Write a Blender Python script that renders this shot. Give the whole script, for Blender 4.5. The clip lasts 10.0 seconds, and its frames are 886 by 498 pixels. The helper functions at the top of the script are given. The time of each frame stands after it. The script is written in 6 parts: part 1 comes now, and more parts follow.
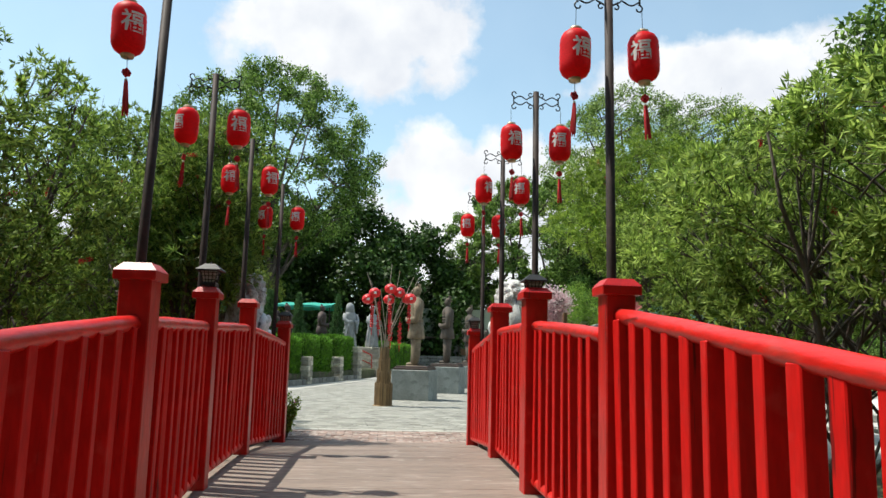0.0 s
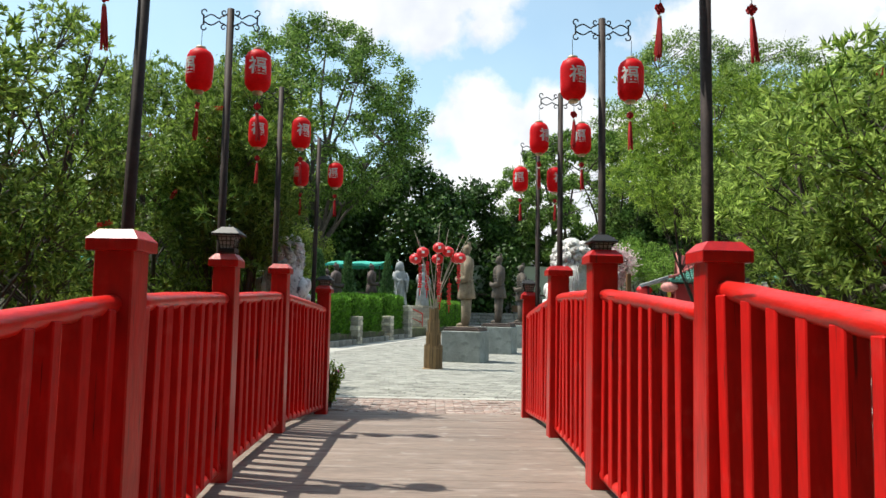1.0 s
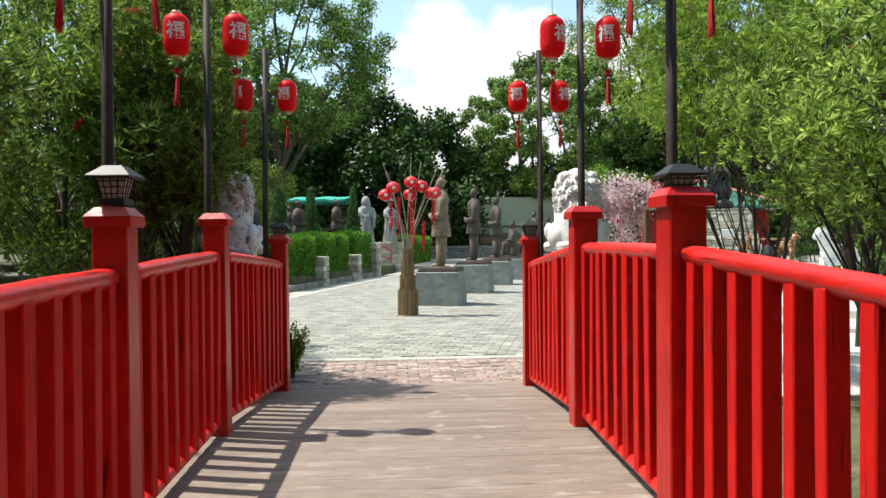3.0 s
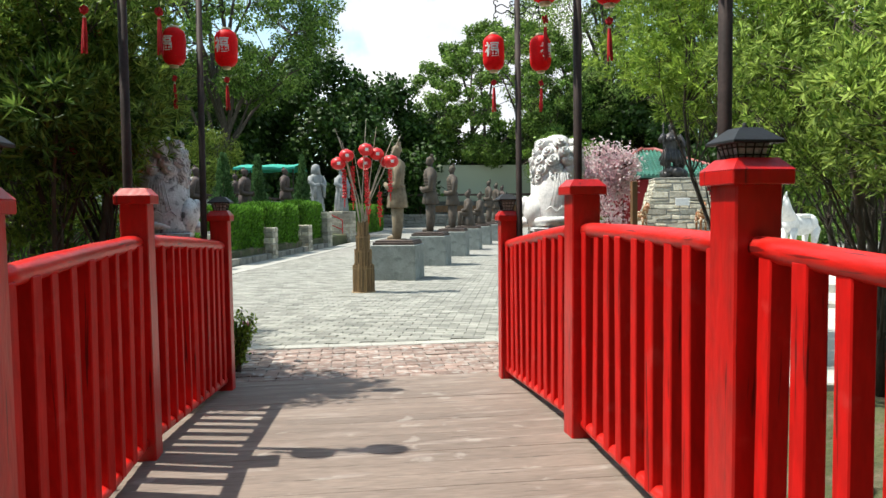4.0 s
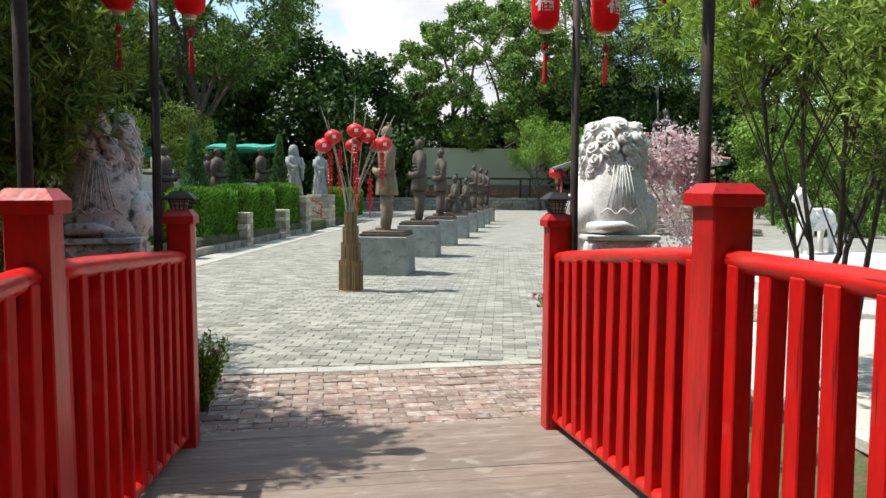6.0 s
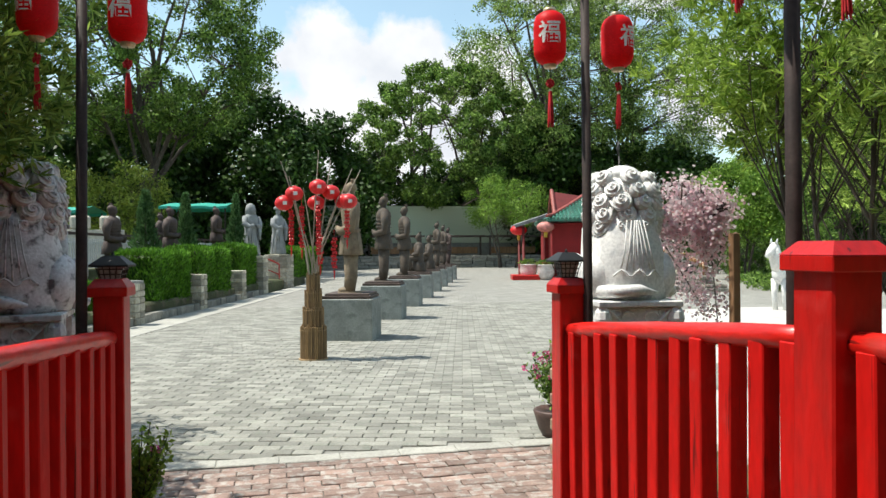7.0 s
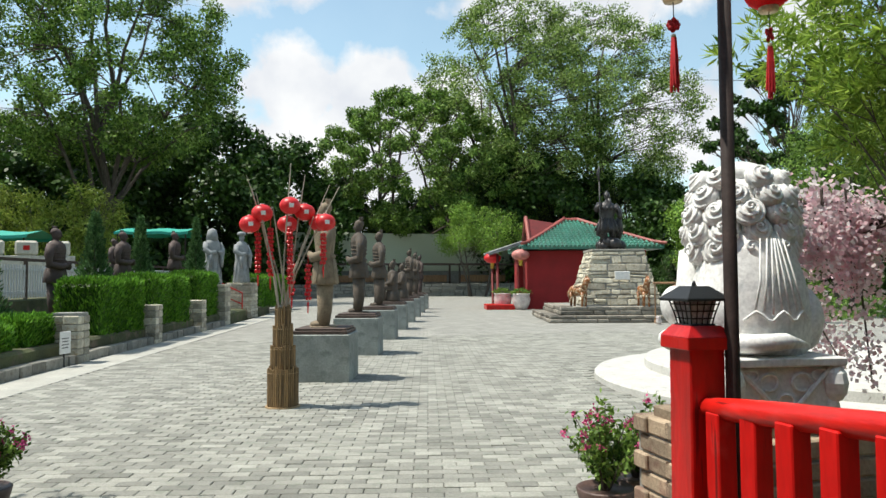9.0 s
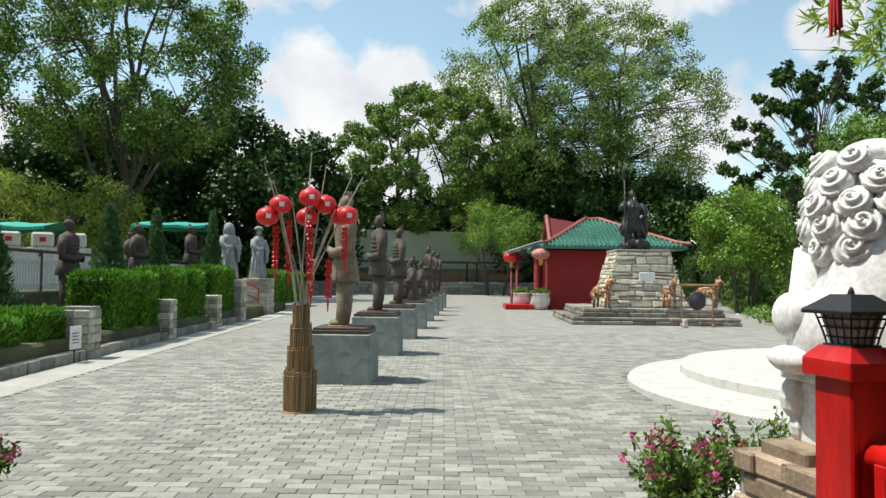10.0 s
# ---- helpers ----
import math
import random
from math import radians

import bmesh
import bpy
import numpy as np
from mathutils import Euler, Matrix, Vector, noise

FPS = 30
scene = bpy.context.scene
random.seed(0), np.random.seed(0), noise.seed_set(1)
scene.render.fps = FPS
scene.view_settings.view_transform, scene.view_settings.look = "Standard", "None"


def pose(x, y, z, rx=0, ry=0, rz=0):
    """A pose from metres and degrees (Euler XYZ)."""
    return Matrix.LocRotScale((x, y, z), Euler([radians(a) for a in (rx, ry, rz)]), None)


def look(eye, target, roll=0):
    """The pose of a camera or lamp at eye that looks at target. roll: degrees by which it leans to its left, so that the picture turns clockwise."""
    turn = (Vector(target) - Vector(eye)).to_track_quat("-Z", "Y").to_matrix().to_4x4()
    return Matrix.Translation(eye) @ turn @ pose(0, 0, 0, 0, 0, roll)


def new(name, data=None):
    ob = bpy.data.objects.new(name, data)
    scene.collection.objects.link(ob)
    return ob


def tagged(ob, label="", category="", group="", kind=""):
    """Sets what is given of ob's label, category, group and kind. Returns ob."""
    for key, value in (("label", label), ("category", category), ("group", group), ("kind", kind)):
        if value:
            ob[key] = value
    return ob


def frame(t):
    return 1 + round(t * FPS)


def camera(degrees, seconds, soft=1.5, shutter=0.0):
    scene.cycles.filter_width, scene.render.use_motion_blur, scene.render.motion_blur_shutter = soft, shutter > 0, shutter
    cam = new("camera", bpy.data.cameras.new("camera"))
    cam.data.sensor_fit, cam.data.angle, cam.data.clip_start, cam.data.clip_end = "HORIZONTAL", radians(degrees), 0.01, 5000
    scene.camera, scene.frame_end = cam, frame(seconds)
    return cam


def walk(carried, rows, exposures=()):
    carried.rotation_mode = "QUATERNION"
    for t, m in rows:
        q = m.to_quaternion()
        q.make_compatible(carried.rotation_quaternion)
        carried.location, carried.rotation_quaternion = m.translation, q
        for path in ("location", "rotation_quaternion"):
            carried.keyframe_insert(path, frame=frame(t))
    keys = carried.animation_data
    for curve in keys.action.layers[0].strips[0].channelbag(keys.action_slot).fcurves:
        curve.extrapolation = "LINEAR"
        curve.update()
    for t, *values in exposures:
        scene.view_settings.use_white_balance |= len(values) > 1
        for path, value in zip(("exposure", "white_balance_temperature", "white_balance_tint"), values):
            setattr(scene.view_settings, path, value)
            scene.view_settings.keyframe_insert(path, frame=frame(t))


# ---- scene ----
cam = camera(62.5, 10.0)
PATH = [
    (0, (0.056, -7.899, 0.933), (0.214, -5.927, 1.227), 1.4),
    (0.5, (0.065, -7.605, 0.974), (0.337, -5.633, 1.173), 0.1),
    (1, (0.101, -7.267, 1.032), (0.125, -5.275, 1.205), 1.1),
    (1.5, (0.019, -6.933, 1.093), (-0.052, -4.94, 1.242), 1.0),
    (2, (-0.022, -6.667, 1.118), (-0.008, -4.669, 1.202), -0.4),
    (2.5, (-0.011, -6.318, 1.149), (0.065, -4.32, 1.181), -1.0),
    (4, (-0.09, -5.26, 1.245), (0.164, -3.278, 1.143), -0.7),
    (4.5, (-0.136, -4.941, 1.291), (0.185, -2.972, 1.146), -2.0),
    (5, (-0.162, -4.684, 1.352), (0.013, -2.699, 1.181), -2.6),
    (5.5, (-0.205, -4.334, 1.348), (-0.074, -2.349, 1.144), -1.0),
    (6, (-0.237, -4.011, 1.354), (0.083, -2.042, 1.204), 0.2),
    (7.5, (-0.307, -3.007, 1.376), (0.13, -1.056, 1.437), -0.6),
    (8, (-0.333, -2.676, 1.368), (0.109, -0.727, 1.454), 0.1),
    (8.5, (-0.322, -2.346, 1.371), (0.261, -0.435, 1.454), -0.1),
    (9, (-0.296, -2.064, 1.389), (0.229, -0.136, 1.473), -0.3),
    (9.5, (-0.314, -1.776, 1.373), (0.181, 0.16, 1.464), 0.3),
    (10, (-0.295, -1.519, 1.394), (0.188, 0.42, 1.473), 0.6),
]
walk(cam, [(t, look(eye, target, roll)) for t, eye, target, roll in PATH],
     [(0.0, 0.40), (2.5, 0.66), (5.5, 0.48), (7.5, 0.38), (8.5, 0.34), (10.0, 0.24)])
# ---------------------------------------------------------------- world and sun
SUN_FROM = Vector((-0.45, 0.12, 1.0)).normalized()
world = bpy.data.worlds.new("sky_world")
scene.world = world
world.use_nodes = True
wn = world.node_tree.nodes
wl = world.node_tree.links
wn.clear()
w_out = wn.new("ShaderNodeOutputWorld")
w_bg = wn.new("ShaderNodeBackground")
w_sky = wn.new("ShaderNodeTexSky")
w_sky.sky_type = "NISHITA"
w_sky.sun_disc = False
w_sky.sun_elevation = math.asin(SUN_FROM.z)
w_sky.sun_rotation = math.atan2(SUN_FROM.x, SUN_FROM.y)
w_sky.air_density, w_sky.dust_density, w_sky.ozone_density = 1.0, 1.0, 1.5
w_tc = wn.new("ShaderNodeTexCoord")
w_sep = wn.new("ShaderNodeSeparateXYZ")
wl.new(w_tc.outputs["Generated"], w_sep.inputs[0])


def sky_math(op, *args):
    """One Math node of the sky; args: sockets or numbers."""
    nd = wn.new("ShaderNodeMath")
    nd.operation = op
    for k, v in enumerate(args):
        if isinstance(v, (int, float)):
            nd.inputs[k].default_value = v
        else:
            wl.new(v, nd.inputs[k])
    return nd.outputs[0]


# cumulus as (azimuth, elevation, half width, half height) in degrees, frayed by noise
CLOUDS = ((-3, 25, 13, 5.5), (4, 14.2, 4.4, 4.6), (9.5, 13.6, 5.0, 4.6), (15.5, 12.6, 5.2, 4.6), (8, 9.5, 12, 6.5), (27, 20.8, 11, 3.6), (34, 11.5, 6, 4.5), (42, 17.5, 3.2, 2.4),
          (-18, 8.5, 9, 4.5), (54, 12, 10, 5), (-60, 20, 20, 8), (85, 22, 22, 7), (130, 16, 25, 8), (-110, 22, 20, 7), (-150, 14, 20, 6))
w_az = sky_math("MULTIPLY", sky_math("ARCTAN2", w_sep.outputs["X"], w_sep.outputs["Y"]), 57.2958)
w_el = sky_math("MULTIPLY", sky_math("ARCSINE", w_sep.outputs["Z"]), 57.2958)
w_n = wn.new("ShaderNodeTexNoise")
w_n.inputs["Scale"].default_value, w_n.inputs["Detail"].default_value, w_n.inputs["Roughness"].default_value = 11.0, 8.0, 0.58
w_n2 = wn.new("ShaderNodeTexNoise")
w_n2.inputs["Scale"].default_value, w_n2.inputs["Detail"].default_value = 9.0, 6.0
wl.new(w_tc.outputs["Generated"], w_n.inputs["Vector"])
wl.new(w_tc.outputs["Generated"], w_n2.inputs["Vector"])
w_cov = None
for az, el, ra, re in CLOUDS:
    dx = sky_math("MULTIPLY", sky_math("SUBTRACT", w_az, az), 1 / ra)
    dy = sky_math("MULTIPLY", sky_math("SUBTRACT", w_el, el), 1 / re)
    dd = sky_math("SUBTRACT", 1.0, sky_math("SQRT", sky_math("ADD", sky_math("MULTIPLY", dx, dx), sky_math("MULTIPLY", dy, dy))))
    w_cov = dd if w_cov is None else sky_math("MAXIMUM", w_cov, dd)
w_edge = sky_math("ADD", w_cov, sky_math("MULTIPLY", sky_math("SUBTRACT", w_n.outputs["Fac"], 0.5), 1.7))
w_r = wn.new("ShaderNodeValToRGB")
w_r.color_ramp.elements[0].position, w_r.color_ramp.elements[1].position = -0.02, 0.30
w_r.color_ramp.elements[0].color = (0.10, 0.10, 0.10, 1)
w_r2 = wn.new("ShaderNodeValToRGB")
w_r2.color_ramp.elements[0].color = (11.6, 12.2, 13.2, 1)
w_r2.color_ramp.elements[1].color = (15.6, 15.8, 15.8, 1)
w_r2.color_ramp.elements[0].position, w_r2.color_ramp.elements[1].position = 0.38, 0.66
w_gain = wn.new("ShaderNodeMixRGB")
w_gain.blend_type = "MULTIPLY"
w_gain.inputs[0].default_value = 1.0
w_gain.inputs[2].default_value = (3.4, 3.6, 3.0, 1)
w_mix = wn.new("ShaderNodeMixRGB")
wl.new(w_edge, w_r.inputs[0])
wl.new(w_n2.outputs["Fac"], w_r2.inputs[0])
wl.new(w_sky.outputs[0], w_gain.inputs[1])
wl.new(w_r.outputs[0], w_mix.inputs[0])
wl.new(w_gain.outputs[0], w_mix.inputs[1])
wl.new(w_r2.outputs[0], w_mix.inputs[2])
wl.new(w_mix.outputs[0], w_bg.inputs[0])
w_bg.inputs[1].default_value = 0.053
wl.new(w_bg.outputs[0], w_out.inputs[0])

sun_data = bpy.data.lights.new("sun", "SUN")
sun_data.energy, sun_data.angle, sun_data.color = 5.0, radians(0.55), (1.0, 0.95, 0.85)
sun = new("sun", sun_data)
sun.matrix_world = look(SUN_FROM * 50, (0, 0, 0))


# ---------------------------------------------------------------- materials
def material(name, base, rough=0.7, metal=0.0, var=0.25, scale=6.0, fine=60.0, bump=0.3, dist=0.01, second=None, amount=0.5,
             island=0.0, objrand=0.0, stretch=(1, 1, 1), spec=0.5, trans=0.0):
    """A surface with coarse stains, fine grain and relief; second: a stain colour; island/objrand: value spread between pieces."""
    m = bpy.data.materials.new(name)
    m.use_nodes = True
    n, l = m.node_tree.nodes, m.node_tree.links
    b = n["Principled BSDF"]
    b.inputs["Roughness"].default_value = rough
    b.inputs["Metallic"].default_value = metal
    b.inputs["Specular IOR Level"].default_value = spec
    tc = n.new("ShaderNodeTexCoord")
    mp = n.new("ShaderNodeMapping")
    mp.inputs["Scale"].default_value = stretch
    l.new(tc.outputs["Object"], mp.inputs[0])
    if objrand:
        oi, sc, cb = n.new("ShaderNodeObjectInfo"), n.new("ShaderNodeMath"), n.new("ShaderNodeCombineXYZ")
        sc.operation, sc.inputs[1].default_value = "MULTIPLY", 37.0
        l.new(oi.outputs["Random"], sc.inputs[0])
        for k in range(3):
            l.new(sc.outputs[0], cb.inputs[k])
        l.new(cb.outputs[0], mp.inputs["Location"])
    coarse, grain = n.new("ShaderNodeTexNoise"), n.new("ShaderNodeTexNoise")
    coarse.inputs["Scale"].default_value, coarse.inputs["Detail"].default_value = scale, 5
    grain.inputs["Scale"].default_value, grain.inputs["Detail"].default_value = fine, 4
    l.new(mp.outputs[0], coarse.inputs["Vector"])
    l.new(mp.outputs[0], grain.inputs["Vector"])
    ramp = n.new("ShaderNodeValToRGB")
    ramp.color_ramp.elements[0].position, ramp.color_ramp.elements[1].position = 0.35, 0.68
    dark = tuple(c * (1 - var) for c in base)
    light = tuple(min(c * (1 + var), 0.95) for c in base)
    ramp.color_ramp.elements[0].color, ramp.color_ramp.elements[1].color = (*dark, 1), (*light, 1)
    l.new(coarse.outputs["Fac"], ramp.inputs[0])
    col = ramp.outputs[0]
    if second:
        r2 = n.new("ShaderNodeValToRGB")
        r2.color_ramp.elements[0].position, r2.color_ramp.elements[1].position = 0.62 - 0.2 * amount, 0.75 - 0.2 * amount
        mix = n.new("ShaderNodeMixRGB")
        mix.inputs[2].default_value = (*second, 1)
        stain = n.new("ShaderNodeTexNoise")
        stain.inputs["Scale"].default_value, stain.inputs["Detail"].default_value = scale * 2.7, 8
        l.new(mp.outputs[0], stain.inputs["Vector"])
        l.new(stain.outputs["Fac"], r2.inputs[0])
        l.new(r2.outputs[0], mix.inputs[0])
        l.new(col, mix.inputs[1])
        col = mix.outputs[0]
    mul = n.new("ShaderNodeMixRGB")
    mul.blend_type, mul.inputs[0].default_value = "MULTIPLY", 0.55
    gr = n.new("ShaderNodeValToRGB")
    gr.color_ramp.elements[0].position, gr.color_ramp.elements[0].color = 0.3, (0.6, 0.6, 0.6, 1)
    gr.color_ramp.elements[1].position, gr.color_ramp.elements[1].color = 0.65, (1.1, 1.1, 1.1, 1)
    l.new(grain.outputs["Fac"], gr.inputs[0])
    l.new(col, mul.inputs[1])
    l.new(gr.outputs[0], mul.inputs[2])
    col = mul.outputs[0]
    for amt, node, out in ((island, "ShaderNodeNewGeometry", "Random Per Island"), (objrand, "ShaderNodeObjectInfo", "Random")):
        if amt:
            src = n.new(node)
            rng = n.new("ShaderNodeMapRange")
            rng.inputs[3].default_value, rng.inputs[4].default_value = 1 - amt, 1 + amt
            hsv = n.new("ShaderNodeHueSaturation")
            l.new(src.outputs[out], rng.inputs[0])
            l.new(rng.outputs[0], hsv.inputs["Value"])
            l.new(col, hsv.inputs["Color"])
            col = hsv.outputs[0]
    l.new(col, b.inputs["Base Color"])
    if bump:
        bp = n.new("ShaderNodeBump")
        bp.inputs["Strength"].default_value, bp.inputs["Distance"].default_value = bump, dist
        add = n.new("ShaderNodeMath")
        l.new(coarse.outputs["Fac"], add.inputs[0])
        l.new(grain.outputs["Fac"], add.inputs[1])
        l.new(add.outputs[0], bp.inputs["Height"])
        l.new(bp.outputs[0], b.inputs["Normal"])
    if trans:
        out = n["Material Output"]
        tr, mx = n.new("ShaderNodeBsdfTranslucent"), n.new("ShaderNodeMixShader")
        mx.inputs[0].default_value = trans
        l.new(col, tr.inputs[0])
        l.new(b.outputs[0], mx.inputs[1])
        l.new(tr.outputs[0], mx.inputs[2])
        l.new(mx.outputs[0], out.inputs[0])
    return m


M_RED = material("red_paint", (0.50, 0.006, 0.004), 0.36, spec=0.42, var=0.14, scale=5, fine=45, bump=0.3, dist=0.005, second=(0.40, 0.012, 0.009), amount=0.45, stretch=(1, 1, 0.25))
M_RAIL = material("red_rail_paint", (0.62, 0.012, 0.007), 0.36, spec=0.45, var=0.2, scale=7, fine=50, bump=0.45, dist=0.006, second=(0.46, 0.035, 0.025), amount=0.35, stretch=(1, 0.25, 1))

M_BAL = material("red_baluster_paint", (0.54, 0.007, 0.005), 0.55, spec=0.16, var=0.15, scale=5, fine=45, bump=0.3, dist=0.005, second=(0.45, 0.012, 0.009), amount=0.4, stretch=(1, 1, 0.25))


def weathered_paint(m, along, worn=(11.0, 0.60, 0.74, (0.62, 0.07, 0.06, 1), 0.3), crack=(0.645, 0.68, (0.07, 0.006, 0.005, 1), 0.8)):
    """Cracks along the grain and faded, rubbed patches in an old coat; each piece has its own."""
    n, l = m.node_tree.nodes, m.node_tree.links
    base = n["Principled BSDF"].inputs["Base Color"]
    src = base.links[0].from_socket
    tc, info, add, scl = n.new("ShaderNodeTexCoord"), n.new("ShaderNodeObjectInfo"), n.new("ShaderNodeVectorMath"), n.new("ShaderNodeVectorMath")
    scl.operation = "MULTIPLY"
    scl.inputs[1].default_value = along
    l.new(tc.outputs["Object"], add.inputs[0])
    l.new(info.outputs["Random"], add.inputs[1])
    l.new(add.outputs[0], scl.inputs[0])
    for vec, scale, lo, hi, col, amount in ((add.outputs[0], *worn), (scl.outputs[0], 1.0, *crack)):
        nz, rp, mx, mul = n.new("ShaderNodeTexNoise"), n.new("ShaderNodeMapRange"), n.new("ShaderNodeMixRGB"), n.new("ShaderNodeMath")
        nz.inputs["Scale"].default_value, nz.inputs["Detail"].default_value = scale, 5.0
        rp.inputs[1].default_value, rp.inputs[2].default_value = lo, hi
        mul.operation, mul.inputs[1].default_value = "MULTIPLY", amount
        mx.inputs[2].default_value = col
        l.new(vec, nz.inputs["Vector"])
        l.new(nz.outputs["Fac"], rp.inputs[0])
        l.new(rp.outputs[0], mul.inputs[0])
        l.new(mul.outputs[0], mx.inputs[0])
        l.new(src, mx.inputs[1])
        src = mx.outputs[0]
    l.new(src, base)


weathered_paint(M_RED, (45, 45, 2.2))
weathered_paint(M_BAL, (45, 45, 2.2))
weathered_paint(M_RAIL, (45, 3.0, 45))
M_DECK = material("weathered_plank", (0.202, 0.157, 0.127), 0.72, var=0.14, scale=3, fine=34, bump=0.35, dist=0.004, second=(0.27, 0.222, 0.19), amount=0.35, objrand=0.055, stretch=(0.35, 1.6, 1))
weathered_paint(M_DECK, (3.2, 60, 8), (7.0, 0.63, 0.70, (0.36, 0.33, 0.29, 1), 0.45), (0.665, 0.70, (0.045, 0.034, 0.028, 1), 0.85))
M_POLE = material("dark_brown_pole", (0.036, 0.024, 0.021), 0.68, spec=0.25, var=0.3, scale=10, fine=80, bump=0.2, dist=0.003)
M_BLACK = material("black_metal", (0.014, 0.015, 0.016), 0.5, spec=0.35, var=0.2, scale=30, fine=120, bump=0.1, dist=0.002)
M_LANT = material("lantern_fabric", (0.86, 0.012, 0.018), 0.5, spec=0.2, var=0.06, scale=8, fine=200, bump=0.08, dist=0.001, trans=0.35)
M_TASSEL = material("red_thread", (0.5, 0.01, 0.015), 0.8, var=0.2, scale=30, fine=300, bump=0.4, dist=0.002)
M_GOLD = material("gold_rim", (0.62, 0.5, 0.32), 0.35, metal=0.6, var=0.15, scale=40, fine=200, bump=0.1, dist=0.001)
M_WHITE = material("white_print", (0.8, 0.79, 0.76), 0.6, var=0.05, scale=20, fine=200, bump=0.05, dist=0.001)
M_PAVER = material("grey_paver", (0.250, 0.249, 0.218), 0.85, var=0.12, scale=3, fine=70, bump=0.5, dist=0.004, second=(0.205, 0.215, 0.18), amount=0.4, island=0.30)
M_PAVER1 = material("grey_paver_single", (0.250, 0.249, 0.218), 0.85, var=0.12, scale=3, fine=70, bump=0.5, dist=0.004, second=(0.205, 0.215, 0.18), amount=0.4, objrand=0.30)
M_JOINT = material("joint_sand", (0.13, 0.125, 0.105), 0.95, var=0.25, scale=5, fine=90, bump=0.4, dist=0.004)
M_BRICK1 = material("clay_brick", (0.25, 0.175, 0.145), 0.85, var=0.25, scale=6, fine=70, bump=0.6, dist=0.005, second=(0.34, 0.31, 0.28), amount=0.6, objrand=0.3)
M_BRICK2 = material("tan_brick", (0.33, 0.255, 0.175), 0.85, var=0.25, scale=6, fine=70, bump=0.6, dist=0.005, second=(0.22, 0.14, 0.10), amount=0.5, objrand=0.3)
M_CONC = material("pale_concrete", (0.38, 0.375, 0.335), 0.85, var=0.12, scale=2, fine=50, bump=0.3, dist=0.004, second=(0.36, 0.355, 0.32), amount=0.35)
M_PLINTH = material("grey_concrete", (0.25, 0.27, 0.25), 0.8, var=0.2, scale=3, fine=40, bump=0.35, dist=0.006, second=(0.18, 0.20, 0.185), amount=0.45)
M_WPLAT = material("white_cement", (0.50, 0.49, 0.455), 0.8, var=0.06, scale=3, fine=50, bump=0.2, dist=0.004, second=(0.40, 0.39, 0.355), amount=0.3)
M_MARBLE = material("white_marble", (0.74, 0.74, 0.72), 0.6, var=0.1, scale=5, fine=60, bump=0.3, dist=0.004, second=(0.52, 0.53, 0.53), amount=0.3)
# left lion: tree shade put into a greyer marble, with dark stains
M_MARBLE2 = material("weathered_shaded_marble", (0.60, 0.62, 0.63), 0.65, var=0.2, scale=7, fine=60, bump=0.4, dist=0.005, second=(0.14, 0.14, 0.145), amount=0.42)
M_CLAY = material("terracotta_brown", (0.066, 0.043, 0.036), 0.75, var=0.25, scale=6, fine=50, bump=0.5, dist=0.006, second=(0.055, 0.04, 0.036), amount=0.5)
M_CLAY2 = material("ochre_clay", (0.20, 0.155, 0.10), 0.8, var=0.25, scale=5, fine=50, bump=0.5, dist=0.006, second=(0.15, 0.11, 0.075), amount=0.5)
M_CLAY3 = material("grey_clay", (0.076, 0.057, 0.041), 0.8, var=0.25, scale=5, fine=50, bump=0.5, dist=0.006, second=(0.055, 0.052, 0.048), amount=0.5)
M_GREYST = material("grey_stone_statue", (0.27, 0.285, 0.285), 0.8, var=0.15, scale=6, fine=60, bump=0.4, dist=0.005)
M_BRONZE = material("dark_bronze", (0.045, 0.042, 0.042), 0.4, metal=0.35, var=0.4, scale=9, fine=60, bump=0.6, dist=0.01)
M_STONE = material("rubble_stone", (0.46, 0.43, 0.34), 0.85, var=0.25, scale=6, fine=50, bump=0.6, dist=0.01, second=(0.36, 0.30, 0.2), amount=0.45, objrand=0.45)
M_STONED = material("dark_flagstone", (0.22, 0.20, 0.165), 0.85, var=0.25, scale=6, fine=50, bump=0.6, dist=0.01, second=(0.27, 0.25, 0.2), amount=0.35, objrand=0.4)
M_STONEI = material("rubble_stone_joined", (0.25, 0.24, 0.205), 0.85, var=0.2, scale=6, fine=50, bump=0.6, dist=0.01, second=(0.18, 0.165, 0.13), amount=0.4, island=0.25)
M_MORTAR = material("grey_mortar", (0.27, 0.265, 0.245), 0.95, var=0.15, scale=8, fine=80, bump=0.4, dist=0.004)
M_BARK = material("grey_bark", (0.085, 0.068, 0.055), 0.9, var=0.35, scale=10, fine=50, bump=0.8, dist=0.02, stretch=(1, 1, 0.3))
M_WOOD = material("brown_timber", (0.30, 0.165, 0.08), 0.7, var=0.25, scale=6, fine=50, bump=0.4, dist=0.004, stretch=(1, 1, 0.15))
M_BAMBOO = material("dry_bamboo", (0.33, 0.225, 0.115), 0.7, var=0.3, scale=8, fine=60, bump=0.4, dist=0.004, island=0.3, stretch=(1, 1, 0.3))
M_BAMBOO1 = material("dry_bamboo_stake", (0.235, 0.148, 0.066), 0.7, var=0.3, scale=8, fine=60, bump=0.4, dist=0.004, objrand=0.35, stretch=(1, 1, 0.3))
M_TWIG = material("pale_twig", (0.42, 0.36, 0.28), 0.8, var=0.25, scale=8, fine=60, bump=0.3, dist=0.003)
M_BALL = material("red_ball_lantern", (0.78, 0.03, 0.035), 0.4, var=0.05, scale=8, fine=100, bump=0.05, dist=0.001, trans=0.25)
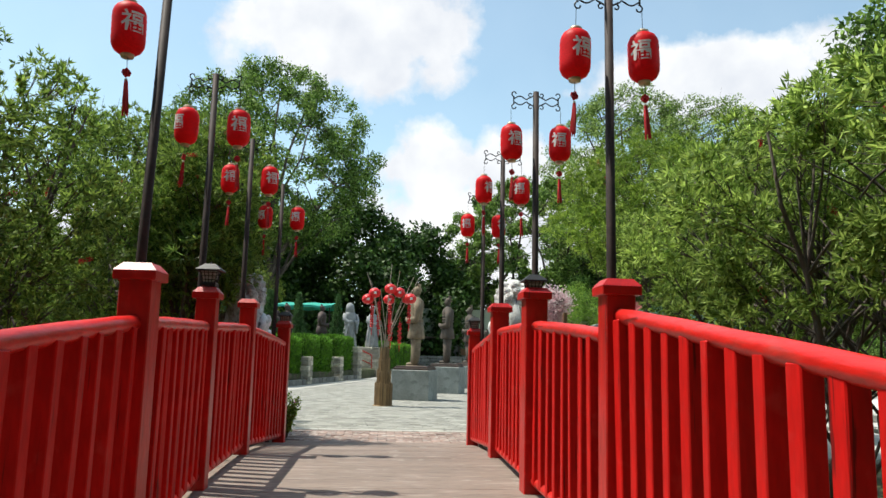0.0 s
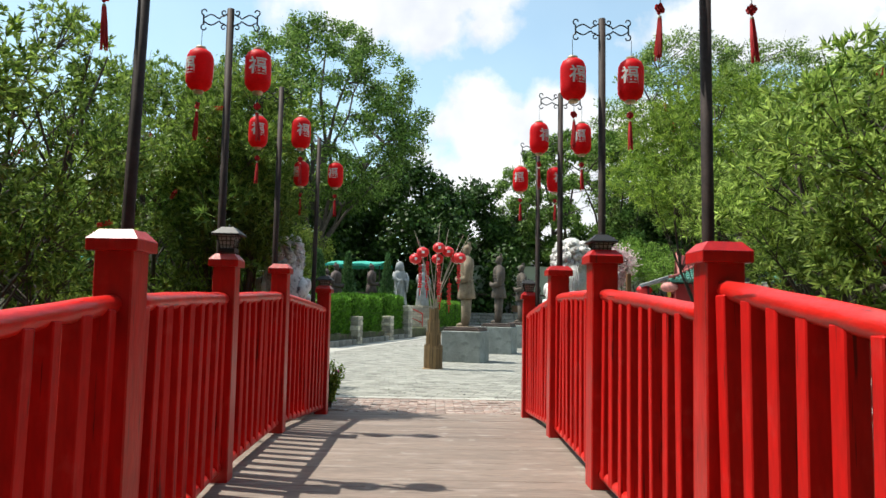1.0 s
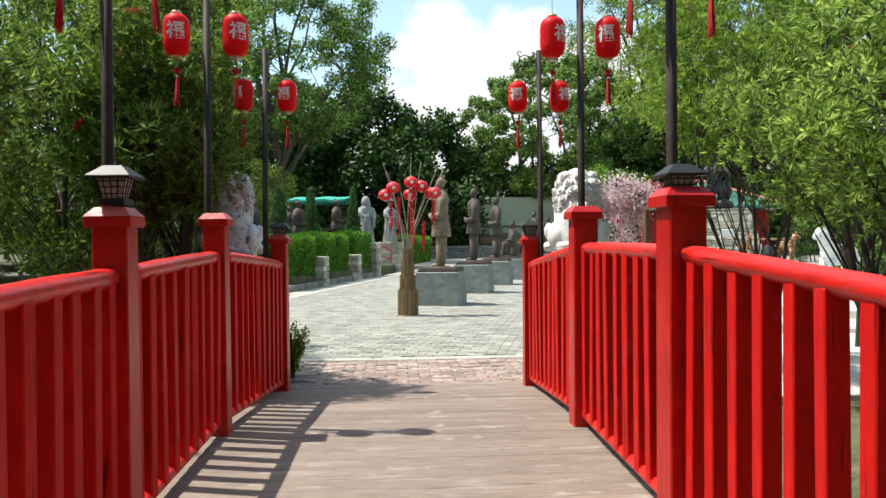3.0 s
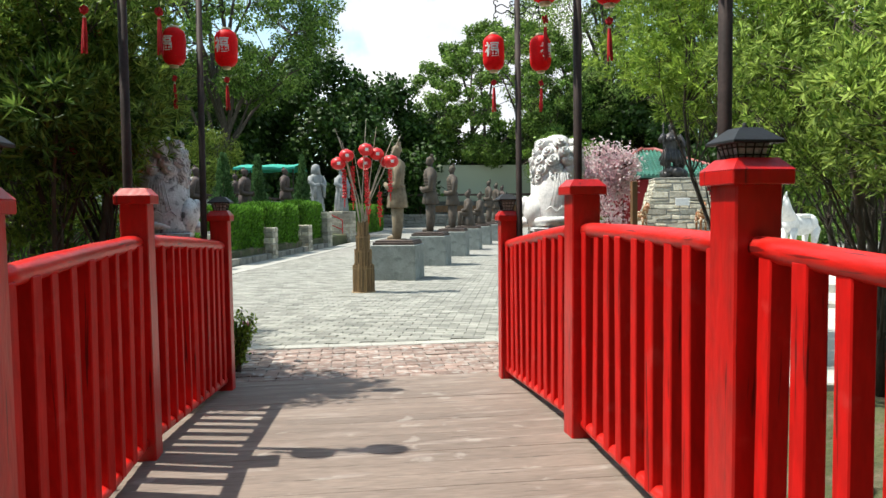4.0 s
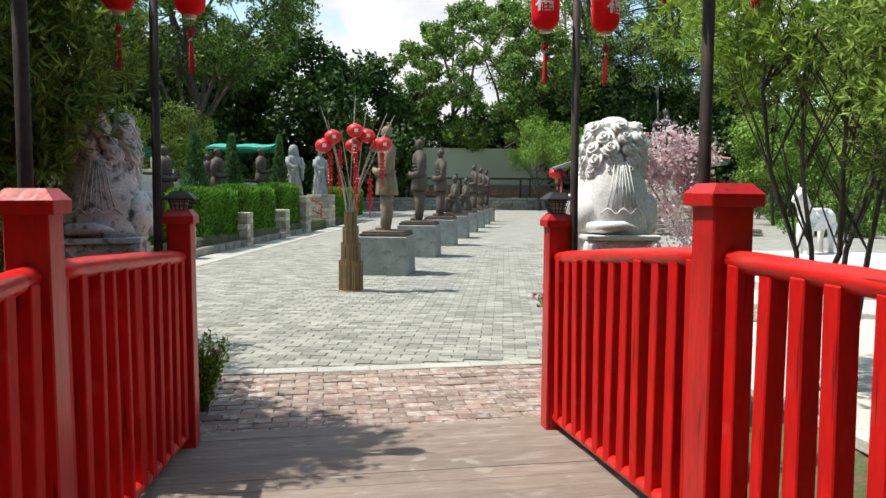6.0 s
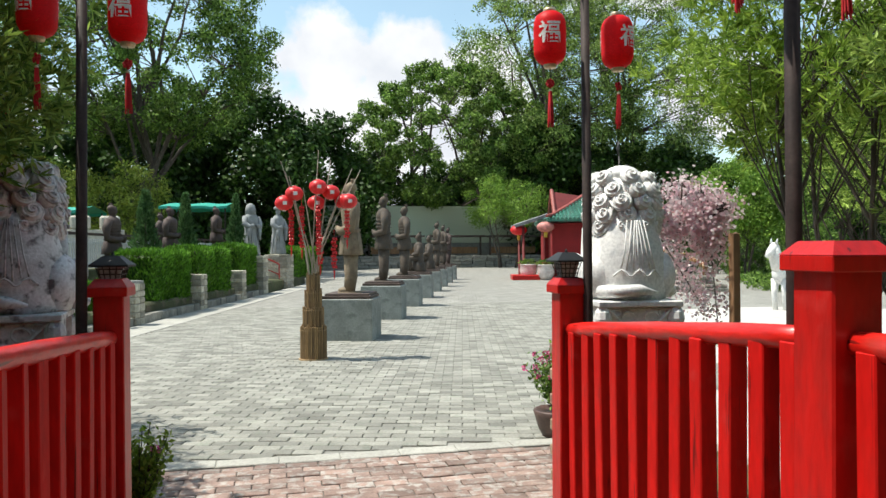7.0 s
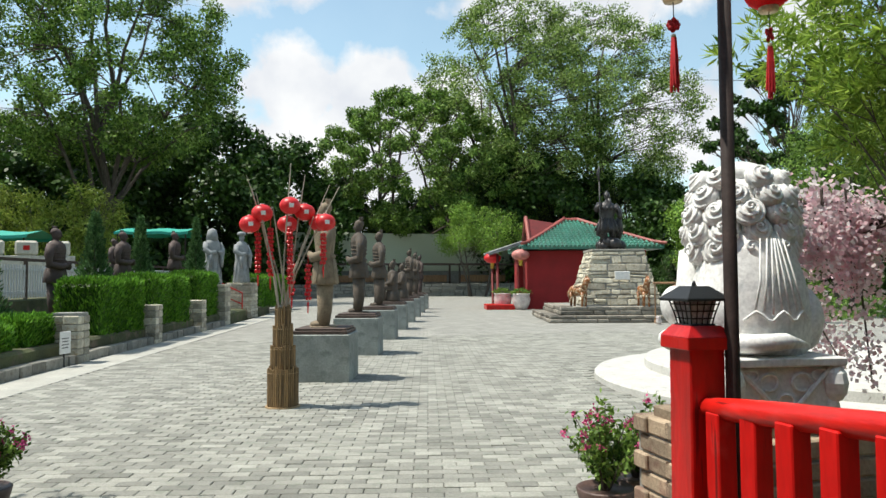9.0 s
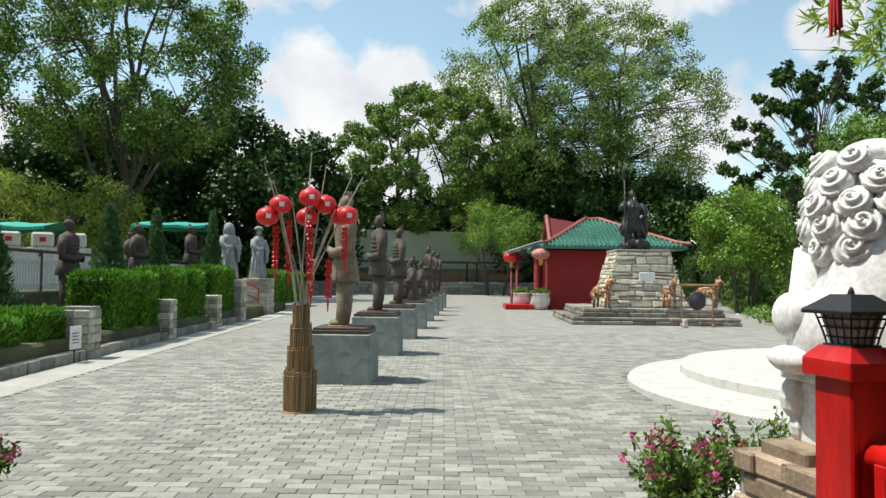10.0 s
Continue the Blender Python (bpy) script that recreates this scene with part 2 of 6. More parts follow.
M_BENCH = material("dark_timber", (0.07, 0.045, 0.035), 0.7, var=0.3, scale=6, fine=60, bump=0.4, dist=0.004)
M_WALLR = material("red_plaster", (0.26, 0.010, 0.012), 0.8, var=0.12, scale=1.5, fine=40, bump=0.25, dist=0.006)
M_TILE = material("green_glazed_tile", (0.055, 0.19, 0.14), 0.3, var=0.2, scale=2, fine=50, bump=0.2, dist=0.004, second=(0.10, 0.13, 0.10), amount=0.4, island=0.25)
M_RIDGE = material("terracotta_ridge", (0.30, 0.07, 0.055), 0.6, var=0.2, scale=3, fine=50, bump=0.3, dist=0.004)
M_GREYTILE = material("grey_tile", (0.24, 0.25, 0.25), 0.7, var=0.3, scale=3, fine=50, bump=0.3, dist=0.006)
M_SOIL = material("soil_and_turf", (0.075, 0.085, 0.035), 0.95, var=0.4, scale=1.2, fine=30, bump=0.8, dist=0.03, second=(0.13, 0.105, 0.07), amount=0.5)
M_CANOPY = material("green_canopy", (0.02, 0.33, 0.25), 0.6, var=0.1, scale=2, fine=60, bump=0.15, dist=0.004)
M_PICKET = material("white_picket", (0.55, 0.56, 0.56), 0.7, var=0.1, scale=5, fine=60, bump=0.1, dist=0.003)
M_CERAM = material("pink_white_ceramic", (0.62, 0.56, 0.54), 0.25, var=0.15, scale=6, fine=40, bump=0.1, dist=0.003, second=(0.5, 0.3, 0.28), amount=0.25)
M_GABLE = material("dark_red_board", (0.15, 0.012, 0.012), 0.7, var=0.2, scale=3, fine=40, bump=0.3, dist=0.005)
M_TANG = material("glazed_amber", (0.24, 0.085, 0.02), 0.35, var=0.3, scale=6, fine=40, bump=0.1, dist=0.003, second=(0.6, 0.52, 0.35), amount=0.5)
M_GRANITE = material("black_granite", (0.014, 0.015, 0.016), 0.22, var=0.2, scale=20, fine=150, bump=0.05, dist=0.001)
M_CREAM = material("cream_render", (0.55, 0.52, 0.44), 0.85, var=0.1, scale=3, fine=50, bump=0.2, dist=0.004, second=(0.42, 0.39, 0.32), amount=0.3)
M_LAVAP = material("potting_clay", (0.10, 0.06, 0.05), 0.5, var=0.3, scale=8, fine=60, bump=0.3, dist=0.005)


def leaf_material(name, base, tip, rough=0.5, trans=0.3):
    """Foliage: hue and value spread from leaf to leaf, light passing through."""
    m = bpy.data.materials.new(name)
    m.use_nodes = True
    n, l = m.node_tree.nodes, m.node_tree.links
    b = n["Principled BSDF"]
    b.inputs["Roughness"].default_value = rough
    b.inputs["Specular IOR Level"].default_value = 0.2
    geo, ramp = n.new("ShaderNodeNewGeometry"), n.new("ShaderNodeValToRGB")
    ramp.color_ramp.elements[0].color, ramp.color_ramp.elements[1].color = (*base, 1), (*tip, 1)
    mid = ramp.color_ramp.elements.new(0.55)
    mid.color = (*[(a + c) / 2.3 for a, c in zip(base, tip)], 1)
    tc, nz = n.new("ShaderNodeTexCoord"), n.new("ShaderNodeTexNoise")
    nz.inputs["Scale"].default_value = 0.8
    hsv, rng = n.new("ShaderNodeHueSaturation"), n.new("ShaderNodeMapRange")
    rng.inputs[1].default_value, rng.inputs[2].default_value = 0.3, 0.7
    rng.inputs[3].default_value, rng.inputs[4].default_value = 0.7, 1.3
    l.new(geo.outputs["Random Per Island"], ramp.inputs[0])
    l.new(tc.outputs["Object"], nz.inputs["Vector"])
    l.new(nz.outputs["Fac"], rng.inputs[0])
    l.new(rng.outputs[0], hsv.inputs["Value"])
    l.new(ramp.outputs[0], hsv.inputs["Color"])
    l.new(hsv.outputs[0], b.inputs["Base Color"])
    tr, mx = n.new("ShaderNodeBsdfTranslucent"), n.new("ShaderNodeMixShader")
    mx.inputs[0].default_value = trans
    l.new(hsv.outputs[0], tr.inputs[0])
    l.new(b.outputs[0], mx.inputs[1])
    l.new(tr.outputs[0], mx.inputs[2])
    l.new(mx.outputs[0], n["Material Output"].inputs[0])
    return m


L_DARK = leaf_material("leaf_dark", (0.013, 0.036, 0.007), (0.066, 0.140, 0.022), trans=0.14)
L_MID = leaf_material("leaf_mid", (0.030, 0.080, 0.012), (0.27, 0.43, 0.085))
L_LIGHT = leaf_material("leaf_light", (0.085, 0.19, 0.024), (0.30, 0.47, 0.075))
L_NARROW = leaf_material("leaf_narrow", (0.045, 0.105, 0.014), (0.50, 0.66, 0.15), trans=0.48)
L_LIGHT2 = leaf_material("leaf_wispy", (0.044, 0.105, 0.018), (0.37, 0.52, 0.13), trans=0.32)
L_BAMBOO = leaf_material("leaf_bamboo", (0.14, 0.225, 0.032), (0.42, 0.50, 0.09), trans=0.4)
# brighter narrow-leaf copy: sunlight put into the colour of one tree and shrub
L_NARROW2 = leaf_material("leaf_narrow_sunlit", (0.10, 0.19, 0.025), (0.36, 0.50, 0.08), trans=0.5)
# darker bottlebrush leaf for the left side, shade put into its colour
L_NEARL = leaf_material("leaf_near_shaded", (0.036, 0.088, 0.013), (0.33, 0.47, 0.09), trans=0.48)
L_HEDGE = leaf_material("leaf_hedge", (0.030, 0.10, 0.008), (0.20, 0.44, 0.04))
L_CYPRESS = leaf_material("leaf_cypress", (0.030, 0.080, 0.026), (0.15, 0.28, 0.10))
L_PINK = leaf_material("petal_pink", (0.93, 0.60, 0.67), (0.98, 0.94, 0.94), trans=0.5)
L_BRUSH = leaf_material("stamen_red", (0.45, 0.015, 0.02), (0.65, 0.05, 0.05), trans=0.2)
L_MAGENTA = leaf_material("petal_magenta", (0.55, 0.05, 0.20), (0.75, 0.14, 0.32), trans=0.3)


# ---------------------------------------------------------------- mesh helpers
def finish(bm, name, mat, smooth=False):
    bmesh.ops.recalc_face_normals(bm, faces=bm.faces)
    me = bpy.data.meshes.new(name)
    bm.to_mesh(me)
    bm.free()
    me.materials.append(mat)
    if smooth:
        for p in me.polygons:
            p.use_smooth = True
    return me


def part(name, bm, mat, parent, label="", smooth=False, m=None):
    ob = new(name, finish(bm, name, mat, smooth))
    ob.parent = parent
    if m is not None:
        ob.matrix_basis = m
    if label:
        tagged(ob, label)
    return ob


def thing(name, m, label, category, group="", kind=""):
    ob = new(name)
    ob.matrix_basis = m
    return tagged(ob, label, category, group, kind)


def solo(name, bm, mat, label, category, group="", kind="", smooth=False, m=None):
    ob = new(name, finish(bm, name, mat, smooth))
    if m is not None:
        ob.matrix_basis = m
    return tagged(ob, label, category, group, kind)


def box(bm, c, s, rz=0.0, bevel=0.0, top=1.0):
    """A box of size s about c; top: the scale of its upper face."""
    g = bmesh.ops.create_cube(bm, size=1.0)["verts"]
    for v in g:
        k = top if v.co.z > 0 else 1.0
        v.co = Vector((v.co.x * s[0] * k, v.co.y * s[1] * k, v.co.z * s[2]))
    if bevel:
        edges = list({e for v in g for e in v.link_edges})
        made = bmesh.ops.bevel(bm, geom=edges, offset=bevel, segments=1, affect="EDGES")
        g = list({v for f in made["faces"] for v in f.verts} | {v for v in g if v.is_valid})
    bmesh.ops.transform(bm, matrix=Matrix.Translation(c) @ Matrix.Rotation(rz, 4, "Z"), verts=g)
    return g


def tube(bm, pts, radii, seg=8, cap=True):
    """A round tube along points."""
    pts = [Vector(p) for p in pts]
    rings = []
    for i, p in enumerate(pts):
        d = (pts[min(i + 1, len(pts) - 1)] - pts[max(i - 1, 0)]).normalized()
        a = d.orthogonal().normalized() if abs(d.z) < 0.95 else Vector((1, 0, 0)).cross(d).normalized()
        if i and rings:
            a = (prev - d * prev.dot(d)).normalized()
        prev = a
        b = d.cross(a)
        r = radii[i] if isinstance(radii, (list, tuple)) else radii
        rings.append([bm.verts.new(p + r * (math.cos(k * math.tau / seg) * a + math.sin(k * math.tau / seg) * b)) for k in range(seg)])
    for r0, r1 in zip(rings, rings[1:]):
        for k in range(seg):
            bm.faces.new((r0[k], r0[(k + 1) % seg], r1[(k + 1) % seg], r1[k]))
    if cap:
        bm.faces.new(rings[0][::-1])
        bm.faces.new(rings[-1])


def lathe(bm, prof, seg=20, c=(0, 0, 0), sx=1.0, sy=1.0, rz=0.0):
    """A turned body from (radius, height) pairs."""
    rings = []
    for r, z in prof:
        ring = []
        for k in range(seg):
            a = k * math.tau / seg
            x, y = r * sx * math.cos(a), r * sy * math.sin(a)
            ring.append(bm.verts.new((c[0] + x * math.cos(rz) - y * math.sin(rz), c[1] + x * math.sin(rz) + y * math.cos(rz), c[2] + z)))
        rings.append(ring)
    for r0, r1 in zip(rings, rings[1:]):
        for k in range(seg):
            bm.faces.new((r0[k], r0[(k + 1) % seg], r1[(k + 1) % seg], r1[k]))
    bm.faces.new(rings[0][::-1])
    bm.faces.new(rings[-1])


def ball(bm, c, r, seg=12, rot=None):
    """An ellipsoid; r: a radius or three."""
    r = (r, r, r) if isinstance(r, (int, float)) else r
    m = Matrix.Translation(c) @ (rot.to_4x4() if rot else Matrix()) @ Matrix.Diagonal((*r, 1))
    bmesh.ops.create_uvsphere(bm, u_segments=seg, v_segments=max(6, seg * 2 // 3), radius=1.0, matrix=m)


def leaves(name, mat, pos, direction, length, width, parent=None, seed=0, fold=0.0, face=None):
    """One mesh of many four-cornered leaves: places, ways, lengths and widths as arrays."""
    rng = np.random.default_rng(seed)
    k = len(pos)
    d = direction / (np.linalg.norm(direction, axis=1, keepdims=True) + 1e-9)
    side = np.cross(d, rng.normal(size=(k, 3)) if face is None else face)
    side /= np.linalg.norm(side, axis=1, keepdims=True) + 1e-9
    up = np.cross(side, d)
    length = np.broadcast_to(length, (k,))[:, None]
    width = np.broadcast_to(width, (k,))[:, None]
    mid = pos + d * length * 0.45 + up * length * fold
    v = np.stack([pos, mid + side * width / 2, pos + d * length, mid - side * width / 2], 1).reshape(-1, 3)
    me = bpy.data.meshes.new(name)
    me.vertices.add(4 * k)
    me.vertices.foreach_set("co", v.astype(np.float32).ravel())
    me.loops.add(4 * k)
    me.loops.foreach_set("vertex_index", np.arange(4 * k, dtype=np.int32))
    me.polygons.add(k)
    me.polygons.foreach_set("loop_start", np.arange(0, 4 * k, 4, dtype=np.int32))
    me.update(calc_edges=True)
    me.materials.append(mat)
    ob = new(name, me)
    ob.parent = parent
    return ob


def clump_points(rng, centres, radii, count, hollow=0.45):
    """Random places in a set of ellipsoid clumps, denser towards their skins, and the ways out of them."""
    centres, radii = np.array(centres, float), np.array(radii, float)
    share = (radii.prod(1)) ** (2 / 3)
    which = rng.choice(len(centres), count, p=share / share.sum())
    way = rng.normal(size=(count, 3))
    way /= np.linalg.norm(way, axis=1, keepdims=True)
    depth = hollow + (1 - hollow) * rng.random(count) ** 0.6
    depth *= 1 + 0.18 * rng.normal(size=count)
    return centres[which] + way * radii[which] * depth[:, None], way


def tree(x, y, z, height, spread, leafmat, count, leaf, seed, label, stems=1, low=0.35, clumps=26, clump_r=0.22, aspect=0.5,
         whorl=0, name="tree", group="trees", trunk_r=None, gap=0.0, droop=0.2, squash=1.0, limb=0.3, fork=0, spikes=0, thin=0.19):
    """A tree: stems with limbs out to leaf clumps, and a crown of single leaves (or whorls of narrow leaves)."""
    rng = np.random.default_rng(seed)
    t = thing(name, pose(x, y, z), label, "tree", group)
    bm = bmesh.new()
    r0 = trunk_r or height * 0.016
    cents, rads = [], []
    for i in range(clumps):
        f = (i + 0.5) / clumps
        h = height * (low + (0.96 - low) * f)
        wide = spread * math.sin(math.pi * min(1, 0.18 + 0.74 * f)) ** 0.8
        a = i * 2.39996 + rng.normal() * 0.4
        q = wide * (0.35 + 0.65 * rng.random() ** 0.5)
        cr = height * clump_r * (0.55 + 0.6 * rng.random()) * (1.0 - 0.3 * f)
        cents.append((q * math.cos(a), q * math.sin(a), h))
        rads.append((cr, cr, cr * 0.75 * squash))
    for s in range(stems):
        a = s * math.tau / max(stems, 1) + rng.random()
        base = Vector((0.18 * spread * math.cos(a), 0.18 * spread * math.sin(a), -0.1)) if stems > 1 else Vector((0, 0, -0.1))
        lean = Vector((0.45 * spread * math.cos(a), 0.45 * spread * math.sin(a), 0)) if stems > 1 else Vector((rng.normal(), rng.normal(), 0)) * 0.05 * spread
        rs = r0 / (stems ** 0.5)
        pts = [base + lean * (k / 6) ** 1.3 + Vector((rng.normal(), rng.normal(), 0)) * 0.015 * height * (k > 0) + Vector((0, 0, height * 0.88 * k / 6)) for k in range(7)]
        tube(bm, pts, [rs * (1.25 if k == 0 else 1 - 0.135 * k) for k in range(7)], 8)
        if fork:
            # a few great limbs rise from the trunk; the boughs to the clumps spring from them
            knots = [(pts[k], rs * (0.8 - 0.12 * k)) for k in range(2, 6)]
            for g in range(fork):
                c = Vector(cents[int((g + 0.5) * clumps / fork)])
                p = pts[max(1, min(4, int(6 * (c.z / height - 0.3))))]
                chain = [p]
                for k in range(1, 6):
                    f = k / 5
                    chain.append(p.lerp(c, f) + Vector((rng.normal() * 0.012, rng.normal() * 0.012, 0.10 * math.sin(math.pi * f) + 0.01 * rng.normal())) * height * 0.7)
                tube(bm, chain, [rs * (0.5 - 0.085 * k) for k in range(6)], 6, False)
                knots += [(chain[k], rs * (0.5 - 0.085 * k)) for k in range(2, 6)]
            for j in range(s, clumps, stems):
                c = Vector(cents[j])
                p, kr = min(knots, key=lambda kn: (kn[0] - c).length + max(0, kn[0].z - c.z) * 0.8)
                kr = min(kr * 0.6, rs * 0.16)
                mid = (p + c) / 2 + Vector((rng.normal() * 0.02, rng.normal() * 0.02, 0.02)) * height * 0.5
                tube(bm, [p, mid, c], [kr, kr * 0.6, kr * 0.25], 4, False)
                for _ in range(4):
                    e = c + Vector(rng.normal(size=3)) * rads[j][0] * 0.75
                    tube(bm, [mid.lerp(c, 0.6), e], [kr * 0.4, kr * 0.12], 3, False)
            continue
        for j in range(s, clumps, stems):
            c = Vector(cents[j])
            k = max(1, min(5, int(6 * (c.z / height - 0.22) / 0.88)))
            p = pts[k]
            mid = (p + c) / 2 + Vector((rng.normal() * 0.04, rng.normal() * 0.04, 0.06)) * height * 0.4
            tube(bm, [p, mid, c], [rs * limb, rs * limb * 0.6, rs * 0.06], 5, False)
            for _ in range(3):
                e = c + Vector(rng.normal(size=3)) * rads[j][0] * 0.55
                tube(bm, [mid.lerp(c, 0.6), e], [rs * 0.14, rs * 0.04], 4, False)
    part("trunk", bm, M_BARK, t, smooth=True)
    if whorl:
        pos, way = clump_points(rng, cents, rads, count // whorl)
        way[:, 2] += 0.35
        pos = np.repeat(pos, whorl, 0)
        d = np.repeat(way, whorl, 0) * 0.8 + rng.normal(size=(len(pos), 3)) * 0.75
        leaves("crown", leafmat, pos, d, leaf * (0.7 + 0.6 * rng.random(len(pos))), leaf * thin, t, seed)
        if spikes:
            # red brush flowers: short axes set about with fine stamens
            pos, d = [], []
            for j in rng.integers(0, clumps, spikes):
                c = np.array(cents[j]) + rng.normal(size=3) * np.array(rads[j]) * 0.7
                ax = rng.normal(size=3) * 0.6 + np.array([0, 0, -0.5])
                ax /= np.linalg.norm(ax)
                for f in rng.random(150):
                    v = np.cross(ax, rng.normal(size=3))
                    pos.append(c + ax * 0.11 * f)
                    d.append(v / np.linalg.norm(v) + ax * 0.25)
            fl = leaves("flower_spike", L_BRUSH, np.array(pos), np.array(d), 0.026, 0.005, t, seed + 7)
            tagged(fl, "red brush-like flower spikes", kind="stuff")
    else:
        pos, way = clump_points(rng, cents, rads, count)
        d = way * 0.35 + rng.normal(size=pos.shape) * 0.8
        d[:, 2] -= droop
        out = way * 0.9 + rng.normal(size=pos.shape) * 0.38 + np.array([0, 0, 0.35])
        leaves("crown", leafmat, pos, d, leaf * (0.6 + 0.8 * rng.random(count)), leaf * aspect, t, seed, 0.08, out)
    return t


# ---------------------------------------------------------------- ground and pavements
def in_frame(deg, u, v):
    a = radians(deg)
    return (u * math.cos(a) + v * math.sin(a), -u * math.sin(a) + v * math.cos(a))


PLAZA_TURN, ROW_TURN, BED_TURN = 14.0, 16.5, 12.0


def ground_height(x, y):
    """A shallow channel under the bridge; level elsewhere."""
    k = max(0.0, 1 - (max(abs(x) - 1.4, 0) / 1.2) ** 2) * max(0.0, min(1, (-0.35 - y) / 0.8)) * max(0.0, min(1, (y + 8.6) / 0.8))
    return -0.04 - 0.55 * k


bm = bmesh.new()
gx = [-900, -300, -100, -50, -25] + [-12 + 0.6 * i for i in range(41)] + [25, 50, 100, 300, 900]
gy = [-900, -300, -100, -30] + [-14 + 0.6 * i for i in range(41)] + [16, 25, 50, 100, 300, 900]
grid = [[bm.verts.new((x, y, ground_height(x, y))) for x in gx] for y in gy]
for j in range(len(gy) - 1):
    for i in range(len(gx) - 1):
        bm.faces.new((grid[j][i], grid[j][i + 1], grid[j + 1][i + 1], grid[j + 1][i]))
solo("ground", bm, M_SOIL, "dark soil and turf ground round the plaza", "ground", kind="structure", smooth=True)

# the paved plaza: a bedding sheet, single pavers on it, joined pavers further out
plaza_bed = bmesh.new()
outline = [(-5.2, 1.66), (3.0, 1.66), (9.0, 2.5), (16, 4.5), (40, 12), (40, 68), (-2, 68), in_frame(BED_TURN, -5.3, 28), in_frame(BED_TURN, -5.3, 6), (-5.2, 4.4)]
low = [plaza_bed.verts.new((x, y, -0.06)) for x, y in outline]
high = [plaza_bed.verts.new((x, y, -0.006)) for x, y in outline]
plaza_bed.faces.new(high)
for i in range(len(outline)):
    plaza_bed.faces.new((low[i], low[(i + 1) % len(outline)], high[(i + 1) % len(outline)], high[i]))


def far_paving():
    """Paving that stays far off: courses and joints in the material."""
    m = bpy.data.materials.new("far_paving")
    m.use_nodes = True
    n, l = m.node_tree.nodes, m.node_tree.links
    b = n["Principled BSDF"]
    b.inputs["Roughness"].default_value = 0.85
    tc, mp, br = n.new("ShaderNodeTexCoord"), n.new("ShaderNodeMapping"), n.new("ShaderNodeTexBrick")
    mp.inputs["Rotation"].default_value = (0, 0, radians(PLAZA_TURN))
    br.inputs["Color1"].default_value, br.inputs["Color2"].default_value = (0.20, 0.197, 0.178, 1), (0.30, 0.297, 0.265, 1)
    br.inputs["Mortar"].default_value = (0.14, 0.135, 0.115, 1)
    br.inputs["Scale"].default_value, br.inputs["Mortar Size"].default_value = 1.0, 0.006
    br.inputs["Brick Width"].default_value, br.inputs["Row Height"].default_value = 0.21, 0.11
    nz, mul = n.new("ShaderNodeTexNoise"), n.new("ShaderNodeMixRGB")
    nz.inputs["Scale"].default_value, nz.inputs["Detail"].default_value = 1.3, 6
    mul.blend_type, mul.inputs[0].default_value = "OVERLAY", 0.35
    l.new(tc.outputs["Object"], mp.inputs[0])
    l.new(mp.outputs[0], br.inputs["Vector"])
    l.new(mp.outputs[0], nz.inputs["Vector"])
    l.new(br.outputs["Color"], mul.inputs[1])
    l.new(nz.outputs["Fac"], mul.inputs[2])
    l.new(mul.outputs[0], b.inputs["Base Color"])
    return m


pavement = solo("pavement", plaza_bed, far_paving(), "grey concrete block paving of the plaza, laid in running bond", "paving", kind="structure")

PV_L, PV_W = 0.212, 0.112


def paver_shape(bm, cx, cy, z, turn, ln, wd, h=0.03, inset=0.006):
    """One paver with a chamfered top."""
    c, s = math.cos(turn), math.sin(turn)
    rows = []
    for k, (q, zz) in enumerate(((0, z - h), (0, z - 0.004), (inset, z))):
        rows.append([bm.verts.new((cx + c * x - s * y, cy + s * x + c * y, zz)) for x, y in ((-ln / 2 + q, -wd / 2 + q), (ln / 2 - q, -wd / 2 + q), (ln / 2 - q, wd / 2 - q), (-ln / 2 + q, wd / 2 - q))])
    for r0, r1 in zip(rows, rows[1:]):
        for k in range(4):
            bm.faces.new((r0[k], r0[(k + 1) % 4], r1[(k + 1) % 4], r1[k]))
    bm.faces.new(rows[-1])


def plaza_has(x, y):
    """Whether a paver lies here: inside the plaza, off the bed strip and the round platform."""
    if y < 1.72 or y > 15.5 or x > 9.5:
        return False
    b = radians(BED_TURN)
    if x * math.cos(b) - y * math.sin(b) < -4.62:
        return False
    if x < -3.3 and y < 4.6:
        return False
    return (x - 7.9) ** 2 + (y - 5.9) ** 2 > 3.77 ** 2 and not (x > 2.6 and y < 3.1)


single_places, joined = [], []
rng = np.random.default_rng(5)
a = radians(PLAZA_TURN)
for r in range(-20, 175):
    for q in range(-60, 60):
        u, v = (q + 0.5 * (r % 2)) * PV_L, r * PV_W
        x, y = in_frame(PLAZA_TURN, u, v)
        if plaza_has(x, y):
            (single_places if 3.0 < y < 4.6 and -1.1 < x < 2.9 and len(single_places) < 300 else joined).append((x, y))
verts, faces = [], []
ca, sa = math.cos(-a), math.sin(-a)
for x, y in joined:
    dz, k = rng.normal() * 0.0016, len(verts)
    for q, zz in ((0.0032, -0.02), (0.0032, 0.002), (0.009, 0.006)):
        for px, py in ((-1, -1), (1, -1), (1, 1), (-1, 1)):
            lx, ly = px * (PV_L / 2 - q), py * (PV_W / 2 - q)
            verts.append((x + ca * lx - sa * ly, y + sa * lx + ca * ly, zz + dz))
    for o in (0, 4):
        faces += [(k + o + i, k + o + (i + 1) % 4, k + o + 4 + (i + 1) % 4, k + o + 4 + i) for i in range(4)]
    faces.append((k + 8, k + 9, k + 10, k + 11))
me = bpy.data.meshes.new("paver_field")
me.from_pydata(verts, [], faces)
me.materials.append(M_PAVER)
field = new("paver_field", me)
field.parent = pavement
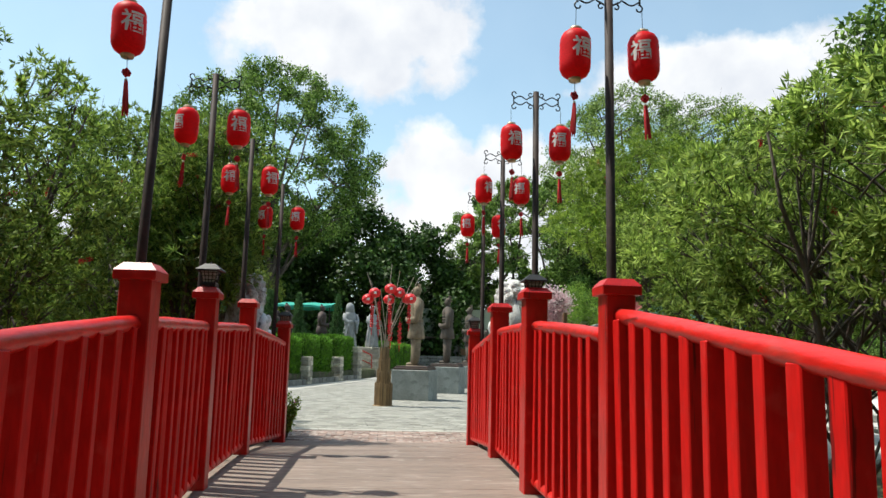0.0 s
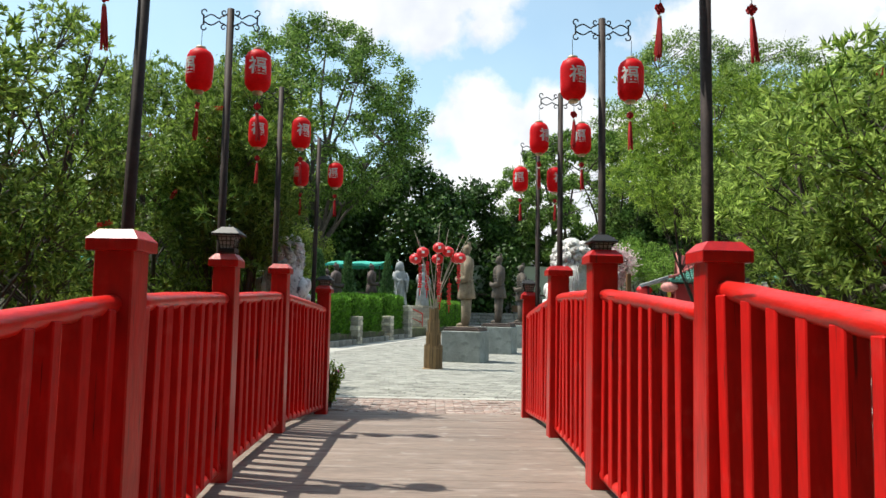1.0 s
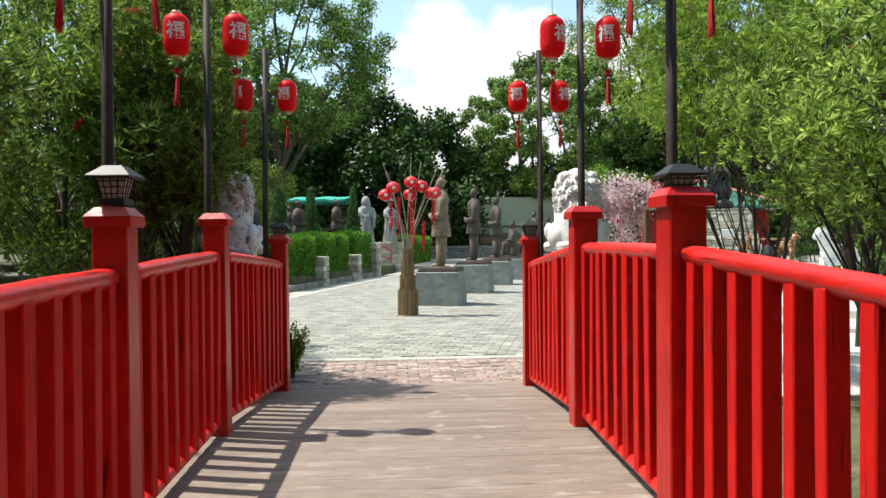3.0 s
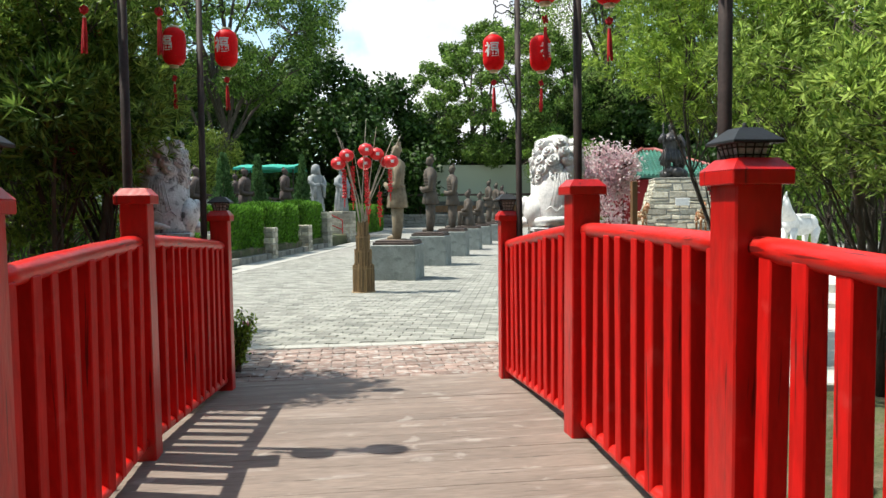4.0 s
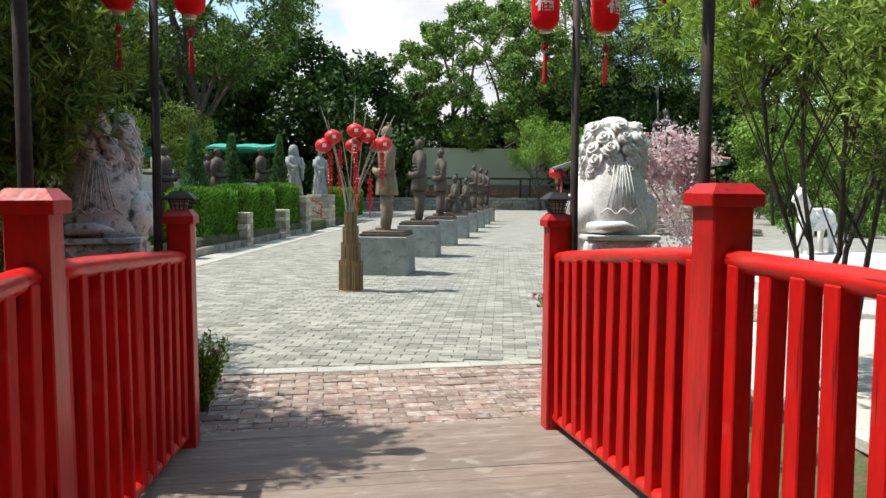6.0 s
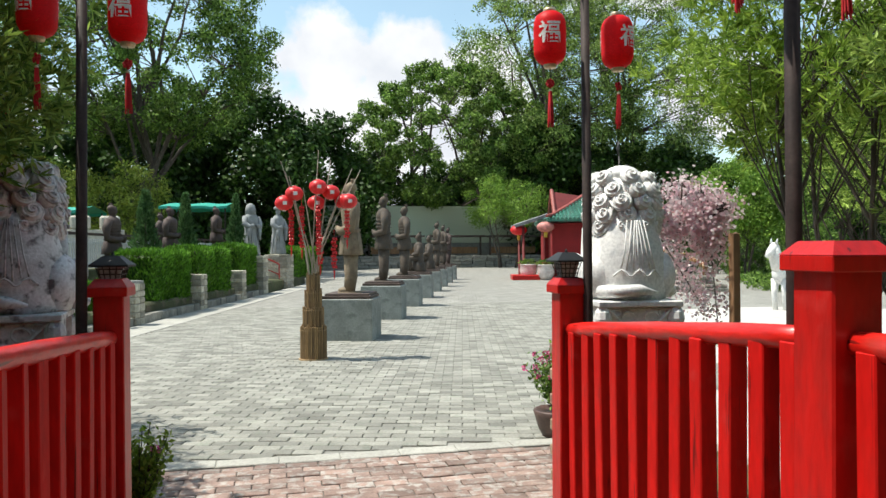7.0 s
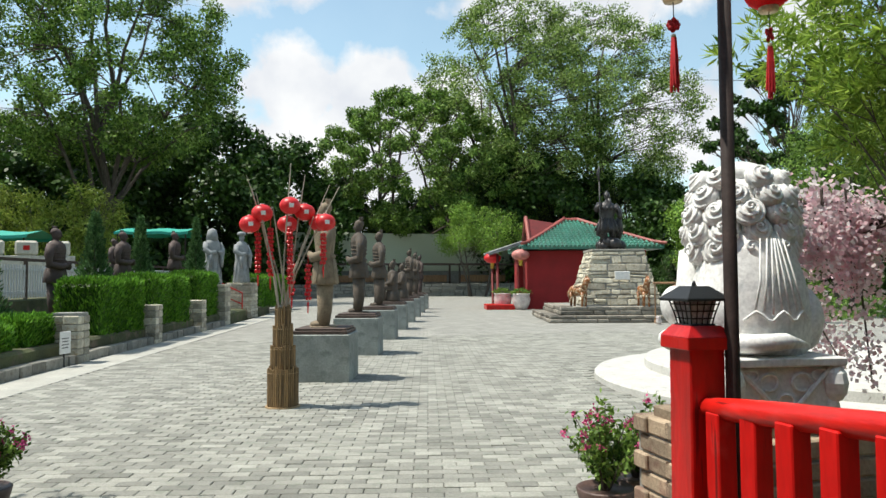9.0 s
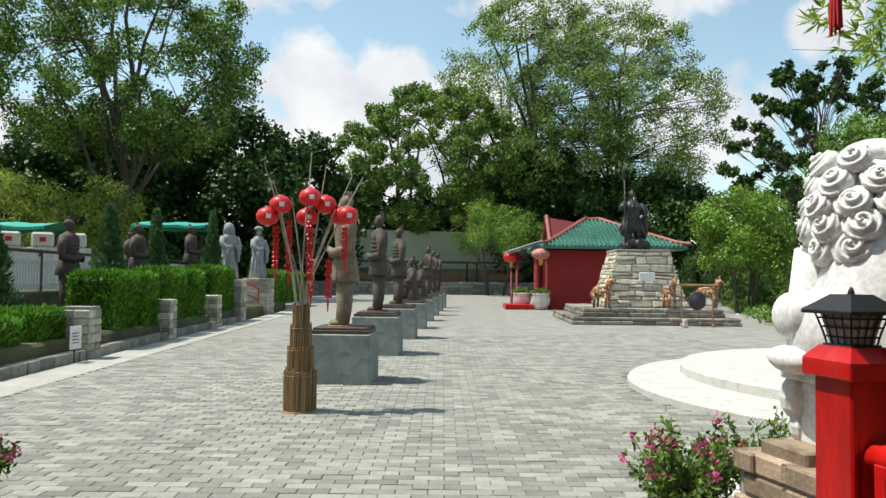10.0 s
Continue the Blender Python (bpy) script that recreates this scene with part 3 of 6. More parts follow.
tagged(field, kind="stuff")

# pale edging between the clay bricks and the plaza, and the clay brick apron at the bridge's foot
bm = bmesh.new()
for i in range(12):
    f0, f1 = -1.9 + i * 0.4, -1.9 + (i + 1) * 0.4
    box(bm, ((f0 + f1) / 2, 1.60 + 0.012 * math.sin(i), -0.02), (0.398, 0.15, 0.06), 0, 0.006)
solo("kerb", bm, M_CONC, "pale concrete edging strip between brick apron and plaza", "kerb", kind="structure")
bm = bmesh.new()
box(bm, (0.15, 0.82, -0.04), (3.9, 1.42, 0.07))
apron = solo("apron", bm, M_JOINT, "worn clay brick apron at the foot of the bridge", "paving", kind="structure")

# light concrete walk along the planted bed
bm = bmesh.new()
for i in range(11):
    x, y = in_frame(BED_TURN, -4.96, 6.5 + i * 2.2)
    box(bm, (x, y, -0.025), (0.70, 2.19, 0.07), -radians(BED_TURN), 0.006)
solo("concrete_walk", bm, M_CONC, "pale concrete strip along the planted bed", "path", kind="structure")
# soil of the raised bed and the terrace behind it
bm = bmesh.new()
x, y = in_frame(BED_TURN, -9.5, 17)
box(bm, (x, y, 0.12), (8.0, 25, 0.5), -radians(BED_TURN), 0.05)
solo("raised_bed", bm, M_SOIL, "raised planted bed of dark soil behind a stone edge", "bed", kind="structure")
# round white platforms
for cx, cy, r, h in ((7.9, 5.9, 3.72, 0.10), (8.35, 6.2, 3.25, 0.24)):
    bm = bmesh.new()
    lathe(bm, [(r, -0.05), (r, h - 0.03), (r - 0.03, h), (0.01, h)], 72, (cx, cy, 0))
    solo("round_platform", bm, M_WPLAT, "low round white cement platform on the plaza", "platform", group="round platforms", kind="structure")

bm = bmesh.new()
box(bm, (4.9, 1.2, -0.03), (4.4, 3.6, 0.09), 0, 0.012)
solo("cement_pad", bm, M_WPLAT, "white cement ground between bridge and round platform", "paving", kind="structure")

# ---------------------------------------------------------------- the bridge
DECK_Y = [-9.5, -7.9, -7.0, -5.9, -4.84, -3.34, -1.82, -0.7, -0.10, 0.12]
DECK_Z = [-0.47, -0.25, -0.125, 0.0, 0.085, 0.135, 0.140, 0.085, 0.035, 0.03]


def deck_z(y):
    return float(np.interp(y, DECK_Y, DECK_Z))


POST_Y = [-0.10, -1.82, -3.34, -4.84, -7.0, -8.6]
POST_X = {1: [1.037, 1.028, 1.005, 1.047, 1.05, 1.05], -1: [-0.96, -1.03, -1.005, -0.925, -0.95, -0.95]}
RISE = {1: [0.015, 0.055, 0.05, 0, 0, 0], -1: [0.04, 0.03, -0.01, 0, 0, 0]}   # posts and rails stand a little uneven
bridge = thing("bridge", pose(0, 0, 0), "arched wooden footbridge with red-painted rails and worn brown deck", "bridge")
for sx in (-1, 1):
    bm = bmesh.new()
    ys = [0.1 - 0.5 * i for i in range(20)]
    for y0, y1 in zip(ys, ys[1:]):
        z0, z1 = deck_z(y0) - 0.04, deck_z(y1) - 0.04
        x0, x1 = sx * 0.95, sx * 1.12
        q = [bm.verts.new(p) for p in ((x0, y0, z0), (x1, y0, z0), (x1, y1, z1), (x0, y1, z1), (x0, y0, z0 - 0.22), (x1, y0, z0 - 0.22), (x1, y1, z1 - 0.22), (x0, y1, z1 - 0.22))]
        for f in ((0, 1, 2, 3), (4, 5, 6, 7), (0, 1, 5, 4), (1, 2, 6, 5), (2, 3, 7, 6), (3, 0, 4, 7)):
            bm.faces.new([q[i] for i in f])
    part("stringer", bm, M_BENCH, bridge, "dark timber stringer under the deck")
# one plank mesh shared, laid across
bm = bmesh.new()
box(bm, (0, 0, 0), (2.16, 0.1450, 0.036), 0, 0.0012)
plank_mesh = finish(bm, "plank", M_DECK)
rng = np.random.default_rng(3)
y = 0.03
while y > -9.3:
    ob = new("plank", plank_mesh)
    ob.parent = bridge
    slope = math.degrees(math.atan2(deck_z(y + 0.1) - deck_z(y - 0.1), 0.2))
    ob.matrix_basis = pose(rng.normal() * 0.004, y, deck_z(y) - 0.018 + rng.normal() * 0.0004, slope + rng.normal() * 0.08, rng.normal() * 0.03, rng.normal() * 0.04)
    y -= 0.1465
bm = bmesh.new()
box(bm, (0, 0, 0.575), (0.118, 0.118, 1.15), 0, 0.005)
post_mesh = finish(bm, "post", M_RED)
bm = bmesh.new()
box(bm, (0, 0, 1.165), (0.156, 0.156, 0.038), 0, 0.003)
box(bm, (0, 0, 1.200), (0.156, 0.156, 0.032), 0, 0, 0.66)
cap_mesh = finish(bm, "post_cap", M_RED)
posts = []
for sx in (-1, 1):
    for i, py in enumerate(POST_Y):
        po = new("post", post_mesh)
        po.parent = bridge
        k = 1.17 if sx > 0 and i in (1, 2) else 1.08 if i == 3 else 1.0
        po.matrix_basis = pose(POST_X[sx][i], py, deck_z(py) - 0.02, 0.3 * (i % 2), 0.25 * sx, 1.5 * (i % 3 - 1)) @ Matrix.Diagonal((k, k, 1 + RISE[sx][i] / 1.2, 1))
        cp = new("post_cap", cap_mesh)
        cp.parent = po
        cp.matrix_basis = pose(0, 0, 0, 0, 0, 0.8 * (i % 2))
    for i in range(len(POST_Y) - 1):
        ya, yb = POST_Y[i] - 0.055, POST_Y[i + 1] + 0.055
        za, zb = deck_z(POST_Y[i]), deck_z(POST_Y[i + 1])
        ra, rb = RISE[sx][i], RISE[sx][i + 1]
        if sx > 0 and i == 3:   # this length is nailed on higher than the next one
            ra, rb = 0.085, 0.03
        xa, xb = POST_X[sx][i], POST_X[sx][i + 1]
        bm = bmesh.new()
        n = 10
        pts = []
        for k in range(n + 1):
            f = k / n
            yy = ya + (yb - ya) * f
            pts.append((xa + (xb - xa) * f + 0.003 * math.sin(3 * f + i), yy, za + ra + (zb + rb - za - ra) * f + 0.955 + 0.005 * math.sin(math.pi * f)))
        tube(bm, pts, [0.030] + [0.0345 + 0.0012 * math.sin(2.1 * k + i) for k in range(n - 1)] + [0.030], 14)
        part("handrail", bm, M_RAIL, bridge, smooth=True)
        bm = bmesh.new()
        pts = [(xa + (xb - xa) * k / n, ya + (yb - ya) * k / n, za + (zb - za) * k / n + 0.075) for k in range(n + 1)]
        tube(bm, pts, 0.030, 10)
        part("bottom_rail", bm, M_RAIL, bridge, smooth=True)
        count = round((ya - yb) / 0.152)
        for k in range(count):
            f = (k + 0.5) / count
            yy = ya + (yb - ya) * f
            z0 = za + (zb - za) * f
            bm = bmesh.new()
            box(bm, (0, 0, 0.44), (0.062, 0.060, 0.88), 0, 0.004)
            b = part("baluster", bm, M_BAL, bridge)
            b.matrix_basis = pose(xa + (xb - xa) * f, yy + 0.004 * math.sin(9 * k), z0 + 0.065, rng.normal() * 0.4, rng.normal() * 0.3, rng.normal() * 4) @ Matrix.Diagonal((1, 1, 1 + (ra + (rb - ra) * f) / 0.88, 1))


def cap_light(x, y, z, rz):
    """A black post lamp with a hipped lid, a flared caged glass body and a foot."""
    t = thing("post_lamp", pose(x, y, z, 0, 0, rz) @ Matrix.Diagonal((1, 1, 1.32, 1)) @ Matrix.Scale(0.70, 4), "small black solar post-cap lamp on a red bridge post", "lamp", "post-cap lamps")
    bm = bmesh.new()
    box(bm, (0, 0, 0.012), (0.125, 0.125, 0.024), 0, 0.003)
    part("foot", bm, M_BLACK, t)
    bm = bmesh.new()
    for k in range(4):
        a = k * math.pi / 2
        c, s = math.cos(a), math.sin(a)
        for j in range(5):
            o = (j - 2) / 2
            p0, p1 = (0.052, 0.052 * o), (0.076, 0.076 * o)
            pm = (0.060, 0.060 * o)
            tube(bm, [(c * q[0] - s * q[1], s * q[0] + c * q[1], zz) for q, zz in ((p0, 0.024), (pm, 0.055), (p1, 0.10))], 0.0032, 4)
        for rr, zz in ((0.055, 0.042), (0.064, 0.066), (0.0715, 0.088)):
            tube(bm, [(c * rr + s * rr, s * rr - c * rr, zz), (c * rr - s * rr, s * rr + c * rr, zz)], 0.003, 4)
    part("cage", bm, M_BLACK, t)
    bm = bmesh.new()
    box(bm, (0, 0, 0.062), (0.092, 0.092, 0.076), 0, 0.002)
    for v in bm.verts:
        k = 1 + 0.45 * (v.co.z - 0.024) / 0.076
        v.co.x, v.co.y = v.co.x * k, v.co.y * k
    part("glass", bm, M_LGLASS, t, "frosted grey glass body")
    bm = bmesh.new()
    box(bm, (0, 0, 0.104), (0.215, 0.215, 0.010), 0, 0.002)
    box(bm, (0, 0, 0.1285), (0.212, 0.212, 0.039), 0, 0, 0.42)
    tube(bm, [(0, 0, 0.146), (0, 0, 0.158), (0, 0, 0.166)], [0.012, 0.009, 0.003], 8)
    part("lid", bm, M_BLACK, t, "hipped black lid")


M_LGLASS = material("frosted_glass", (0.42, 0.43, 0.45), 0.15, var=0.3, scale=60, fine=200, bump=0.3, dist=0.002)
for sx in (-1, 1):
    for i in (0, 2, 4):
        cap_light(POST_X[sx][i], POST_Y[i], deck_z(POST_Y[i]) + 1.194, 1.2 * sx)


def scroll(bm, sx):
    """The scrolled iron arm on one side of a pole's head."""
    def curl(cx, cz, r, a0, a1, n=14, shrink=0.55):
        return [(sx * (cx + r * (1 - shrink * k / n) * math.cos(a0 + (a1 - a0) * k / n)), 0, cz + r * (1 - shrink * k / n) * math.sin(a0 + (a1 - a0) * k / n)) for k in range(n + 1)]
    for z0, up in ((0.0, 1), (-0.062, -1)):
        wave = [(sx * q, 0, z0 + up * 0.012 * math.cos(q * 56) + (-0.012 * up if q > 0.06 else 0)) for q in np.linspace(0.02, 0.15, 16)]
        tube(bm, wave, 0.0042, 6)
        tube(bm, curl(0.150, z0 + up * 0.016, 0.022, -up * math.pi / 2, up * math.pi * 1.0), 0.0042, 6)
        tube(bm, curl(0.038, z0 + up * 0.014, 0.016, -up * math.pi / 2, up * math.pi * 0.9), 0.004, 6)
    tube(bm, [(sx * 0.155, 0, -0.005), (sx * 0.155, 0, -0.06)], 0.005, 6)


def glyph_mesh():
    """The lucky character of the lanterns, bent to their round side."""
    cu = bpy.data.curves.new("glyph", "FONT")
    cu.body, cu.size, cu.align_x, cu.align_y, cu.extrude = "福", 0.105, "CENTER", "CENTER", 0.0015
    cu.offset = 0.0015
    ob = bpy.data.objects.new("glyph", cu)
    scene.collection.objects.link(ob)
    dg = bpy.context.evaluated_depsgraph_get()
    me = bpy.data.meshes.new_from_object(ob.evaluated_get(dg))
    bpy.data.objects.remove(ob)
    bm = bmesh.new()
    bm.from_mesh(me)
    for _ in range(2):
        bmesh.ops.subdivide_edges(bm, edges=[e for e in bm.edges if e.calc_length() > 0.012], cuts=1)
        bmesh.ops.triangulate(bm, faces=bm.faces)
    for v in bm.verts:
        a, r = v.co.x / 0.0745, 0.0765 + v.co.z
        zz = v.co.y
        v.co = Vector((r * math.sin(a), -r * math.cos(a), zz))
    return finish(bm, "glyph", M_WHITE)


GLYPH = glyph_mesh()
LANTERN_R, LANTERN_H = 0.074, 0.122


def lantern(x, y, z, rz, lean=0.0, wire=0.10, tassel_lean=0.0):
    """A long red lantern on a wire with a knot and tassel below; z: its middle."""
    t = thing("red_lantern", pose(x, y, z, 0, lean, rz), "red fabric lantern with white character and long red tassel", "lantern", "bridge lanterns")
    bm = bmesh.new()
    prof = [(0.028, -LANTERN_H)]
    for k in range(17):
        f = -1 + k / 8
        r = LANTERN_R * (1 - abs(f) ** 6 * 0.46) + 0.0012 * (k % 2)
        prof.append((r, f * (LANTERN_H - 0.004)))
    prof.append((0.028, LANTERN_H))
    lathe(bm, prof, 28)
    body = part("body", bm, M_LANT, t, smooth=True)
    for a in (0.0, math.pi):
        g = new("character", GLYPH)
        g.parent = body
        g.matrix_basis = pose(0, 0, 0.005, 0, 0, math.degrees(a))
        tagged(g, "white printed character")
    for zz, nm in ((LANTERN_H + 0.004, "top_rim"), (-LANTERN_H - 0.004, "bottom_rim")):
        bm = bmesh.new()
        lathe(bm, [(0.027, -0.011), (0.030, -0.004), (0.030, 0.008), (0.026, 0.011)], 20, (0, 0, zz))
        part(nm, bm, M_GOLD, t, "gold rim", smooth=True)
    bm = bmesh.new()
    tube(bm, [(0, 0, LANTERN_H), (0, 0, LANTERN_H + wire)], 0.0016, 5)
    tube(bm, [(0, 0, -LANTERN_H), (0.002, 0, -LANTERN_H - 0.07)], 0.0016, 5)
    part("wire", bm, M_BLACK, t)
    bm = bmesh.new()
    zk = -LANTERN_H - 0.085
    for k in range(8):
        a = k * math.pi / 4
        ball(bm, (0.014 * math.cos(a), 0.005 * math.sin(3 * a), zk + 0.014 * math.sin(a)), (0.008, 0.006, 0.008), 6)
    ball(bm, (0, 0, zk), (0.011, 0.009, 0.011), 8)
    part("knot", bm, M_TASSEL, t, "red knotted cord")
    bm = bmesh.new()
    ball(bm, (0, 0, zk - 0.034), (0.008, 0.008, 0.008), 8)
    part("bead", bm, M_GOLD, t, "pale bead")
    bm = bmesh.new()
    for k in range(14):
        a, rr = k * 2.4, 0.004 + 0.006 * (k % 3) / 2
        x0, y0 = rr * math.cos(a), rr * math.sin(a)
        end = -0.19 - 0.015 * math.sin(k * 5)
        pts = [(x0 * 0.5, y0 * 0.5, zk - 0.038), (x0 * 1.0 + tassel_lean * 0.3, y0, zk - 0.10), (x0 * 1.5 + tassel_lean, y0 * 1.5, zk + end)]
        tube(bm, pts, [0.004, 0.004, 0.0025], 4)
    part("tassel", bm, M_TASSEL, t, "long red tassel")


def lamp_pole(x, y, z0, mid, sides, seed, tilt=None):
    """A dark pole with scrolled brackets; its lanterns hang from the arms' ends, their middles at height mid."""
    rnd = random.Random(seed)
    tilt = rnd.uniform(-0.4, 0.4) if tilt is None else tilt
    top = mid + 0.36
    t = thing("lantern_pole", pose(x, y, z0, rnd.uniform(-0.3, 0.3), tilt, 0), "dark brown metal pole with scrolled iron brackets beside a bridge post", "pole", "lantern poles")
    bm = bmesh.new()
    tube(bm, [(0, 0, 0), (0, 0, 1.2), (0, 0, top - z0)], [0.023, 0.022, 0.0205], 10)
    part("shaft", bm, M_POLE, t, smooth=True)
    for sx in (-1, 1):
        bm = bmesh.new()
        scroll(bm, sx)
        b = part("bracket", bm, M_BLACK, t, "scrolled black iron bracket")
        b.matrix_basis = pose(0, 0, top - z0 - 0.035)
    dx = math.sin(radians(tilt)) * (top - z0)
    for sx in sides:
        lantern(x + dx + sx * 0.168, y, mid - 0.01 * rnd.random(), rnd.uniform(-42, 42), rnd.uniform(-2, 2), 0.115, rnd.uniform(-0.012, 0.012))


lamp_pole(1.12, -0.17, -0.3, 2.36, (-1, 1), 1)
lamp_pole(-1.07, -0.17, -0.3, 2.36, (-1, 1), 2)
for i, mid, sides_l, lean in ((1, 2.42, (-1, 1), 0.0), (2, 2.40, (-1, 1), 0.0), (3, 2.39, (-1,), 1.0)):
    lamp_pole(POST_X[1][i] + 0.05, POST_Y[i] + 0.20, deck_z(POST_Y[i]) - 0.1, mid, (-1, 1), 10 + i, 0.0)
    lamp_pole(POST_X[-1][i] - 0.10, POST_Y[i] + 0.20, deck_z(POST_Y[i]) - 0.1, mid, sides_l, 20 + i, lean)

# ---------------------------------------------------------------- statues
def head_blob(bm, z, s=1.0, bun=True):
    ball(bm, (0, -0.01, z), (0.085 * s, 0.10 * s, 0.125 * s), 14)
    ball(bm, (0, -0.10 * s, z - 0.015), (0.018, 0.03, 0.03), 8)
    tube(bm, [(0, 0.01, z - 0.20 * s), (0, 0, z - 0.08 * s)], [0.07 * s, 0.06 * s], 10)
    if bun:
        ball(bm, (0.0, 0.02, z + 0.05 * s), (0.092 * s, 0.10 * s, 0.085 * s), 12)
        ball(bm, (0.035, 0.05, z + 0.135 * s), (0.042 * s, 0.045 * s, 0.045 * s), 10)
        box(bm, (0.035, 0.05, z + 0.165 * s), (0.05 * s, 0.09 * s, 0.03 * s), 0.5, 0.006)


def warrior(kind):
    """A standing or kneeling clay soldier, facing -y."""
    bm = bmesh.new()
    if kind == "kneel":
        lathe(bm, [(0.30, 0.0), (0.32, 0.06), (0.28, 0.25), (0.22, 0.36), (0.20, 0.52), (0.22, 0.72), (0.19, 0.84), (0.08, 0.90)], 18, (0, 0, 0), 1.0, 0.8)
        tube(bm, [(0.12, -0.05, 0.36), (0.14, -0.33, 0.42), (0.14, -0.34, 0.02)], [0.12, 0.11, 0.08], 10)
        tube(bm, [(-0.12, -0.05, 0.30), (-0.16, -0.28, 0.10), (-0.15, 0.25, 0.06)], [0.12, 0.10, 0.08], 10)
        for s in (-1, 1):
            tube(bm, [(s * 0.21, 0, 0.78), (s * 0.28, -0.06, 0.55), (s * 0.12, -0.24, 0.50)], [0.085, 0.075, 0.05], 10)
        head_blob(bm, 1.04)
        box(bm, (0, 0, 0.01), (0.55, 0.62, 0.03), 0, 0.01)
        return bm
    robe = kind == "robe"
    for s in (-1, 1):
        tube(bm, [(s * 0.10, -0.03, 0.03), (s * 0.10, 0, 0.25), (s * 0.105, 0.0, 0.75)], [0.10, 0.115, 0.145], 12)
        ball(bm, (s * 0.105, -0.09, 0.04), (0.07, 0.15, 0.05), 10)
    hem = 0.60 if robe else 0.66
    lathe(bm, [(0.30, hem), (0.315, hem + 0.02), (0.27, hem + 0.22), (0.225, 0.98), (0.21, 1.05), (0.235, 1.20), (0.255, 1.34), (0.235, 1.43), (0.15, 1.49), (0.07, 1.53)], 22, (0, 0, 0), 1.0, 0.72)
    for k in range(9):
        a = k * math.tau / 9
        tube(bm, [(0.29 * math.cos(a), 0.21 * math.sin(a), hem + 0.01), (0.235 * math.cos(a), 0.17 * math.sin(a), 0.95)], [0.03, 0.014], 6)
    tube(bm, [(0.225 * math.cos(a), 0.165 * math.sin(a), 1.0) for a in np.linspace(0, math.tau, 20)], 0.022, 6)
    if not robe:
        for zz in (1.12, 1.19, 1.26, 1.33):
            tube(bm, [(0.243 * math.cos(a), 0.178 * math.sin(a), zz) for a in np.linspace(0, math.tau, 20)], 0.012, 5)
    for s in (-1, 1):
        tube(bm, [(s * 0.235, 0, 1.42), (s * 0.31, 0.02, 1.22), (s * 0.30, 0.0, 1.02), (s * 0.16, -0.20, 0.98), (s * 0.05, -0.24, 1.02)], [0.095, 0.09, 0.08, 0.065, 0.05], 10)
        ball(bm, (s * 0.05, -0.25, 1.03), (0.05, 0.045, 0.05), 8)
    head_blob(bm, 1.64)
    box(bm, (0, -0.02, 0.0), (0.46, 0.44, 0.04), 0, 0.01)
    return bm


def buddha(hat):
    """A standing robed stone figure with long sleeves, facing -y."""
    bm = bmesh.new()
    lathe(bm, [(0.30, 0.0), (0.31, 0.05), (0.25, 0.35), (0.22, 0.8), (0.25, 1.05), (0.24, 1.25), (0.17, 1.36), (0.08, 1.41)], 22, (0, 0, 0), 1.0, 0.75)
    for k in range(10):
        a = k * math.tau / 10
        tube(bm, [(0.30 * math.cos(a), 0.22 * math.sin(a), 0.02), (0.235 * math.cos(a), 0.17 * math.sin(a), 0.7)], [0.028, 0.012], 6)
    for s in (-1, 1):
        tube(bm, [(s * 0.22, 0, 1.26), (s * 0.29, -0.04, 1.05), (s * 0.20, -0.20, 0.92), (s * 0.04, -0.26, 0.98)], [0.09, 0.10, 0.085, 0.05], 10)
        tube(bm, [(s * 0.19, -0.19, 0.92), (s * 0.20, -0.19, 0.5)], [0.08, 0.045], 8)
    head_blob(bm, 1.52, 1.0, False)
    if hat:
        lathe(bm, [(0.12, 0), (0.16, 0.02), (0.13, 0.10), (0.05, 0.13)], 14, (0, 0, 1.6))
    else:
        lathe(bm, [(0.19, -0.22), (0.16, 0.0), (0.13, 0.10), (0.04, 0.16)], 16, (0, 0.03, 1.55))
    return bm


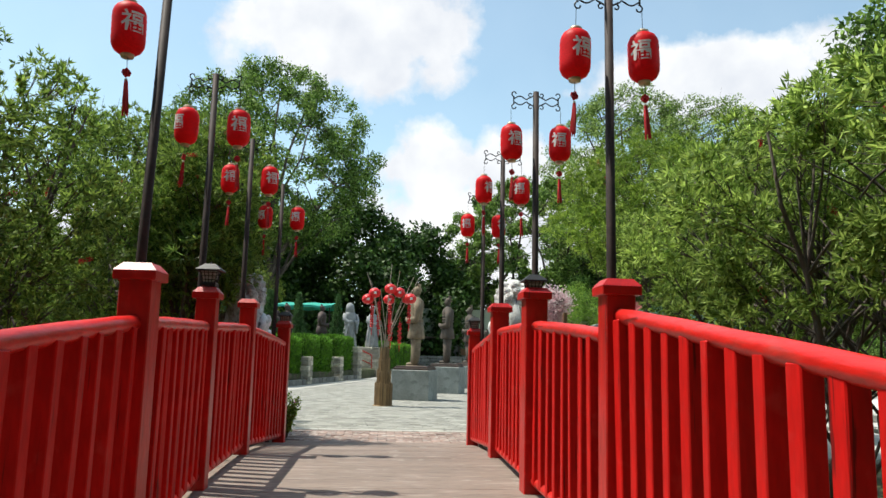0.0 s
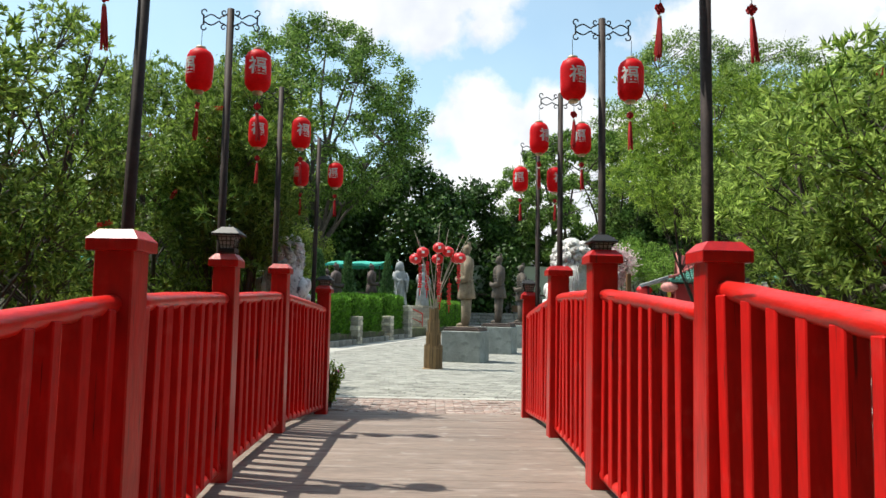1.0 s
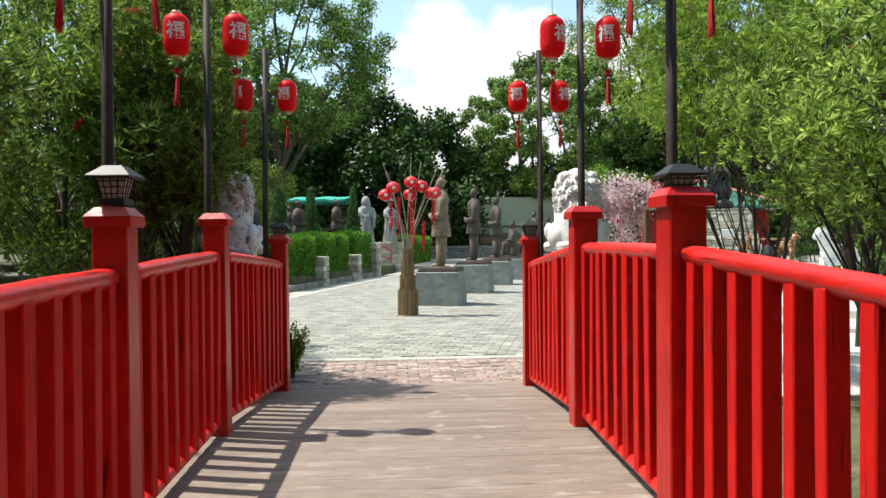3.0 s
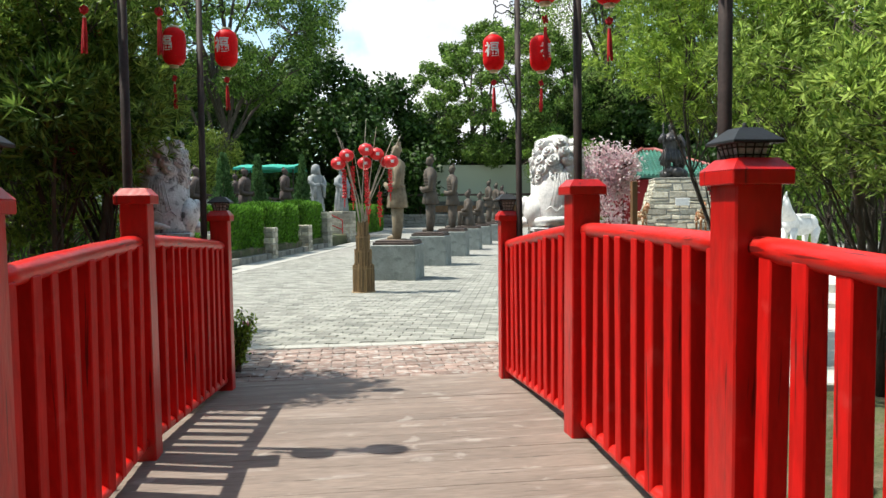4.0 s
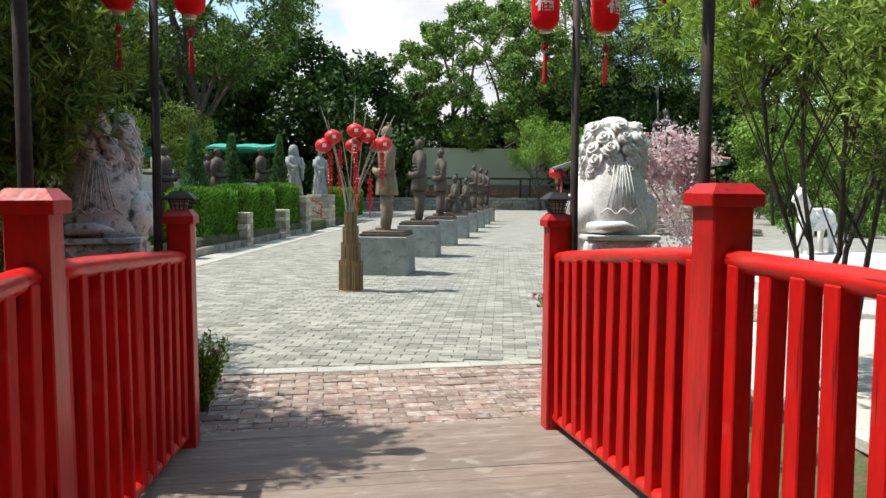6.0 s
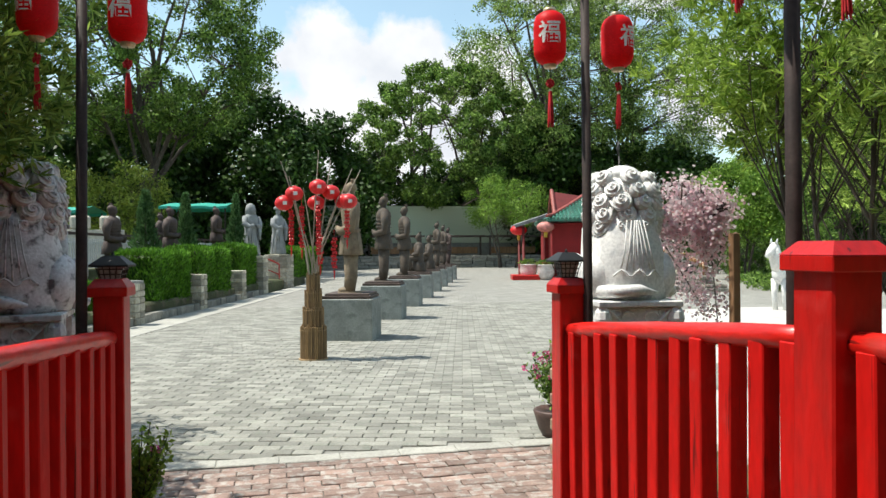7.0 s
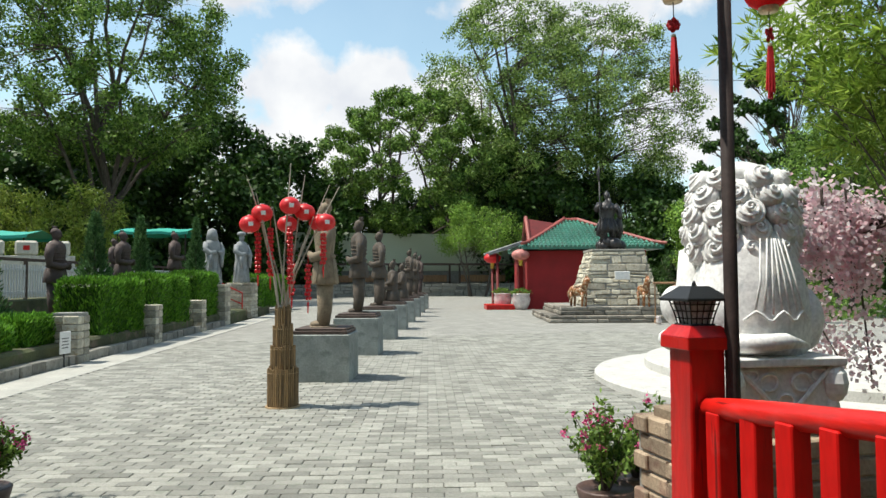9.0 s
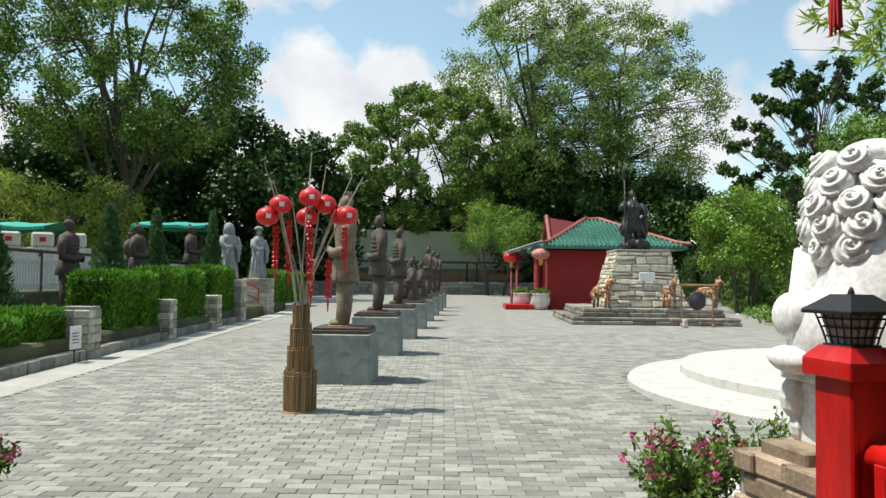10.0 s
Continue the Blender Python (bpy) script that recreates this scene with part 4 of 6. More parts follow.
def guardian():
    """A bearded general standing on rocks with a long blade, facing -y."""
    bm = bmesh.new()
    for k in range(12):
        a = k * 2.4
        ball(bm, (0.45 * math.cos(a) * (k % 3) / 2, 0.35 * math.sin(a) * (k % 3) / 2, 0.12 + 0.05 * (k % 4)), (0.24, 0.22, 0.20), 8)
    for s in (-1, 1):
        tube(bm, [(s * 0.16, -0.05, 0.25), (s * 0.20, -0.05, 0.55), (s * 0.14, 0, 0.95)], [0.11, 0.13, 0.17], 10)
    lathe(bm, [(0.42, 0.62), (0.40, 0.75), (0.30, 1.0), (0.25, 1.1), (0.32, 1.35), (0.33, 1.5), (0.20, 1.62), (0.09, 1.68)], 16, (0, 0, 0), 1.0, 0.75)
    for k in range(12):
        a = k * math.tau / 12
        tube(bm, [(0.44 * math.cos(a), 0.33 * math.sin(a), 0.5 + 0.08 * (k % 3)), (0.27 * math.cos(a), 0.2 * math.sin(a), 1.08)], [0.07, 0.03], 6)
        ball(bm, (0.31 * math.cos(a), 0.24 * math.sin(a), 1.42), (0.07, 0.06, 0.08), 6)
    tube(bm, [(0.33, 0, 1.55), (0.52, -0.06, 1.30), (0.40, -0.22, 1.12)], [0.12, 0.11, 0.08], 10)
    tube(bm, [(-0.33, 0, 1.55), (-0.55, -0.10, 1.38), (-0.52, -0.25, 1.5)], [0.12, 0.11, 0.07], 10)
    tube(bm, [(0.45, -0.1, 1.1), (0.62, 0.1, 0.7), (0.55, 0.15, 0.3)], [0.10, 0.16, 0.10], 8)
    head_blob(bm, 1.84, 1.15, True)
    tube(bm, [(0, -0.10, 1.76), (0.01, -0.15, 1.55), (0, -0.16, 1.4)], [0.07, 0.06, 0.02], 8)
    tube(bm, [(-0.54, -0.27, 0.1), (-0.56, -0.26, 2.35)], 0.022, 8)
    tube(bm, [(-0.56, -0.26, 2.30), (-0.62, -0.26, 2.55), (-0.54, -0.26, 2.85)], [0.03, 0.06, 0.008], 6)
    return bm


def lion(seed, curl_rows=5):
    """A seated guardian lion seen from behind, facing +y: haunches, draped back, mane of spiral curls, tail."""
    bm = bmesh.new()
    lathe(bm, [(0.22, 0.0), (0.245, 0.05), (0.25, 0.16), (0.225, 0.30), (0.19, 0.42), (0.17, 0.50)], 26, (0, 0.02, 0), 1.0, 0.95)
    for s in (-1, 1):
        ball(bm, (s * 0.19, 0.05, 0.14), (0.115, 0.20, 0.165), 18)
        ball(bm, (s * 0.280, 0.13, 0.195), (0.05, 0.10, 0.085), 14)
        ball(bm, (s * 0.285, 0.12, 0.045), (0.058, 0.13, 0.05), 12)
        tube(bm, [(s * 0.14, 0.18, 0.42), (s * 0.15, 0.24, 0.22), (s * 0.15, 0.26, 0.04)], [0.085, 0.07, 0.06], 12)
        ball(bm, (s * 0.15, 0.30, 0.03), (0.06, 0.09, 0.04), 10)
    ball(bm, (0, 0.10, 0.58), (0.185, 0.20, 0.20), 20)
    ball(bm, (0, 0.27, 0.53), (0.12, 0.10, 0.10), 14)
    ball(bm, (0, 0.16, 0.34), (0.16, 0.14, 0.18), 14)
    # draped cloth folds on the back
    for k in range(7):
        o = (k - 3) / 3
        pts = [(0.05 * o + 0.01 * math.sin(k), -0.165 - 0.012 * (1 - o * o), 0.47), (0.075 * o, -0.203 - 0.006 * (1 - o * o), 0.30), (0.105 * o, -0.228 + 0.022 * o * o, 0.165 + 0.015 * (k % 2))]
        tube(bm, pts, [0.003, 0.0045, 0.0055], 6)
    pts = [(0.14 * o, -0.235 + 0.05 * o * o, 0.160 + 0.02 * math.cos(o * 9)) for o in np.linspace(-1, 1, 15)]
    tube(bm, pts, 0.006, 6)
    # tail curling round the base
    tube(bm, [(-0.20, -0.12, 0.05), (-0.12, -0.235, 0.055), (0.0, -0.25, 0.065), (0.10, -0.24, 0.045)], [0.040, 0.038, 0.032, 0.010], 10)
    # spiral curls of the mane
    for row in range(curl_rows):
        f = row / (curl_rows - 1)
        zz = 0.45 + 0.30 * f
        rr = 0.20 * math.cos((f - 0.35) * 1.0)
        n = [8, 8, 8, 7, 5][row % 5]
        for k in range(n):
            a = -math.pi / 2 + (k - (n - 1) / 2) * (2 * math.pi * 0.80 / n) + 0.15 * (row % 2)
            d = Vector((math.cos(a), math.sin(a), 0.25 + 0.55 * f)).normalized()
            c = Vector((0, 0.07, zz - 0.02)) + Vector((rr * math.cos(a), rr * math.sin(a) * 0.95, 0))
            size = 0.066 - 0.008 * f
            rot = d.to_track_quat("Z", "Y").to_matrix()
            size *= 0.92 + 0.16 * ((row * 5 + k * 3) % 7) / 6
            m = Matrix.Translation(c) @ rot.to_4x4()
            bmesh.ops.create_uvsphere(bm, u_segments=12, v_segments=7, radius=1.0, matrix=m @ Matrix.Diagonal((size, size, size * 0.66, 1)))
            turn = 1 if (row + k) % 2 else -1
            coil = []
            for j in range(33):
                f2 = j / 32
                aa = turn * (math.tau * 2.6 * f2 + k)
                q = size * 0.97 * (1 - f2) ** 0.85
                coil.append(m @ Vector((q * math.cos(aa), q * math.sin(aa), size * (0.10 + 0.78 * f2 ** 0.8))))
            tube(bm, coil, [size * (0.15 - 0.05 * j / 32) for j in range(33)], 6)
    ball(bm, (0, 0.08, 0.76), (0.11, 0.12, 0.06), 12)
    return bm


def lion_seat():
    """A square stone seat with a draped triangular panel and scrolled corners."""
    bm = bmesh.new()
    box(bm, (0, 0, -0.015), (0.44, 0.46, 0.03), 0, 0.005)
    box(bm, (0, 0, -0.13), (0.38, 0.40, 0.20), 0, 0.01)
    for s in (-1, 1):
        for q in (-1, 1):
            ball(bm, (s * 0.19, q * 0.195, -0.09), (0.045, 0.05, 0.07), 10)
            ball(bm, (s * 0.18, q * 0.185, -0.18), (0.03, 0.035, 0.05), 8)
        tube(bm, [(s * 0.17, -0.206, -0.035), (0.0, -0.210, -0.21)], 0.009, 6)
        tube(bm, [(s * (0.06 + 0.035 * math.cos(b)), -0.206, -0.085 + 0.03 * math.sin(b)) for b in np.linspace(0, 5.2, 12)], 0.006, 5)
        tube(bm, [(s * (0.13 + 0.03 * math.cos(b)), -0.206, -0.06 + 0.018 * math.sin(b)) for b in np.linspace(0.5, 5.0, 10)], 0.005, 5)
    tube(bm, [(0.03 * math.cos(b), -0.207, -0.15 + 0.025 * math.sin(b)) for b in np.linspace(0, 6.2, 12)], 0.006, 5)
    return bm


# two guardian lions flanking the bridge's foot, on seats on brick piers
bm = bmesh.new()
box(bm, (0, 0, 0), (0.205, 0.095, 0.062), 0, 0.006)
pier_brick = finish(bm, "brick", M_BRICK2)
for sx, mat, lab in ((1, M_MARBLE, "white carved stone guardian lion seated with its back to the bridge"), (-1, M_MARBLE2, "weathered grey carved stone guardian lion, tree shade put into its colour")):
    x, y = (1.53, 0.27) if sx > 0 else (-1.45, 0.27)
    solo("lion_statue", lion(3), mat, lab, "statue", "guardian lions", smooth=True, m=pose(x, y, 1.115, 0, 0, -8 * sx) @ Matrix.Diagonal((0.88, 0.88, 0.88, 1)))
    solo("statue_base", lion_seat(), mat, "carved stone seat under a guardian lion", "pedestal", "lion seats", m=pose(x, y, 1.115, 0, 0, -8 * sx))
    pier = thing("brick_pier", pose(x, y, 0), "low brown brick pier carrying a stone lion", "pier", "lion piers")
    bm = bmesh.new()
    box(bm, (0, 0, 0.40), (0.606, 0.596, 0.86))
    part("core", bm, M_MORTAR, pier)
    for row in range(12):
        z = 0.035 + row * 0.0715
        for side in range(4):
            w = 0.55 if side % 2 == 0 else 0.52
            n = 3
            for k in range(n):
                o = (k - (n - 1) / 2) * w / n + (0.04 if row % 2 else -0.03) * (side % 2 == 0)
                b = new("brick", pier_brick)
                b.parent = pier
                d = 0.26 if side % 2 == 0 else 0.265
                a = side * 90
                ca, sa = math.cos(radians(a)), math.sin(radians(a))
                b.matrix_basis = pose(ca * o + sa * d, sa * o - ca * d, z, 0, 0, a)
    for k in range(12):
        b = new("brick", pier_brick)
        b.parent = pier
        b.matrix_basis = pose(-0.225 + (k % 6) * 0.09, -0.14 + (k // 6) * 0.28, 0.862, 0, 0, 90)


# ---------------------------------------------------------------- plinths with clay soldiers along the plaza
def plinth(u, v, w, d, h, n):
    x, y = in_frame(ROW_TURN, u, v)
    t = thing("plinth", pose(x, y, 0, 0, 0, -ROW_TURN), "square grey concrete plinth with a dark wooden slab on top", "plinth", "soldier plinths")
    bm = bmesh.new()
    box(bm, (0, 0, h / 2 - 0.01), (w, d, h), 0, 0.012)
    part("block", bm, M_PLINTH, t)
    bm = bmesh.new()
    box(bm, (0, 0, h + 0.015), (w * 0.92, d * 0.92, 0.05), 0, 0.006)
    box(bm, (0.01, 0, h + 0.055), (w * 0.84, d * 0.86, 0.035), 0, 0.006)
    part("slab", bm, M_BENCH, t, "dark wooden slab")
    return x, y, h + 0.07


rnd = random.Random(4)
kinds = [("robe", M_CLAY2, "ochre"), ("stand", M_CLAY3, "grey-brown"), ("stand", M_CLAY3, "dark grey"), ("kneel", M_CLAY3, "grey-brown"), ("kneel", M_CLAY3, "grey-brown"),
         ("stand", M_CLAY3, "grey-brown"), ("robe", M_CLAY3, "grey-brown"), ("stand", M_CLAY, "brown")]
SOLDIER = {}
for i, (kind, mat, word) in enumerate(kinds):
    x, y, h = plinth(-1.61, 8.29 + 3.52 * i, 0.83, 0.90, 0.66 if i == 0 else 0.70, i)
    bm = warrior(kind)
    solo("soldier_statue", bm, mat, f"{word} clay soldier statue {'kneeling' if kind == 'kneel' else 'standing'} on a concrete plinth", "statue", "clay soldiers", smooth=True,
         m=pose(x, y, h, 0, 0, -ROW_TURN - 70 + rnd.uniform(-12, 12)) @ Matrix.Diagonal((0.88, 0.86, 1.0, 1)))

# ---------------------------------------------------------------- bamboo stand with red ball lanterns
stand = thing("bamboo_stand", pose(0.12, 6.20, 0), "tiered bundle of bamboo stakes holding twigs with red ball lanterns", "decoration")
rng = np.random.default_rng(8)
bm = bmesh.new()
lathe(bm, [(0.19, 0.0), (0.19, 0.018), (0.16, 0.022)], 24)
part("foot", bm, M_BAMBOO, stand, smooth=False)
for r, z0, z1 in ((0.163, 0.02, 0.43), (0.130, 0.40, 0.67), (0.105, 0.64, 0.89), (0.082, 0.86, 1.10)):
    n = int(math.tau * r / 0.024)
    for k in range(n):
        bm = bmesh.new()
        a = k * math.tau / n
        q = r - 0.004 * rng.random()
        tube(bm, [(q * math.cos(a), q * math.sin(a), z0), (q * math.cos(a + 0.02), q * math.sin(a + 0.02), z1 + 0.012 * rng.normal())], 0.0115, 6)
        part("stake", bm, M_BAMBOO1, stand)
    bm = bmesh.new()
    lathe(bm, [(r - 0.012, z0), (r - 0.012, z1 - 0.01)], 20)
    part("tier_core", bm, M_BAMBOO, stand)
    bm = bmesh.new()
    tube(bm, [((r + 0.009) * math.cos(w), (r + 0.009) * math.sin(w), z0 + 0.88 * (z1 - z0)) for w in np.linspace(0, math.tau, 30)], 0.003, 5, False)
    part("binding", bm, M_BAMBOO, stand)
ends = [(-0.40, 0.02, 2.55), (-0.34, 0.1, 2.42), (0.08, 0.0, 2.70), (0.24, 0.06, 2.58), (0.62, 0.0, 2.45), (0.52, 0.1, 2.48), (-0.12, -0.08, 2.2), (0.33, -0.05, 2.1), (-0.30, -0.1, 2.35)]
for i, e in enumerate(ends):
    bm = bmesh.new()
    s = Vector((0.05 * math.cos(i * 2.1), 0.05 * math.sin(i * 2.1), 0.9))
    e = Vector(e)
    pts = [s, s.lerp(e, 0.35) + Vector((-e.x * 0.10, 0, 0.02)), s.lerp(e, 0.7) + Vector((-e.x * 0.05, 0, 0.03)), e]
    tube(bm, pts, [0.012, 0.011, 0.009, 0.005], 6)
    part("twig", bm, M_TWIG, stand, "long pale bare twig")
balls = [(0.07, -0.02, 2.22), (0.46, -0.02, 2.04), (0.24, 0.08, 2.16), (-0.23, -0.03, 2.13), (-0.36, 0.0, 2.01), (0.05, 0.10, 2.02), (0.40, 0.07, 2.04)]
for i, (x, y, z) in enumerate(balls):
    bm = bmesh.new()
    lathe(bm, [(0.02, -0.095)] + [(0.115 * math.cos(f) ** 0.9 + 0.001 * (k % 2), 0.095 * math.sin(f)) for k, f in enumerate(np.linspace(-1.3, 1.3, 13))] + [(0.02, 0.095)], 20, (x, y, z))
    b = part("ball_lantern", bm, M_BALL, stand, "round red lantern", smooth=True)
    for sz in (-1, 1):
        bm = bmesh.new()
        lathe(bm, [(0.024, -0.008), (0.024, 0.008)], 12, (x, y, z + sz * 0.096))
        part("rim", bm, M_WHITE, b)
    bm = bmesh.new()
    box(bm, (x + 0.01, y - 0.116, z - 0.005), (0.05, 0.004, 0.045), 0, 0.001)
    part("printed_mark", bm, M_WHITE, b)
for i, (x, y, z0, n) in enumerate(((-0.14, -0.03, 1.95, 12), (0.07, -0.05, 1.95, 14), (0.27, -0.02, 1.55, 9), (0.44, 0.0, 1.9, 8), (-0.27, 0.04, 1.9, 10), (0.10, 0.1, 1.6, 9))):
    bm = bmesh.new()
    for k in range(n):
        for q in (-1, 1):
            ball(bm, (x + q * 0.017 + 0.008 * math.sin(k * 3 + i), y + 0.01 * math.cos(k * 2), z0 - k * 0.045), (0.021, 0.02, 0.022), 6)
    tube(bm, [(x, y, z0 + 0.12), (x, y, z0 - n * 0.045 - 0.05)], 0.004, 5)
    tube(bm, [(x, y, z0 - n * 0.045), (x, y, z0 - n * 0.045 - 0.12)], [0.014, 0.006], 6)
    part("bead_string", bm, M_BALL, stand, "hanging string of small red beads")

# ---------------------------------------------------------------- planted bed with stone edge, pillars, hedges and soldiers
def bed(u, v):
    return in_frame(BED_TURN, u, v)


bm = bmesh.new()
rng = np.random.default_rng(21)
v = 6.0
while v < 21.0:
    ln = rng.uniform(0.28, 0.55)
    for row in range(1):
        x, y = bed(-5.45 + rng.normal() * 0.012, v + ln / 2 + 0.12 * row)
        box(bm, (x, y, 0.075), (0.24, ln - 0.02, 0.19 + rng.normal() * 0.012), -radians(BED_TURN) + rng.normal() * 0.02, 0.012)
    v += ln
edge = solo("bed_edge", bm, M_STONEI, "low grey stone edging of the planted bed", "edging", kind="structure")


def stone_pillar(u, v, w, d, h, seed, label="squat pillar of pale rubble stones beside the hedge"):
    x, y = bed(u, v)
    t = thing("stone_pillar", pose(x, y, 0, 0, 0, -BED_TURN), label, "pillar", "stone pillars")
    r = random.Random(seed)
    bm = bmesh.new()
    box(bm, (0, 0, h / 2), (w - 0.05, d - 0.05, h - 0.02))
    part("core", bm, M_MORTAR, t)
    z = 0.0
    while z < h - 0.06:
        ch = min(r.uniform(0.10, 0.19), h - z)
        f = r.uniform(0.35, 0.65)
        for q0, q1 in ((0, f), (f, 1)):
            for p0, p1 in ((0, 0.5), (0.5, 1)):
                bm = bmesh.new()
                box(bm, (0, 0, 0), ((q1 - q0) * w - 0.014 + r.uniform(0, 0.014), (p1 - p0) * d - 0.012 + r.uniform(0, 0.012), ch - 0.012), 0, 0.014)
                s = part("stone", bm, M_STONE, t)
                s.matrix_basis = pose((-0.5 + (q0 + q1) / 2) * w, (-0.5 + (p0 + p1) / 2) * d, z + ch / 2, 0, 0, r.uniform(-2, 2))
        z += ch
    return t


stone_pillar(-6.47, 1.59, 0.26, 0.26, 1.35, 77, "narrow pillar of pale stone blocks among the trees")
for i, vv in enumerate((10.75, 14.62, 18.35)):
    stone_pillar(-5.52, vv, 0.50, 0.46, 0.87, 30 + i)
stone_pillar(-5.6, 21.3, 0.55, 0.7, 1.30, 40, "tall pillar of pale rubble stones beside the garden steps")
stone_pillar(-5.8, 25.6, 0.9, 1.2, 1.32, 41, "tall pillar of pale rubble stones beside the garden steps")
steps = thing("garden_steps", pose(*bed(-6.0, 23.3), 0, 0, 0, -BED_TURN), "three pale stone steps up to the terrace", "steps")
for k in range(4):
    bm = bmesh.new()
    box(bm, (-0.3 * k, 0, 0.085 + 0.17 * k), (0.34, 3.3, 0.17), 0, 0.01)
    part("step", bm, M_STONEI, steps)
rail = thing("red_handrail", pose(*bed(-5.7, 24.6), 0, 0, 0, -BED_TURN), "thin red metal handrail beside stone steps", "handrail")
for nm, pts in (("top_bar", [(0.1, 0, 0.95), (-1.4, 0, 1.65)]), ("upright", [(0.1, 0, 0.0), (0.1, 0, 0.95)]), ("upright", [(-1.3, 0, 0.6), (-1.3, 0, 1.6)]), ("middle_bar", [(0.1, 0, 0.55), (-1.4, 0, 1.2)])):
    bm = bmesh.new()
    tube(bm, pts, 0.022, 8)
    part(nm, bm, M_RED, rail)


def hedge(u, v, w, ln, z0, z1, seed, count=8500, group="clipped hedges"):
    """A clipped hedge block: a plain dark box for the shade within, under a skin of small leaves."""
    r = np.random.default_rng(seed)
    x, y = bed(u, v)
    t = thing("hedge", pose(x, y, z0, 0, 0, -BED_TURN), "clipped bright green box hedge behind the stone edge", "hedge", group)
    h, ln = z1 - z0, ln * 0.90
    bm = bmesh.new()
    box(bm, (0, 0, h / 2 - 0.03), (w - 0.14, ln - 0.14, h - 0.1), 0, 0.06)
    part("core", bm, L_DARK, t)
    n = r.normal(size=(count, 3))
    face = r.integers(0, 5, count)
    p = r.uniform(-0.5, 0.5, (count, 3))
    p[face == 0, 2], p[face == 1, 0], p[face == 2, 0], p[face == 3, 1], p[face == 4, 1] = 0.5, 0.5, -0.5, 0.5, -0.5
    outw = np.zeros((count, 3))
    outw[face == 0, 2], outw[face == 1, 0], outw[face == 2, 0], outw[face == 3, 1], outw[face == 4, 1] = 1, 1, -1, 1, -1
    soft = np.abs(p) ** 6
    p *= 1 - 0.12 * (soft.sum(1, keepdims=True) - 0.0156) / 0.03
    pos = p * np.array([w, ln, h]) + np.array([0, 0, h / 2]) - outw * r.random((count, 1)) * 0.07 + r.normal(size=(count, 3)) * 0.018
    leaves("foliage", L_HEDGE, pos, outw * 0.55 + n * 0.35 + np.array([0, 0, 0.95]), 0.095 * (0.6 + 0.8 * r.random(count)), 0.026, t, seed)


for i, (u, v, w, ln, z1) in enumerate(((-6.0, 12.75, 0.9, 1.35, 1.42), (-5.95, 13.95, 0.85, 1.0, 1.40), (-6.0, 15.75, 0.9, 1.5, 1.52), (-5.95, 17.25, 0.85, 1.35, 1.50),
                                       (-6.0, 19.4, 0.9, 1.3, 1.62), (-6.0, 20.7, 0.85, 1.1, 1.60), (-6.1, 8.4, 0.9, 1.9, 0.72), (-6.1, 10.1, 0.85, 1.2, 0.80), (-6.2, 6.3, 0.9, 1.9, 0.75),
                                       (-6.1, 28.5, 1.2, 2.2, 1.6), (-6.1, 31.0, 1.2, 2.2, 1.6), (-6.1, 33.6, 1.2, 2.2, 1.6))):
    hedge(u, v, w, ln, 0.2, z1, 300 + i)
bm = bmesh.new()
box(bm, (0, 0, 0), (0.6, 0.6, 0.4), 0, 0.02)
base_mesh = finish(bm, "base", M_STONEI)
for i, (x, y, z, rz) in enumerate(((-3.92, 14.0, 0.72, 82), (-3.2, 17.5, 0.88, 78), (-2.3, 21.0, 1.10, 84), (-4.6, 25.0, 1.1, 80), (-5.6, 10.4, 0.70, 82))):
    b = new("block", base_mesh)
    b.matrix_basis = pose(x, y, z - 0.22, 0, 0, -BED_TURN)
    tagged(b, "rough stone block under a clay soldier", "pedestal", "soldier blocks")
    solo("soldier_statue", warrior("stand"), M_CLAY, "dark brown clay soldier statue standing behind the hedge", "statue", "clay soldiers", smooth=True, m=pose(x, y, z, 0, 0, rz) @ Matrix.Diagonal((0.98, 0.95, 0.98, 1)))
for i, (x, y, z, hat) in enumerate(((-1.34, 24.0, 1.30, False), (-0.40, 26.2, 1.32, True))):
    if not hat:
        bm = bmesh.new()
        box(bm, (0, 0, 0.2), (0.5, 0.5, 0.42), 0, 0.02)
        solo("block", bm, M_GREYST, "grey stone block under a robed statue", "pedestal", m=pose(x, y, z - 0.41, 0, 0, 35))
    solo("robed_statue", buddha(hat), M_GREYST, "grey stone robed figure statue on a stone pillar", "statue", "robed statues", smooth=True, m=pose(x, y, z, 0, 0, 35 + 10 * i) @ Matrix.Scale(1.1, 4))


def cypress(x, y, z, h, r, seed):
    g = np.random.default_rng(seed)
    t = thing("cypress", pose(x, y, z), "small upright blue-green conifer in the bed", "tree", "small conifers")
    bm = bmesh.new()
    tube(bm, [(0, 0, -0.1), (0, 0, h * 0.9)], [0.05, 0.01], 6)
    part("trunk", bm, M_BARK, t)
    n = 5000
    f = g.random(n) ** 1.3
    a = g.random(n) * math.tau
    rr = r * (1 - f) ** 0.8 * (0.55 + 0.45 * g.random(n)) * (1.12 + 0.42 * np.sin(a * 3 + f * 19 + seed) * np.sin(f * 31 + a))
    pos = np.stack([rr * np.cos(a), rr * np.sin(a), 0.15 + f * (h - 0.2)], 1)
    d = np.stack([np.cos(a) * 0.6, np.sin(a) * 0.6, np.full(n, 1.0)], 1) + g.normal(size=(n, 3)) * 0.35
    leaves("crown", L_CYPRESS, pos, d, 0.13, 0.035, t, seed)


